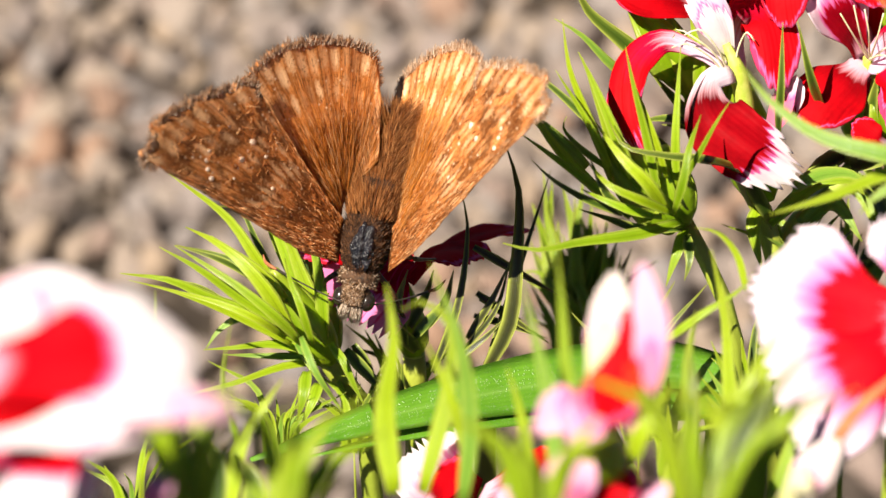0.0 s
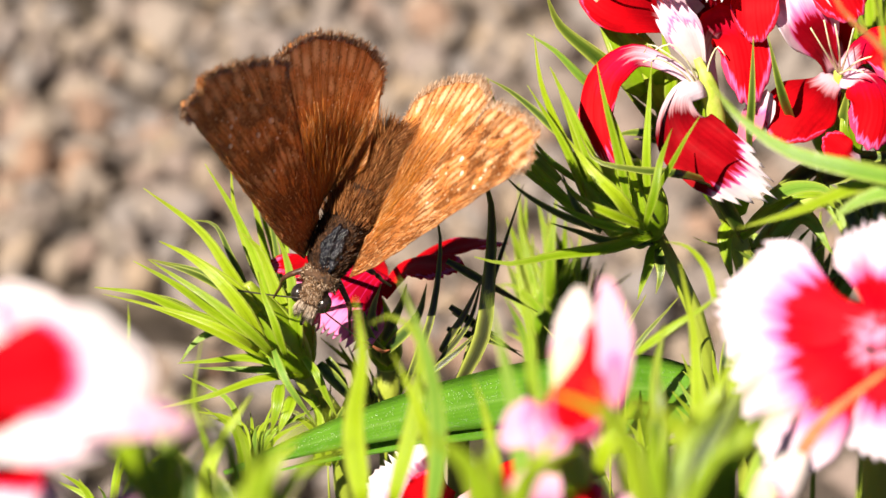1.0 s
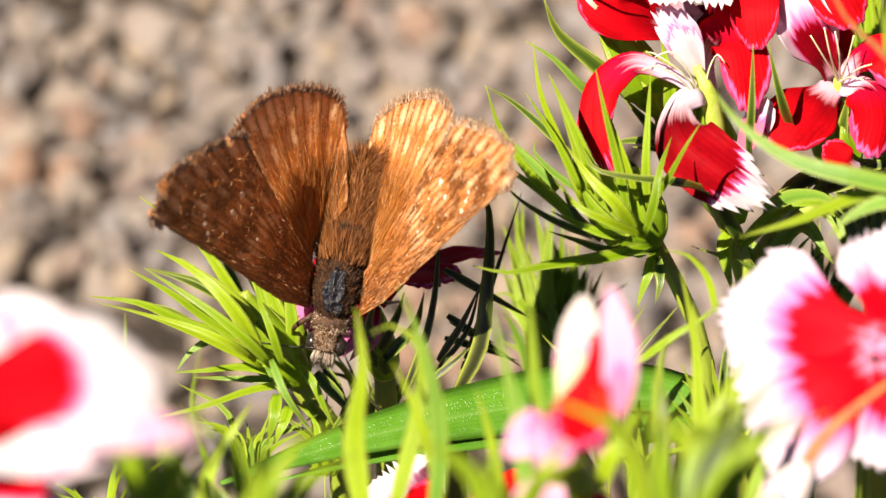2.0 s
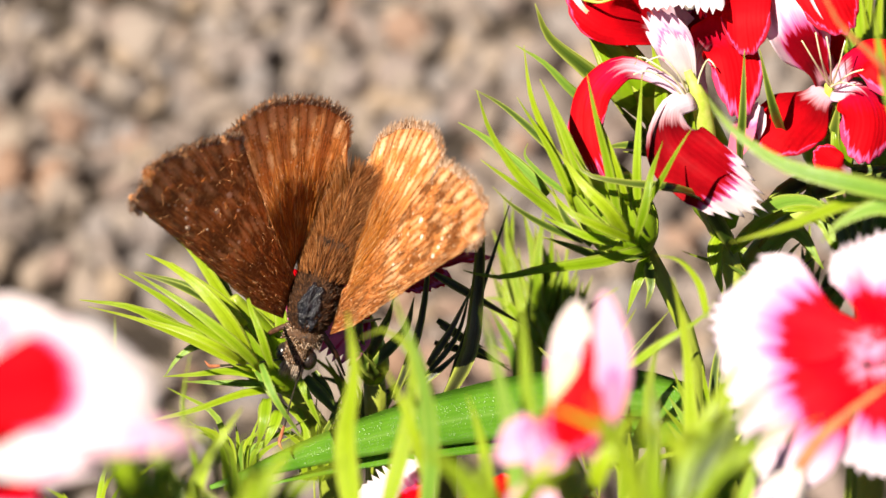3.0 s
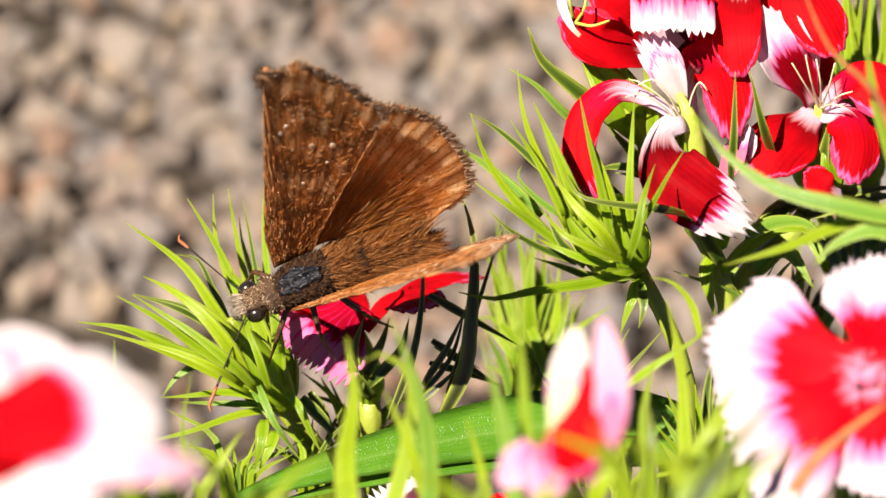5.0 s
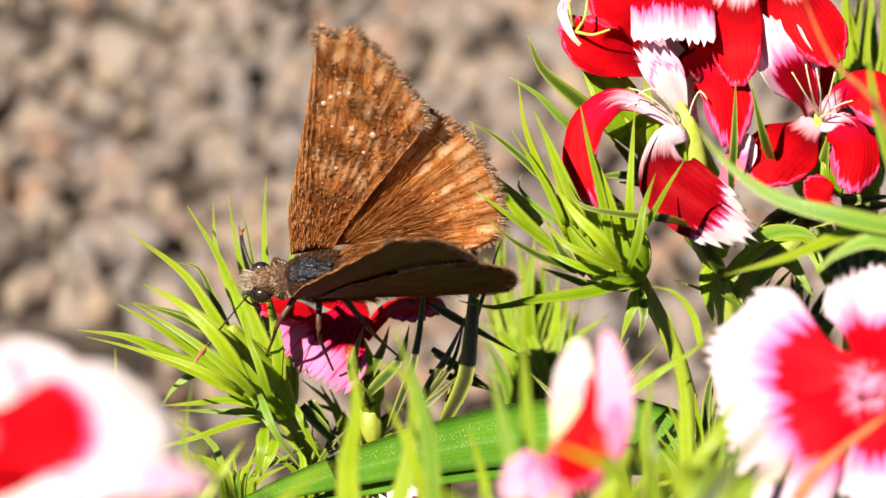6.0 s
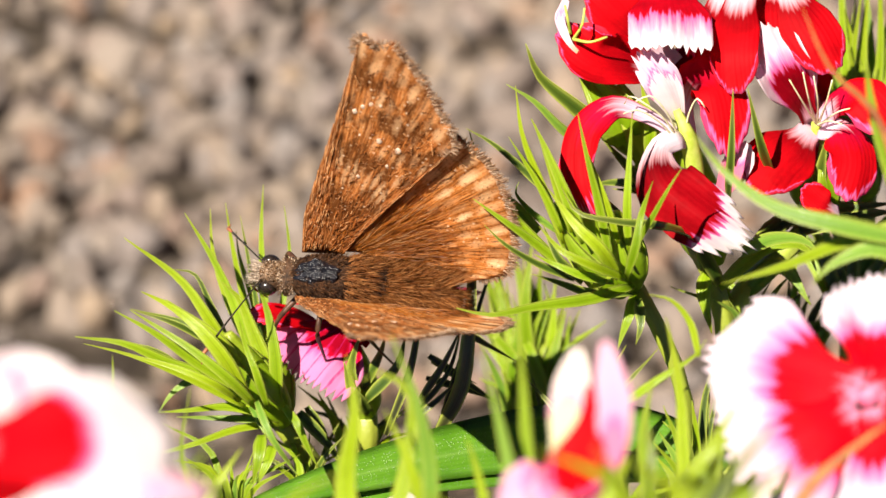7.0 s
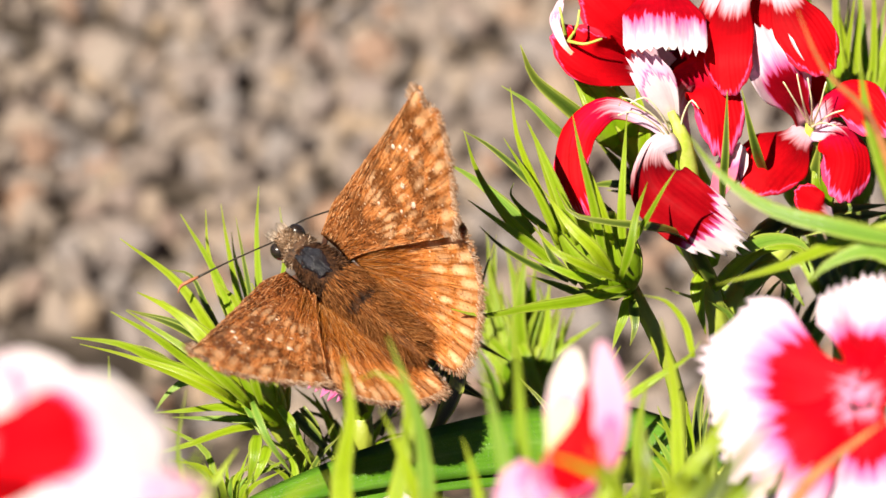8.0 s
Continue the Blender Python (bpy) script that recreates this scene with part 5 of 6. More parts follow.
    blade("leaf", p, [(0.02020, -0.06198, 0.16665), (0.02257, -0.06012, 0.16988), (0.02528, -0.05893, 0.17193), (0.02765, -0.05808, 0.17340)], 1.0, DRY)


def near_flower_left():
    p = thing("dianthus_flower", (-0.02283, -0.09958, 0.19753), "white-rimmed dianthus flower with a red heart", "flower", "dianthus flowers")
    p.location.z = 0.0
    root_stem(p, (-0.02427, -0.09633, 0.19315), 0.9, (-0.006, 0.003))
    calyx(p, (-0.02427, -0.09636, 0.19310), (-0.02362, -0.09803, 0.19621), 1.6)
    f = TOCAM * 0.8 + UPV * 0.6
    petal(p, [(-0.02283, -0.09972, 0.19729), (-0.01943, -0.10058, 0.19880), (-0.01621, -0.10047, 0.19899), (-0.01309, -0.09917, 0.19823)], 7.4, PETAL_BRIGHT, f, teeth=6, tooth=0.02, claw=0.5, full=0.6, round_end=0.20)
    petal(p, [(-0.02470, -0.09593, 0.19585), (-0.02322, -0.09383, 0.19649), (-0.02087, -0.09199, 0.19667), (-0.01816, -0.09097, 0.19643)], 4.2, PETAL_WHITE, f, "white petal", teeth=8, tooth=0.03, claw=0.5, full=0.5)
    petal(p, [(-0.02247, -0.10384, 0.19615), (-0.01918, -0.10438, 0.19721), (-0.01653, -0.10415, 0.19762), (-0.01390, -0.10299, 0.19762)], 2.9, PETAL_WHITE, f, "white petal", teeth=8, tooth=0.03, claw=0.3, full=0.5)
    petal(p, [(-0.01666, -0.10540, 0.19844), (-0.01479, -0.10547, 0.19893), (-0.01269, -0.10534, 0.19916), (-0.01085, -0.10474, 0.19858)], 1.8, PETAL_BLUSH, f, "pale pink petal tip", teeth=5, tooth=0.03, claw=0.6, full=0.5)
    petal(p, [(-0.02289, -0.09929, 0.19702), (-0.02196, -0.10081, 0.19639), (-0.02110, -0.10177, 0.19573), (-0.02029, -0.10231, 0.19480)], 6.0, PETAL_SCARLET, f, teeth=8, tooth=0.03, claw=0.4)
    petal(p, [(-0.02147, -0.09269, 0.19017), (-0.02130, -0.09430, 0.18939), (-0.02141, -0.09584, 0.18874), (-0.02168, -0.09745, 0.18798)], 6.4, PETAL_BRIGHT, f, teeth=8, tooth=0.03, claw=0.4)
    petal(p, [(-0.01680, -0.08855, 0.18127), (-0.01662, -0.08811, 0.18202), (-0.01639, -0.08771, 0.18270), (-0.01624, -0.08649, 0.18280)], 1.6, PETAL_PALE, f, teeth=5, tooth=0.03, claw=0.5)
    petal(p, [(-0.02377, -0.09873, 0.19699), (-0.02636, -0.09734, 0.19739), (-0.02869, -0.09622, 0.19734), (-0.03105, -0.09524, 0.19704)], 7.0, PETAL_BRIGHT, f, teeth=8, tooth=0.03, claw=0.4)


def near_flower_middle():
    p = thing("dianthus_flower", (0.00724, -0.07166, 0.17587), "half-open pink and red dianthus flower", "flower", "dianthus flowers")
    p.location.z = 0.0
    root_stem(p, (0.00701, -0.07029, 0.17225), 0.9, (0.002, 0.003))
    calyx(p, (0.00701, -0.07037, 0.17211), (0.00695, -0.07067, 0.17560), 1.7)
    petal(p, [(0.00866, -0.07071, 0.18333), (0.00831, -0.07284, 0.18208), (0.00755, -0.07426, 0.18027), (0.00652, -0.07443, 0.17802)], 3.3, PETAL_SCARLET, TOCAM + RIGHT * -0.1, "red inner face of a folded petal", teeth=4, tooth=0.02, claw=0.34, full=0.75, cup=-0.1, round_end=0.25)
    petal(p, [(0.00821, -0.07436, 0.17790), (0.00948, -0.07381, 0.18079), (0.00962, -0.07266, 0.18353), (0.00917, -0.07071, 0.18630)], 2.0, PETAL_PALE, TOCAM + RIGHT * -0.3, "pale pink outer petal", teeth=4, tooth=0.02, claw=0.5, full=0.5, round_end=0.3)
    petal(p, [(0.00667, -0.07076, 0.17775), (0.00699, -0.06938, 0.17931), (0.00748, -0.06792, 0.18120), (0.00790, -0.06624, 0.18308)], 2.2, PETAL_CREAM, TOCAM + RIGHT * -0.3, "cream-white folded petal", teeth=4, tooth=0.02, claw=0.5, full=0.45, round_end=0.3)
    petal(p, [(0.00687, -0.07197, 0.17836), (0.00558, -0.07300, 0.17857), (0.00447, -0.07315, 0.17830), (0.00332, -0.07206, 0.17720)], 2.7, PETAL_PALE, TOCAM + UPV * 0.4, teeth=5, tooth=0.02, claw=0.4, full=0.4)
    petal(p, [(0.00689, -0.07342, 0.17884), (0.00633, -0.07462, 0.17876), (0.00570, -0.07493, 0.17822), (0.00509, -0.07446, 0.17704)], 2.6, PETAL_PALE, TOCAM + UPV * 0.4, teeth=5, tooth=0.02, claw=0.45, full=0.4)


def near_flower_low():
    p = thing("dianthus_flower", (-0.00081, -0.00679, 0.12824), "red dianthus flower with a white toothed rim", "flower", "dianthus flowers")
    p.location.z = 0.0
    root_stem(p, (0.00005, -0.00705, 0.12579), 0.9, (0.0, 0.003))
    calyx(p, (0.00005, -0.00694, 0.12598), (-0.00028, -0.00834, 0.12955), 1.7)
    petal(p, [(-0.00036, -0.00939, 0.12973), (-0.00226, -0.01156, 0.13299), (-0.00364, -0.01217, 0.13492), (-0.00468, -0.01034, 0.13508)], 7.2, PETAL_BAND, TOCAM + UPV * 0.3, teeth=13, tooth=0.16, claw=0.4, full=0.5, round_end=0.22)
    petal(p, [(-0.00014, -0.01105, 0.13086), (0.00177, -0.01431, 0.13422), (0.00384, -0.01708, 0.13642), (0.00610, -0.01895, 0.13718)], 5.6, PETAL_RED, TOCAM + UPV * 0.5, teeth=9, claw=0.4, full=0.5)
    petal(p, [(0.00008, -0.01293, 0.13161), (0.00341, -0.01946, 0.13629), (0.00696, -0.02631, 0.14043), (0.00959, -0.03158, 0.14330)], 5.5, PETAL_PALE, TOCAM + UPV * 0.4, teeth=9, claw=0.4, full=0.5)
    petal(p, [(-0.00426, -0.02252, 0.13731), (-0.00300, -0.02429, 0.14020), (-0.00197, -0.02534, 0.14234), (-0.00109, -0.02561, 0.14384)], 2.2, PETAL_RED, TOCAM + UPV * 0.4, teeth=7, claw=0.4, full=0.5)


def near_flower_below():
    p = thing("dianthus_flower", (0.00539, -0.07179, 0.16968), "pink and red dianthus flower low in the bed", "flower", "dianthus flowers")
    p.location.z = 0.0
    root_stem(p, (0.00541, -0.07145, 0.16828), 0.8, (0.002, 0.003))
    calyx(p, (0.00541, -0.07153, 0.16814), (0.00540, -0.07089, 0.17023), 1.5)
    f = TOCAM + UPV * 0.4
    petal(p, [(0.00545, -0.07204, 0.17024), (0.00542, -0.07264, 0.17218), (0.00535, -0.07239, 0.17361), (0.00511, -0.07095, 0.17410)], 2.9, PETAL_PALE, f, teeth=5, tooth=0.02, claw=0.35, full=0.5)
    petal(p, [(0.00589, -0.07129, 0.16953), (0.00705, -0.07154, 0.17106), (0.00812, -0.07143, 0.17221), (0.00916, -0.07055, 0.17270)], 2.4, PETAL_SCARLET, f, "red petal", teeth=5, tooth=0.02, claw=0.35, full=0.5)
    petal(p, [(0.00606, -0.07087, 0.16925), (0.00796, -0.07135, 0.17035), (0.00954, -0.07148, 0.17109), (0.01098, -0.07101, 0.17186)], 1.9, PETAL_PALE, f, teeth=5, tooth=0.02, claw=0.35, full=0.5)
    petal(p, [(0.00493, -0.07089, 0.16926), (0.00386, -0.07116, 0.17080), (0.00308, -0.07097, 0.17213), (0.00251, -0.06997, 0.17288)], 1.7, PETAL_SCARLET, f, "red petal", teeth=5, tooth=0.02, claw=0.35, full=0.5)
    petal(p, [(0.00483, -0.07146, 0.16927), (0.00347, -0.07187, 0.17059), (0.00225, -0.07201, 0.17137), (0.00110, -0.07126, 0.17171)], 1.7, PETAL_PALE, f, teeth=5, tooth=0.02, claw=0.35, full=0.5)
    petal(p, [(0.00608, -0.06980, 0.16911), (0.00655, -0.06956, 0.17050), (0.00687, -0.06898, 0.17147), (0.00711, -0.06807, 0.17203)], 1.5, PETAL_CREAM, f, "cream petal", teeth=5, tooth=0.02, claw=0.35, full=0.5)


def cream_bud():
    p = thing("dianthus_flower", (0.01720, -0.06809, 0.16776), "opening cream-white dianthus bud with a yellow-green base", "flower", "dianthus flowers")
    p.location.z = 0.0
    root_stem(p, (0.01707, -0.06842, 0.16720), 0.8, (0.002, 0.003))
    calyx(p, (0.01707, -0.06850, 0.16706), (0.01798, -0.06800, 0.16888), 1.1)
    petal(p, [(0.01759, -0.06863, 0.16879), (0.01839, -0.06928, 0.17063), (0.01938, -0.06910, 0.17190), (0.02077, -0.06792, 0.17290)], 2.3, PETAL_CREAM, TOCAM + RIGHT * -0.3, "cream-white rolled petal", teeth=4, tooth=0.02, claw=0.5, full=0.5, cup=-0.3, round_end=0.3)
    petal(p, [(0.01796, -0.06738, 0.16795), (0.01896, -0.06771, 0.16935), (0.02006, -0.06759, 0.17051), (0.02114, -0.06657, 0.17124)], 1.9, PETAL_CREAM, TOCAM + RIGHT * 0.5, "cream-white rolled petal", teeth=4, tooth=0.02, claw=0.5, full=0.5, cup=-0.3, round_end=0.3)



near_flower_right()
near_flower_left()
near_flower_middle()
near_flower_low()
near_flower_below()
cream_bud()


# ---- loose blades in front ----
def front_shoot(place, label, blades):
    p = thing("dianthus_shoot", place, label, "plant", "dianthus shoots")
    top = Vector(place)
    p.location.z = 0.0
    root_stem(p, top, 0.45, (0.002, 0.004), tip=0.15)
    for pts, w, m in blades:
        blade("leaf", p, pts, w * 0.68, m)


front_shoot((-0.00226, -0.05455, 0.15952), "narrow bluish green leaves rising before the butterfly", (
    ([(-0.00085, -0.05455, 0.15952), (-0.00032, -0.05309, 0.16404), (-0.00102, -0.05130, 0.16914), (-0.00287, -0.04885, 0.17339)], 2.0, LEAF_BLUE),
    ([(-0.00513, -0.05254, 0.15900), (-0.00566, -0.05005, 0.16332), (-0.00511, -0.04876, 0.16755), (-0.00564, -0.04690, 0.17077)], 2.6, LEAF_YELLOW),
    ([(-0.00337, -0.05088, 0.15787), (-0.00176, -0.04765, 0.16347), (-0.00176, -0.04550, 0.16719), (-0.00373, -0.04487, 0.16828), (-0.00481, -0.04514, 0.16782)], 2.0, LEAF_YELLOW),
    ([(-0.00050, -0.05147, 0.16085), (-0.00156, -0.05053, 0.16448), (-0.00245, -0.04947, 0.16632), (-0.00333, -0.04858, 0.16785)], 1.4, LEAF_YELLOW)))
front_shoot((0.00396, -0.06117, 0.16405), "pale green blades before the broad leaf", (
    ([(0.00601, -0.06117, 0.16405), (0.00550, -0.05810, 0.16937), (0.00516, -0.05553, 0.17381), (0.00482, -0.05365, 0.17707)], 1.8, LEAF),
    ([(0.00495, -0.06283, 0.16518), (0.00444, -0.06012, 0.16988), (0.00359, -0.05808, 0.17340), (0.00264, -0.05622, 0.17663)], 1.7, LEAF_BLUE),
    ([(0.00339, -0.05455, 0.15952), (0.00304, -0.05261, 0.16288), (0.00251, -0.05137, 0.16502), (0.00180, -0.05031, 0.16686)], 1.5, LEAF_YELLOW),
    ([(0.00195, -0.05821, 0.16118), (0.00229, -0.05647, 0.16419), (0.00334, -0.05526, 0.16630)], 1.8, LEAF)))
front_shoot((0.01552, -0.04334, 0.15094), "crowded yellow-green leaves and stalks", (
    ([(0.01759, -0.03800, 0.14819), (0.01683, -0.03456, 0.15414), (0.01645, -0.03170, 0.15909), (0.01549, -0.02941, 0.16306)], 2.0, LEAF_YELLOW),
    ([(0.01552, -0.04296, 0.15159), (0.01776, -0.04054, 0.15579), (0.01888, -0.03849, 0.15934), (0.01962, -0.03625, 0.16322)], 2.2, LEAF_YELLOW),
    ([(0.01318, -0.04462, 0.15272), (0.01392, -0.04221, 0.15689), (0.01355, -0.04018, 0.16041), (0.01411, -0.03832, 0.16362)], 2.2, LEAF),
    ([(0.01225, -0.04811, 0.15467), (0.01261, -0.04647, 0.15751), (0.01334, -0.04520, 0.15972)], 2.4, LEAF_YELLOW),
    ([(0.01749, -0.04627, 0.15385), (0.01675, -0.04480, 0.15640), (0.01565, -0.04370, 0.15831)], 2.6, LEAF_YELLOW),
    ([(0.01480, -0.04793, 0.15498), (0.01535, -0.04647, 0.15751), (0.01608, -0.04483, 0.16035), (0.01735, -0.04392, 0.16193)], 2.2, LEAF),
    ([(0.01925, -0.04334, 0.15094), (0.02037, -0.04110, 0.15482), (0.02186, -0.03961, 0.15740)], 2.0, LEAF),
    ([(0.01281, -0.02568, 0.15353), (0.01551, -0.02555, 0.15575), (0.01786, -0.02476, 0.15711), (0.01872, -0.02418, 0.15813)], 1.1, LEAF),
    ([(0.01858, -0.02049, 0.15451), (0.01798, -0.01929, 0.15658), (0.01659, -0.01850, 0.15796), (0.01499, -0.01830, 0.15831)], 0.9, LEAF_YELLOW)))
# the shade between the stalks is put into the dark leaf colour
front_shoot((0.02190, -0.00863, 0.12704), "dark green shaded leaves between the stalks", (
    ([(0.02057, -0.00279, 0.12516), (0.02013, 0.00162, 0.13281), (0.01903, 0.00405, 0.13701)], 1.8, LEAF_DARK_SHADE),
    ([(0.02159, -0.00114, 0.12403), (0.02137, 0.00331, 0.13173), (0.02181, 0.00642, 0.13711)], 1.4, LEAF_DARK_SHADE),
    ([(0.02263, -0.00533, 0.12477), (0.02351, -0.00094, 0.13236), (0.02219, 0.00125, 0.13616)], 2.2, LEAF_DARK_SHADE),
    ([(0.01430, -0.00445, 0.12629), (0.01474, -0.00160, 0.13123), (0.01561, -0.00007, 0.13388)], 2.4, LEAF_DARK_SHADE),
    ([(0.01737, -0.00445, 0.12629), (0.01781, -0.00182, 0.13085), (0.01605, 0.00081, 0.13540)], 2.4, LEAF_DARK_SHADE),
    ([(0.01218, -0.00279, 0.12516), (0.00953, 0.00030, 0.13051), (0.00998, 0.00294, 0.13510)], 3.0, LEAF_DARK_SHADE),
    ([(0.00782, -0.00114, 0.12403), (0.00915, 0.00286, 0.13096), (0.00784, 0.00682, 0.13582)], 2.6, LEAF_DARK_SHADE),
    ([(0.02364, -0.00842, 0.12742), (0.02450, -0.00431, 0.13454), (0.02667, -0.00257, 0.13754)], 2.0, LEAF_DARK_SHADE)))
front_shoot((-0.01580, -0.03838, 0.14753), "blurred yellow-green leaves at the border of the bed", (
    ([(-0.01619, -0.04315, 0.15126), (-0.01545, -0.04110, 0.15482), (-0.01358, -0.03942, 0.15772), (-0.01283, -0.03886, 0.15869)], 2.0, LEAF_YELLOW),
    ([(-0.01668, -0.04646, 0.15353), (-0.01668, -0.04480, 0.15640), (-0.01778, -0.04389, 0.15799)], 2.4, LEAF_DARK_SHADE),
    ([(-0.01504, -0.03819, 0.14786), (-0.01618, -0.03571, 0.15215), (-0.01713, -0.03399, 0.15513), (-0.01656, -0.03180, 0.15893)], 0.8, LEAF),
    ([(-0.01847, -0.03819, 0.14786), (-0.02000, -0.03647, 0.15083), (-0.02229, -0.03552, 0.15248)], 1.6, LEAF_YELLOW),
    ([(-0.01410, -0.03507, 0.14525), (-0.01371, -0.03275, 0.14927), (-0.01487, -0.03101, 0.15229)], 1.0, LEAF),
    ([(-0.01880, -0.04334, 0.15094), (-0.01843, -0.04184, 0.15352), (-0.01992, -0.04110, 0.15482)], 2.0, LEAF),
    ([(-0.01256, -0.04168, 0.14980), (-0.01180, -0.03980, 0.15306), (-0.00992, -0.03886, 0.15468)], 2.0, LEAF_YELLOW),
    ([(-0.02309, -0.01825, 0.14840), (-0.02305, -0.01703, 0.15051), (-0.02313, -0.01618, 0.15198)], 0.5, LEAF_YELLOW),
    ([(-0.01400, -0.04829, 0.15435), (-0.01436, -0.04702, 0.15656), (-0.01509, -0.04647, 0.15751)], 3.0, LEAF_DARK_SHADE)))
front_shoot((0.03194, -0.03252, 0.16968), "arching pale green blade before the red flowers", (
    ([(0.03194, -0.03214, 0.17032), (0.02671, -0.03158, 0.17129), (0.02232, -0.03006, 0.17194), (0.01902, -0.02796, 0.17357), (0.01721, -0.02586, 0.17521)], 2.2, LEAF_BLUE),
    ([(0.03194, -0.03140, 0.17162), (0.02692, -0.03041, 0.16933), (0.02333, -0.02943, 0.16703), (0.01931, -0.02827, 0.16504)], 1.9, LEAF_YELLOW),
    ([(0.03194, -0.03289, 0.16903), (0.02895, -0.03233, 0.17000), (0.02597, -0.03289, 0.16903), (0.02485, -0.03345, 0.16806)], 2.4, LEAF_BLUE),
    ([(0.03071, -0.03470, 0.17390), (0.02851, -0.03140, 0.17962), (0.02557, -0.02993, 0.18217), (0.02373, -0.02790, 0.18567)], 0.9, DRY),
    ([(0.03194, -0.03214, 0.17032), (0.03044, -0.03028, 0.17356), (0.02895, -0.02804, 0.17743), (0.02820, -0.02580, 0.18131)], 2.0, LEAF)))


front_shoot((0.01558, -0.05989, 0.16627), "blurred lime-green blades before the white flower", (
    ([(0.01405, -0.05989, 0.16627), (0.01552, -0.05911, 0.16963), (0.01671, -0.05800, 0.17154), (0.01804, -0.05605, 0.17293)], 2.2, LEAF_YELLOW),
    ([(0.01455, -0.06239, 0.16794), (0.01532, -0.06230, 0.17010), (0.01606, -0.06146, 0.17155), (0.01708, -0.06003, 0.17203)], 2.6, LEAF),
    ([(0.01736, -0.05906, 0.16571), (0.01804, -0.05916, 0.16754), (0.01866, -0.05854, 0.16861), (0.01929, -0.05719, 0.16895)], 2.2, LEAF_YELLOW),
    ([(0.01612, -0.05739, 0.16460), (0.01716, -0.05728, 0.16680), (0.01785, -0.05642, 0.16829), (0.01813, -0.05488, 0.16894)], 1.7, LEAF_GREEN),
    ([(0.01282, -0.05489, 0.16292), (0.01305, -0.05459, 0.16545), (0.01319, -0.05337, 0.16756), (0.01282, -0.05130, 0.16914)], 1.7, LEAF_DARK_SHADE),
    ([(0.00935, -0.06156, 0.16738), (0.00982, -0.06163, 0.16925), (0.01066, -0.06096, 0.17042), (0.01145, -0.05927, 0.17134)], 2.2, LEAF_YELLOW)))


def leaf_tuft(place, label, count, spread, height, width, seed, tones):
    """A tuft of narrow leaves that fan out of one foot."""
    r = random.Random(seed)
    p = thing("dianthus_shoot", place, label, "plant", "dianthus shoots")
    foot = Vector(place)
    p.location.z = 0.0
    root_stem(p, foot, 0.4, (0.002, 0.003), tip=0.15)
    for k in range(count):
        a = (k + 0.5) / count * 2 - 1 + r.uniform(-0.25, 0.25)
        top = foot + RIGHT * spread * a * MM + UPV * height * r.uniform(0.45, 1.0) * MM + TOCAM * r.uniform(-4, 4) * MM
        mid = foot.lerp(top, 0.55) + UPV * r.uniform(0.0, 1.5) * MM - RIGHT * a * r.uniform(0, 1.5) * MM
        blade("leaf", p, [foot + RIGHT * a * 0.8 * MM, mid, top], width * r.uniform(0.6, 1.2), tones[k % len(tones)])


YG = (LEAF, LEAF_YELLOW, LEAF, LEAF_BLUE, LEAF_YELLOW)
leaf_tuft((-0.00992, -0.08232, 0.17742), "yellow-green leaf tuft low in the bed", 8, 6, 8, 1.2, 31, YG)
leaf_tuft((0.00348, -0.08546, 0.17958), "yellow-green leaf tuft low in the bed", 7, 6, 7, 1.2, 33, YG)
leaf_tuft((0.01188, -0.08579, 0.17981), "yellow-green leaf tuft low in the bed", 8, 8, 10, 1.3, 34, (LEAF_YELLOW, LEAF, LEAF_DARK_SHADE, LEAF))
leaf_tuft((0.01480, -0.08075, 0.17670), "yellow-green leaf tuft low in the bed", 8, 5, 8, 1.2, 35, (LEAF_YELLOW, LEAF, LEAF_GREEN))
leaf_tuft((-0.01482, -0.08232, 0.17742), "yellow-green leaf tuft low in the bed", 8, 7, 8, 1.2, 36, YG)
leaf_tuft((0.01364, -0.02291, 0.14031), "bright green leaf tuft among the stalks", 12, 4, 7, 1.2, 37, YG)
leaf_tuft((0.01842, -0.01814, 0.13859), "bright green leaf tuft among the stalks", 12, 3, 9, 1.1, 38, YG)
leaf_tuft((0.02880, 0.01108, 0.13320), "deep green leaf tuft behind the flowers", 16, 8, 10, 1.4, 40, (LEAF, LEAF_DARK_SHADE, LEAF_BLUE))
leaf_tuft((0.03375, 0.01724, 0.13586), "deep green leaf tuft behind the flowers", 16, 8, 10, 1.4, 41, (LEAF, LEAF_DARK_SHADE, LEAF_BLUE))
leaf_tuft((-0.02580, -0.01215, 0.12895), "yellow-green leaf tuft low in the bed", 10, 5, 9, 1.0, 42, YG)

leaf_tuft((0.01171, -0.01062, 0.13560), "bright narrow leaves among the stalks", 7, 5, 13, 1.0, 51, (LEAF_DARK_SHADE, LEAF, LEAF_DARK_SHADE))
leaf_tuft((0.01991, -0.00895, 0.13450), "bright narrow leaves among the stalks", 7, 4.5, 13, 1.0, 52, (LEAF, LEAF_DARK_SHADE, LEAF_DARK_SHADE))
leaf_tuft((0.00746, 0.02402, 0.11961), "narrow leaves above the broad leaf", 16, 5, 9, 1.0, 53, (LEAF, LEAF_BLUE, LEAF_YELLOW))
leaf_tuft((-0.00603, 0.00510, 0.12684), "shaded leaves below the open flower", 18, 5, 8, 1.0, 54, (LEAF_DARK_SHADE, LEAF_DARK_SHADE, LEAF))
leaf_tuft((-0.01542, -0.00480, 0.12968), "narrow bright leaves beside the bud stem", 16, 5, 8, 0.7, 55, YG)
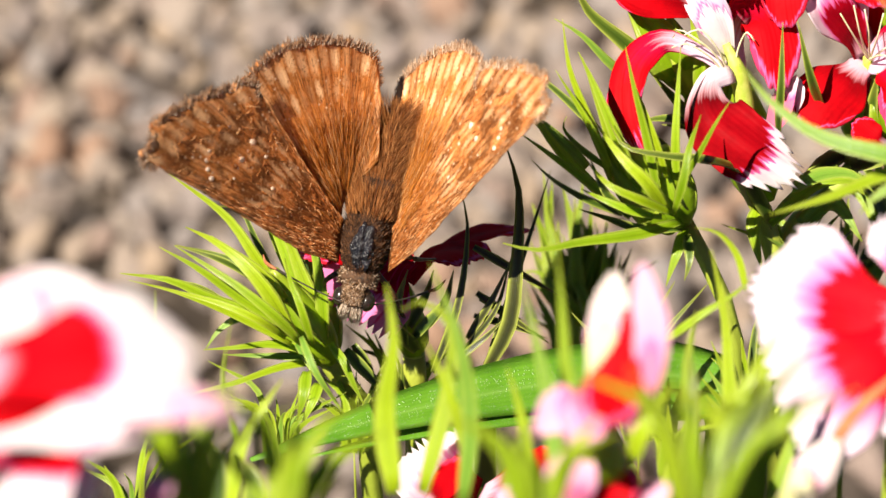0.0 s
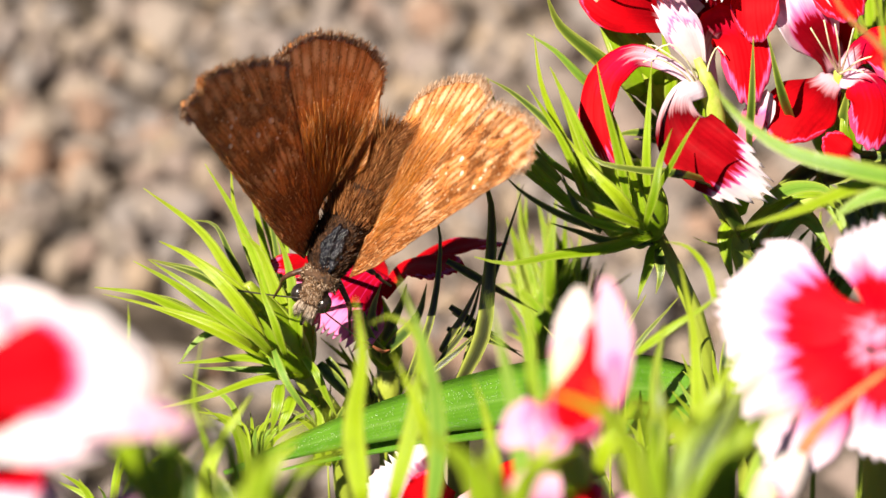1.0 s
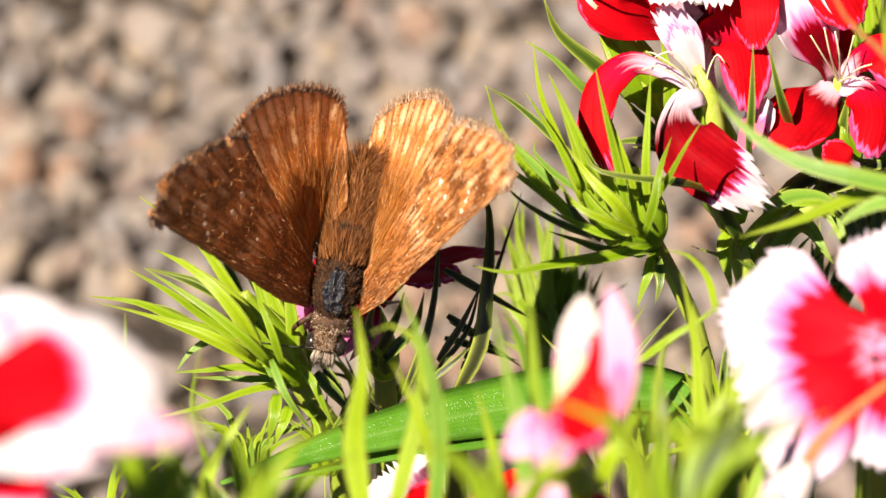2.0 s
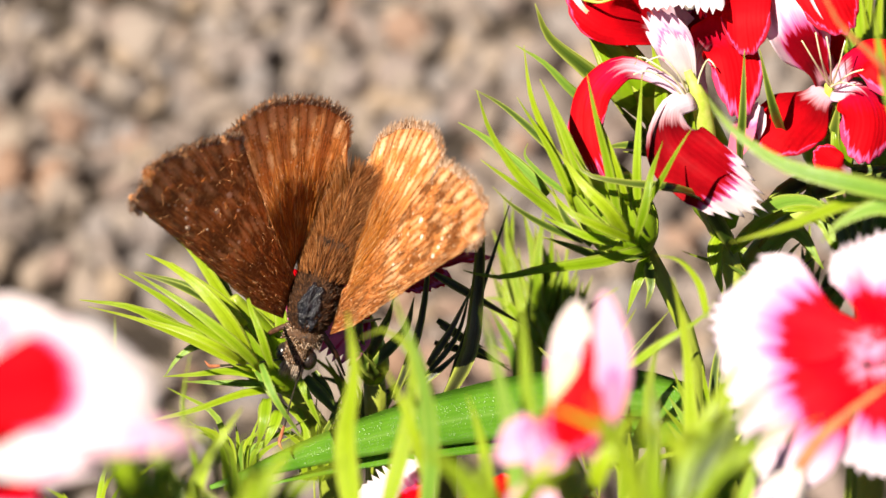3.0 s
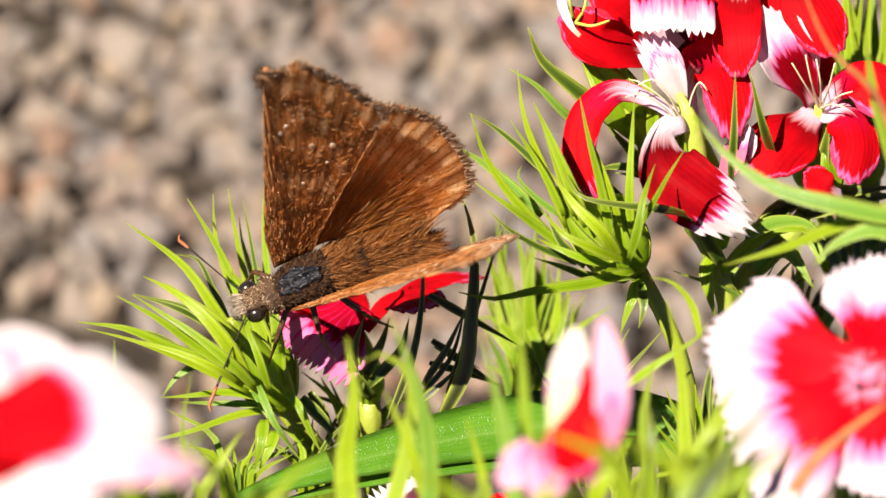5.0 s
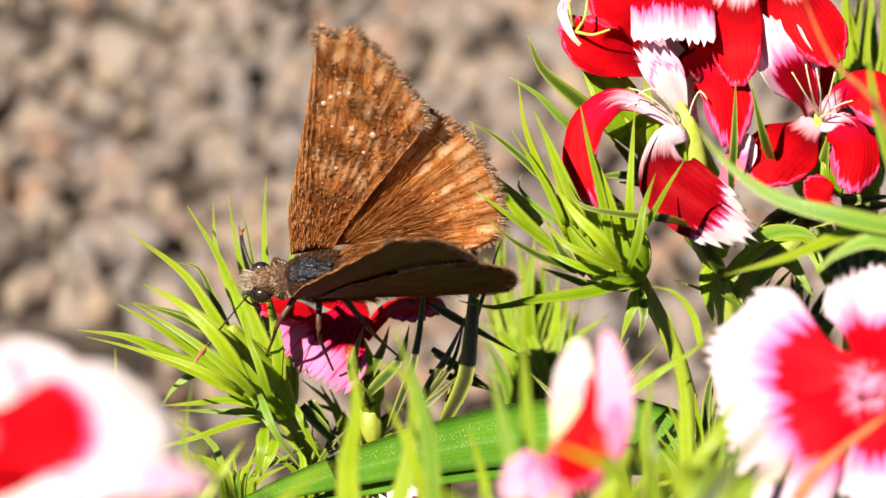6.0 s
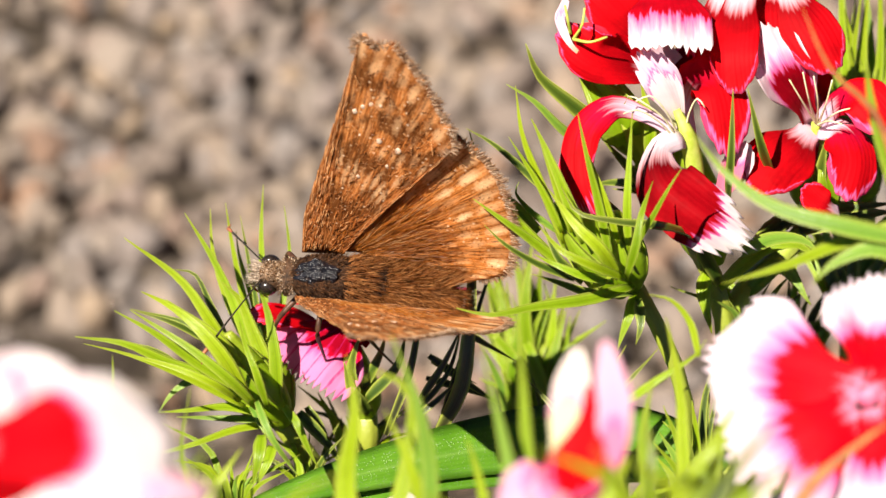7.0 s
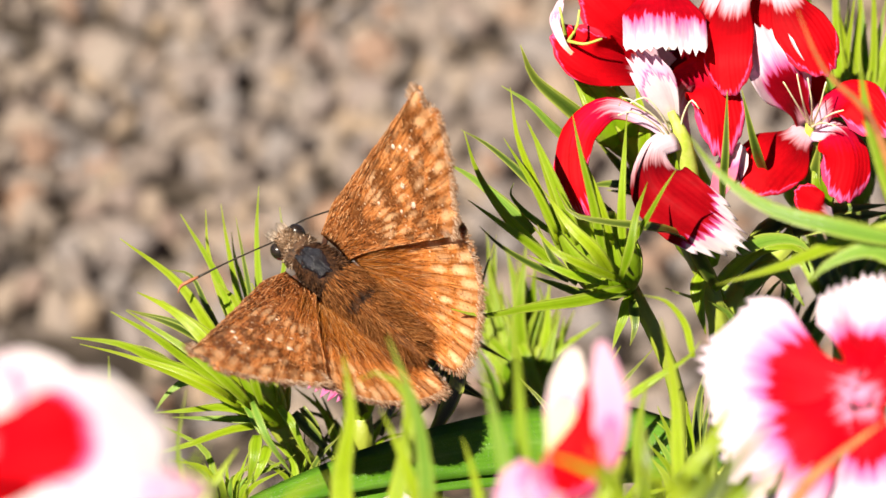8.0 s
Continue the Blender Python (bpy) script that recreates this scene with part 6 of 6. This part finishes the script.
leaf_tuft((-0.00982, -0.00270, 0.12933), "narrow bright leaves beside the bud stem", 14, 4, 8, 0.8, 56, (LEAF, LEAF_DARK_SHADE, LEAF_YELLOW))
leaf_tuft((0.02438, 0.00300, 0.13920), "green leaves below the upper flowers", 14, 5, 8, 1.0, 57, (LEAF, LEAF_DARK_SHADE, LEAF_BLUE))


# ---- butterfly ----
def wing_edge(points, count):
    return spline([Vector((x * MM, y * MM, 0)) for x, y in points], count)


def wing_mesh(root, rim, side, lift, rows=18, cols=120, bulge=0.5, ripple=0.05, thick=0.07, fold=0.0):
    """A wing as a fan from its root line to its rim; side is 1 for the right wing, -1 for the left one."""
    a, b = wing_edge(root, cols), wing_edge(rim, cols)
    bm = bmesh.new()
    uv = bm.loops.layers.uv.new()
    sheets = []
    for level in (0.5, -0.5):
        grid = []
        for i in range(rows):
            s = i / (rows - 1)
            row = []
            for j in range(cols):
                p = a[j].lerp(b[j], s)
                q = j / (cols - 1)
                z = lift + bulge * math.sin(s * math.pi * 0.9) * math.sin(q * math.pi) + fold * max(0.0, (q - 0.72) / 0.28) ** 2 * s + ripple * s * math.sin(j * 0.56) + level * thick
                jag = s ** 10 * (0.10 * abs(math.sin(j * 0.56)) - 0.06 + 0.07 * math.sin(j * 2.3) * math.sin(j * 0.37))
                row.append(bm.verts.new((side * p.x * (1 + jag * 0.15), p.y * (1 + jag * 0.15), z * MM)))
            grid.append(row)
        sheets.append(grid)
    def quad(vs, marks, slot=0):
        f = bm.faces.new(vs)
        f.material_index = slot
        for loop, (jj, ii) in zip(f.loops, marks):
            loop[uv].uv = (jj / (cols - 1), ii / (rows - 1))
    for slot, g in enumerate(sheets):
        for i in range(rows - 1):
            for j in range(cols - 1):
                quad((g[i][j], g[i][j + 1], g[i + 1][j + 1], g[i + 1][j]), ((j, i), (j + 1, i), (j + 1, i + 1), (j, i + 1)), slot)
    t, l = sheets
    for i in range(rows - 1):
        for j in (0, cols - 1):
            quad((t[i][j], t[i + 1][j], l[i + 1][j], l[i][j]), ((j, i), (j, i + 1), (j, i + 1), (j, i)))
    for j in range(cols - 1):
        for i in (0, rows - 1):
            quad((t[i][j], t[i][j + 1], l[i][j + 1], l[i][j]), ((j, i), (j + 1, i), (j + 1, i), (j, i)))
    bmesh.ops.recalc_face_normals(bm, faces=bm.faces)
    return bm


def wing_height(root, rim, x, y, lift, bulge):
    """The height of a wing's upper face over its plane at a place on it, in millimetres."""
    a, b = wing_edge(root, 120), wing_edge(rim, 120)
    at = Vector((x, y, 0)) * MM
    _, s, q = min(((a[j].lerp(b[j], i / 40) - at).length, i / 40, j / 119) for i in range(41) for j in range(0, 120, 2))
    return lift + bulge * math.sin(s * math.pi * 0.9) * math.sin(q * math.pi)


def hair_mesh(strands):
    """Thin tapering hairs: (foot, tip, width) each, in metres."""
    vs, fs = [], []
    for foot, tip, w in strands:
        d = (tip - foot)
        a = d.cross(Vector((0.3, 0.5, 0.8))).normalized() * w
        b = d.cross(a).normalized() * w
        k = len(vs)
        m = foot.lerp(tip, 0.5) + Vector((0, 0, d.length * 0.06))
        vs += [foot + a, foot - a * 0.5 + b * 0.8, foot - a * 0.5 - b * 0.8, m + a * 0.8, m - a * 0.4 + b * 0.6, m - a * 0.4 - b * 0.6, tip]
        fs += [(k, k + 1, k + 4, k + 3), (k + 1, k + 2, k + 5, k + 4), (k + 2, k, k + 3, k + 5), (k + 3, k + 4, k + 6), (k + 4, k + 5, k + 6), (k + 5, k + 3, k + 6)]
    me = bpy.data.meshes.new("hairs")
    me.from_pydata([v[:] for v in vs], [], fs)
    bm = bmesh.new()
    bm.from_mesh(me)
    bpy.data.meshes.remove(me)
    return bm


HINGE_X, HINGE_Z = 2.0, 0.8
FORE_ROOT = ((0.0, 2.7), (0.0, 1.6), (0.0, 0.4), (0.0, -0.6))
FORE_RIM = ((4.0, 2.1), (9.5, 0.2), (15.0, -1.7), (21.3, -3.8), (23.1, -4.5), (22.2, -5.3), (22.3, -6.6), (18.5, -8.6), (15.0, -9.7), (12.2, -10.2), (10.2, -8.6), (6.0, -4.8), (2.5, -1.8))
HIND_ROOT = ((0.2, 0.6), (0.1, -0.6), (0.0, -1.8), (-0.8, -3.4))
HIND_RIM = ((5.0, -1.4), (9.3, -4.6), (12.2, -7.4), (12.7, -9.3), (11.2, -11.4), (8.9, -12.9), (6.2, -13.6), (3.4, -13.9), (0.7, -13.7), (-1.5, -12.9), (-2.2, -9.4), (-1.5, -5.2))


def fringe_mesh(rim, side, lift, lo, hi, count, r):
    """Short flat scales that stand out from a wing's rim, in ragged tufts."""
    line = wing_edge(rim, 400)
    mid = Vector((0, -2 * MM, 0))
    bm = bmesh.new()
    for k in range(count):
        q = lo + (hi - lo) * (k + r.random()) / count
        i = min(398, int(q * 399))
        p = line[i] * r.uniform(0.965, 0.99)
        d = (p - mid).normalized()
        t = (line[i + 1] - line[i]).normalized()
        nrm = Vector((t.y, -t.x, 0))
        if nrm.dot(d) < 0:
            nrm = -nrm
        tuft = 0.65 + 0.40 * abs(math.sin(q * 85)) + 0.6 * noise.noise(Vector((q * 60, 3.1, lift)))
        ln = r.uniform(0.40, 0.75) * tuft * MM
        w = r.uniform(0.03, 0.055) * MM
        z = lift * MM + r.uniform(-0.06, 0.10) * MM
        tip = p + nrm * ln + t * r.uniform(-0.4, 0.4) * ln
        rise = r.uniform(-0.12, 0.16)
        vs = [bm.verts.new((side * v.x, v.y, z + h * MM)) for v, h in ((p - t * w, 0.0), (p + t * w, 0.0), (p, 0.03), (p, -0.03), (tip - t * w * 0.5, rise), (tip + t * w * 0.5, rise))]
        for f in ((0, 2, 4), (2, 1, 5), (2, 5, 4), (1, 3, 5), (3, 0, 4), (3, 4, 5)):
            bm.faces.new([vs[a] for a in f])
    return bm


def wing_hairs(root, rim, side, lift, bulge, fold, count, span, length, rise, width, r):
    """Hairs that lie along a wing's veins. span: how far out they grow; length and rise in millimetres."""
    a, b = wing_edge(root, 200), wing_edge(rim, 200)

    def on_wing(s, q):
        p = a[int(q * 199)].lerp(b[int(q * 199)], s)
        z = lift + bulge * math.sin(s * math.pi * 0.9) * math.sin(q * math.pi) + fold * max(0.0, (q - 0.72) / 0.28) ** 2 * s
        return Vector((side * p.x, p.y, z * MM)), (b[int(q * 199)] - a[int(q * 199)]).length / MM

    strands = []
    for _ in range(count):
        q = r.uniform(0.03, 0.99)
        s = span[0] + (span[1] - span[0]) * r.random() ** 1.2
        foot, reach = on_wing(s, q)
        ln = r.uniform(*length)
        tip, _ = on_wing(min(0.97, s + ln / reach), min(0.99, max(0.01, q + r.uniform(-0.03, 0.03))))
        tip = tip + Vector((0, 0, r.uniform(*rise) * MM))
        strands.append((foot + Vector((0, 0, 0.03 * MM)), tip, r.uniform(0.6, 1.25) * width * MM))
    return hair_mesh(strands)


def flat(ob):
    for p in ob.data.polygons:
        p.use_smooth = False


def build_butterfly():
    r = random.Random(21)
    b = thing("butterfly", (0, 0, 0.15), "brown skipper butterfly with mottled scaly wings, feeding on a flower", "butterfly")
    wings, feelers = [], []
    for side in (1, -1):
        f = part("forewing", wing_mesh(FORE_ROOT, FORE_RIM, side, 0.12, bulge=0.1), FORE, b, "mottled brown forewing with small white spots")
        flat(part("fringe", fringe_mesh(FORE_RIM, side, 0.14, 0.40, 0.75, 900, r), FRINGE, f, "pale scaly fringe"))
        for x, y, s in ((15.4, -3.1, 0.26), (15.9, -3.75, 0.22), (16.2, -4.4, 0.27), (16.0, -5.1, 0.18), (12.4, -4.6, 0.30), (11.4, -5.9, 0.34), (8.6, -2.6, 0.2), (14.2, -6.9, 0.2), (9.8, -4.9, 0.18), (13.0, -3.2, 0.14)):
            z = wing_height(FORE_ROOT, FORE_RIM, x, y, 0.12, 0.1)
            part("spot", ball_mesh((side * x * MM, y * MM, (z + 0.045) * MM), (s * MM, s * 0.75 * MM, 0.035 * MM), segments=8, rings=6, rough=0.3), SPOT, f)
        h = part("hindwing", wing_mesh(HIND_ROOT, HIND_RIM, side, -0.06, bulge=-0.1, ripple=0.06, fold=1.6), HIND, b, "warm brown hindwing with a pale striped rim")
        flat(part("fringe", fringe_mesh(HIND_RIM, side, -0.04, 0.18, 0.84, 1000, r), FRINGE, h, "pale scaly fringe"))
        part("wing_hair", wing_hairs(HIND_ROOT, HIND_RIM, side, -0.01, -0.1, 1.6, 1700, (0.02, 0.44), (1.4, 4.4), (0.03, 0.32), 0.022, r), FUR, h, "long tawny hairs")
        part("wing_hair", wing_hairs(FORE_ROOT, FORE_RIM, side, 0.17, 0.1, 0.0, 800, (0.02, 0.90), (0.35, 0.9), (0.02, 0.12), 0.030, r), FUR_SHORT, f, "short loose scales")
        for wing in (f, h):
            wing.data.materials.append(UNDER)
        wings.append((side, f, h))
    part("thorax", ball_mesh((0, -2.5 * MM, 0.2 * MM), (2.0 * MM, 2.3 * MM, 1.25 * MM), rough=0.1, segments=24, rings=14, bm=ball_mesh((0, 0.3 * MM, 0.1 * MM), (1.8 * MM, 3.3 * MM, 1.85 * MM), rough=0.08, segments=28, rings=18)), FUR_DARK, b, "dark scaly thorax")
    part("shell", ball_mesh((0, 0.9 * MM, 0.86 * MM), (1.16 * MM, 2.1 * MM, 1.32 * MM), segments=40, rings=28, rough=0.28), SHELL, b, "shiny bluish black bald patch on the thorax")
    back = [Vector(v) * MM for v in ((0, -2.2, 0.2), (0, -4.2, -0.3), (0, -6.8, -0.7), (0, -9.8, -1.1))]
    part("abdomen", tube_mesh(back, [1.25, 1.15, 1.2, 1.05, 1.1, 0.9, 0.95, 0.7, 0.4], sides=18, segments=34), ABDOMEN, b, "banded dark brown abdomen")
    part("collar", ball_mesh((0, 3.5 * MM, -0.15 * MM), (1.55 * MM, 0.85 * MM, 1.3 * MM), rough=0.16), FUR_PALE, b, "tawny collar of hair")
    head = part("head", ball_mesh((0, 4.8 * MM, -0.35 * MM), (1.32 * MM, 1.15 * MM, 1.1 * MM), rough=0.14), FUR_PALE, b, "greyish brown hairy head")
    for side in (1, -1):
        part("eye", ball_mesh((side * 1.02 * MM, 5.05 * MM, -0.30 * MM), (0.60 * MM, 0.76 * MM, 0.80 * MM)), EYE, head, "round black eye")
        strands = []
        for k in range(420):
            c = Vector((side * r.uniform(0.05, 0.75), r.uniform(5.3, 5.9), r.uniform(-0.9, 0.3))) * MM
            strands.append((c, c + Vector((side * r.uniform(-0.15, 0.30), r.uniform(0.3, 1.25), r.uniform(-0.7, 0.25))) * MM, r.uniform(0.02, 0.04) * MM))
        part("palp", hair_mesh(strands), PALP, head, "bristly pale palp")
        line = [Vector(v) * MM for v in ((0, 0, 0), (0.05, 2.2, 0.15), (0.12, 4.6, 0.1), (0.15, 6.6, -0.1))]
        foot = Vector((side * 0.70, 5.5, 0.50)) * MM
        step = line[-1] - line[-2]
        ant = part("antenna", tube_mesh(line, [0.07, 0.06, 0.07, 0.10], sides=7, segments=16), FEELER, head, "thin black antenna")
        ant.location = foot
        feelers.append((side, ant, foot))
        part("club", tube_mesh([line[-1], line[-1] + step * 0.4, line[-1] + step * 0.75 + Vector((0, 0, -0.2)) * MM, line[-1] + step * 0.95 + Vector((side * 0.35, 0, -0.35)) * MM], [0.09, 0.15, 0.14, 0.04], sides=8, segments=12), CLUB, ant, "hooked rust-orange club")
        for k, pts in enumerate((((0.9, 2.6, -1.4), (2.6, 4.0, -2.2), (2.9, 4.6, -4.4), (3.3, 5.4, -7.0)), ((1.1, 0.8, -1.6), (3.4, 1.0, -2.4), (3.9, 0.8, -5.0), (4.4, 0.4, -8.2)), ((1.0, -1.0, -1.6), (2.8, -2.4, -2.6), (3.2, -3.4, -5.4), (3.4, -4.6, -8.6)))):
            part("leg", tube_mesh([Vector((side * x, y, z)) * MM for x, y, z in pts], [0.26, 0.22, 0.15, 0.11, 0.09], sides=7, segments=16), LEG, b, "thin reddish brown leg")
    part("proboscis", tube_mesh([Vector(v) * MM for v in ((0, 5.5, -1.0), (0.1, 6.5, -2.0), (0.2, 6.6, -4.2), (0.3, 5.8, -6.2))], [0.12, 0.11, 0.10, 0.07], sides=7, segments=16), FEELER, head, "thin black proboscis")
    strands = []
    for k in range(3800):
        a, y = r.uniform(-2.0, 2.0), r.uniform(-3.0, 3.6)
        bald = (a / 0.70) ** 2 + ((y - 0.85) / 2.1) ** 2
        if bald < r.uniform(0.08, 1.35):
            continue
        e = math.sqrt(max(0.05, 1 - (y - 0.3) ** 2 / 11.6))
        n = Vector((math.sin(a), 0, math.cos(a)))
        foot = Vector((1.78 * e * n.x, y, 0.1 + 1.83 * e * n.z)) * MM
        strands.append((foot, foot + (n * r.uniform(0.04, 0.24) + Vector((r.uniform(-0.3, 0.3), -r.uniform(0.1, 0.6), 0))) * MM, r.uniform(0.03, 0.06) * MM))
    part("thorax_hair", hair_mesh(strands), FUR_BLACK, b, "short dark brown hair and scales")
    strands = []
    for k in range(1700):
        y = r.uniform(3.0, 5.5)
        a = r.uniform(-1.5, 1.5) if y < 4.05 else r.uniform(-0.62, 0.62)
        n = Vector((math.sin(a), 0, math.cos(a)))
        girth = 1.38 if y < 4.0 else 1.2 - 0.3 * max(0.0, y - 4.9)
        foot = Vector((girth * n.x, y, -0.25 + girth * 0.9 * n.z)) * MM
        strands.append((foot, foot + (n * r.uniform(0.03, 0.20) + Vector((r.uniform(-0.22, 0.22), r.uniform(-0.3, 0.3), 0))) * MM, r.uniform(0.025, 0.05) * MM))
    part("head_hair", hair_mesh(strands), FACE, head, "tan and brown bristles")
    strands = []
    for k in range(4200):
        a, y = r.uniform(-1.9, 1.9), r.uniform(-9.6, -1.0)
        rad = (1.85 if y > -3.2 else 1.12) * (1 - max(0, (-y - 5.0) / 5.4) ** 1.5)
        n = Vector((math.sin(a), 0, math.cos(a)))
        foot = Vector((rad * n.x, y, 0.1 + 0.17 * (y + 2.2) + rad * n.z)) * MM
        strands.append((foot, foot + (n * r.uniform(0.05, 0.3) + Vector((n.x * r.uniform(0.0, 0.6), -r.uniform(0.4, 1.5), 0))) * MM, r.uniform(0.012, 0.024) * MM))
    for k in range(1800):
        s, y = r.choice((-1, 1)), r.uniform(-8.8, -1.6)
        foot = Vector((s * r.uniform(0.6, 1.1) * min(1.0, (y + 10.5) / 3.0), y, r.uniform(0.2, 0.6) + 0.09 * (y + 2.2)))
        strands.append((foot * MM, (foot + Vector((s * r.uniform(0.5, 2.2), -r.uniform(0.9, 2.8), r.uniform(0.1, 1.2)))) * MM, r.uniform(0.012, 0.024) * MM))
    part("abdomen_hair", hair_mesh(strands), FUR_MID, b, "tawny brown hair")
    return b, wings, feelers


butterfly, wings, feelers = build_butterfly()


# ---- what moves ----
def body_pose(x, y, z, heading, pitch, roll):
    """The butterfly's pose in metres and degrees: heading of the head, its rise, and the lean."""
    h, p, q = radians(heading), radians(pitch), radians(roll)
    fwd = Vector((math.cos(h) * math.cos(p), math.sin(h) * math.cos(p), math.sin(p)))
    side = Vector((math.sin(h), -math.cos(h), 0))
    up = side.cross(fwd)
    sx, ux = side * math.cos(q) - up * math.sin(q), up * math.cos(q) + side * math.sin(q)
    return Matrix(((sx.x, fwd.x, ux.x, x), (sx.y, fwd.y, ux.y, y), (sx.z, fwd.z, ux.z, z), (0, 0, 0, 1)))


def wing_pose(side, rise, sweep):
    return pose(side * HINGE_X * MM, 0, HINGE_Z * MM) @ pose(0, 0, 0, 0, -side * rise, 0) @ pose(0, 0, 0, 0, 0, -side * sweep)


# seconds, place, heading, pitch, roll, then rise and sweep of the right and the left wings
FLIGHT = (
    (0, -0.00846, -0.00047, 0.14755, -112.5, -54.4, -13.6, 58.2, -9.1, 58.0, 16.1),
    (0.5, -0.00834, 0.00072, 0.14921, -118.8, -43.7, -19.0, 60.2, -10.8, 60.9, 6.5),
    (1, -0.00856, -0.00107, 0.14871, -124.9, -42.9, -26.9, 64.7, -10.6, 63.2, 7.2),
    (1.5, -0.00832, -0.00074, 0.14762, -112.3, -46.0, -17.5, 63.9, -9.3, 62.8, 6.8),
    (1.7, -0.00839, -0.00108, 0.14700, -109.2, -49.3, -13.8, 63.0, -9.8, 62.1, 8.8),
    (2.8, -0.00892, -0.00075, 0.14418, -112.8, -61.8, -18.7, 64.9, -6.6, 63.7, 10.2),
    (3, -0.00938, -0.00047, 0.14472, -123.4, -54.4, -23.9, 63.8, -5.9, 62.7, 8.0),
    (3.5, -0.01116, -0.00120, 0.14454, -133.1, -44.2, -31.6, 64.9, -8.0, 63.0, 9.7),
    (4, -0.01040, -0.00154, 0.14753, -152.9, -23.4, -39.9, 68.0, -9.9, 64.1, 11.0),
    (4.5, -0.00986, -0.00378, 0.14860, -158.2, -23.5, -43.1, 71.4, -10.2, 67.1, 16.1),
    (5.8, -0.00817, -0.00073, 0.14995, -179.9, -0.0, -38.6, 70.7, -6.4, 78.0, 5.0),
    (6, -0.00825, -0.00095, 0.14901, -180.1, -4.1, -37.4, 70.1, -6.9, 77.0, 5.0),
    (6.5, -0.00853, -0.00209, 0.14901, -182.8, -11.3, -40.7, 68.0, -3.1, 67.0, 2.0),
    (7, -0.00760, 0.00114, 0.14806, -188.1, 2.2, -39.3, 67.6, -5.3, 64.3, 1.6),
    (7.5, -0.00635, 0.00100, 0.14848, -200.3, 11.9, -38.8, 65.2, -4.0, 61.4, -1.3),
    (7.8, -0.00718, 0.00183, 0.14851, -211.7, 8.7, -39.1, 63.3, 2.4, 59.4, -0.6),
    (8, -0.00747, 0.00189, 0.14794, -224.6, 15.1, -36.4, 63.0, 3.5, 60.5, 5.5),
)


# seconds, then where the right and the left antenna point: to the right, upwards and towards the lens
FEEL = (
    (0, (-6, 2.6, -4), (5, 1, -4)),
    (1, (-6.2, 0.5, -4), (4, -3, -4)),
    (1.5, (-6, 1.0, -4), (4, -3, -3)),
    (3, (-6, -1, -5), (-1.0, -4.5, 5)),
    (3.5, (-6, 0, -4), (-1.2, -5.5, 4)),
    (4.5, (-6, 2.8, -2), (-0.9, -7.3, 3)),
    (5.8, (-1.2, 2.6, -7), (-4.6, -5.0, 4)),
    (6, (-1.5, 2.8, -6.5), (-3.8, -5.1, 4.5)),
    (7, (-3, 2.4, -6), (-4.0, -5.6, 4)),
    (7.5, (-2.2, 2.0, -6.5), (-6.0, -3.6, 4)),
    (8, (5, 2, -5), (-6.7, -3.3, 2)),
)


def feeler_rows(side, foot):
    bodies = {row[0]: body_pose(*row[1:7]).to_3x3() for row in FLIGHT}
    rows = []
    for t, *ways in FEEL:
        x, up, near = ways[0 if side == 1 else 1]
        way = bodies[t].inverted() @ (RIGHT * x + UPV * up + TOCAM * near)
        turn = Vector((0, 1, 0)).rotation_difference(way)
        rows.append((t, Matrix.Translation(foot) @ turn.to_matrix().to_4x4()))
    return rows


def motions():
    for side, ant, foot in feelers:
        walk(ant, feeler_rows(side, foot))
    walk(butterfly, [(t, body_pose(x, y, z, h, p, q)) for t, x, y, z, h, p, q, *_ in FLIGHT])
    for side, f, h in wings:
        k = 7 if side == 1 else 9
        for ob, droop in ((f, 0), (h, 3 if side == 1 else 0)):
            walk(ob, [(row[0], wing_pose(side, row[k] - droop, row[k + 1])) for row in FLIGHT])


motions()
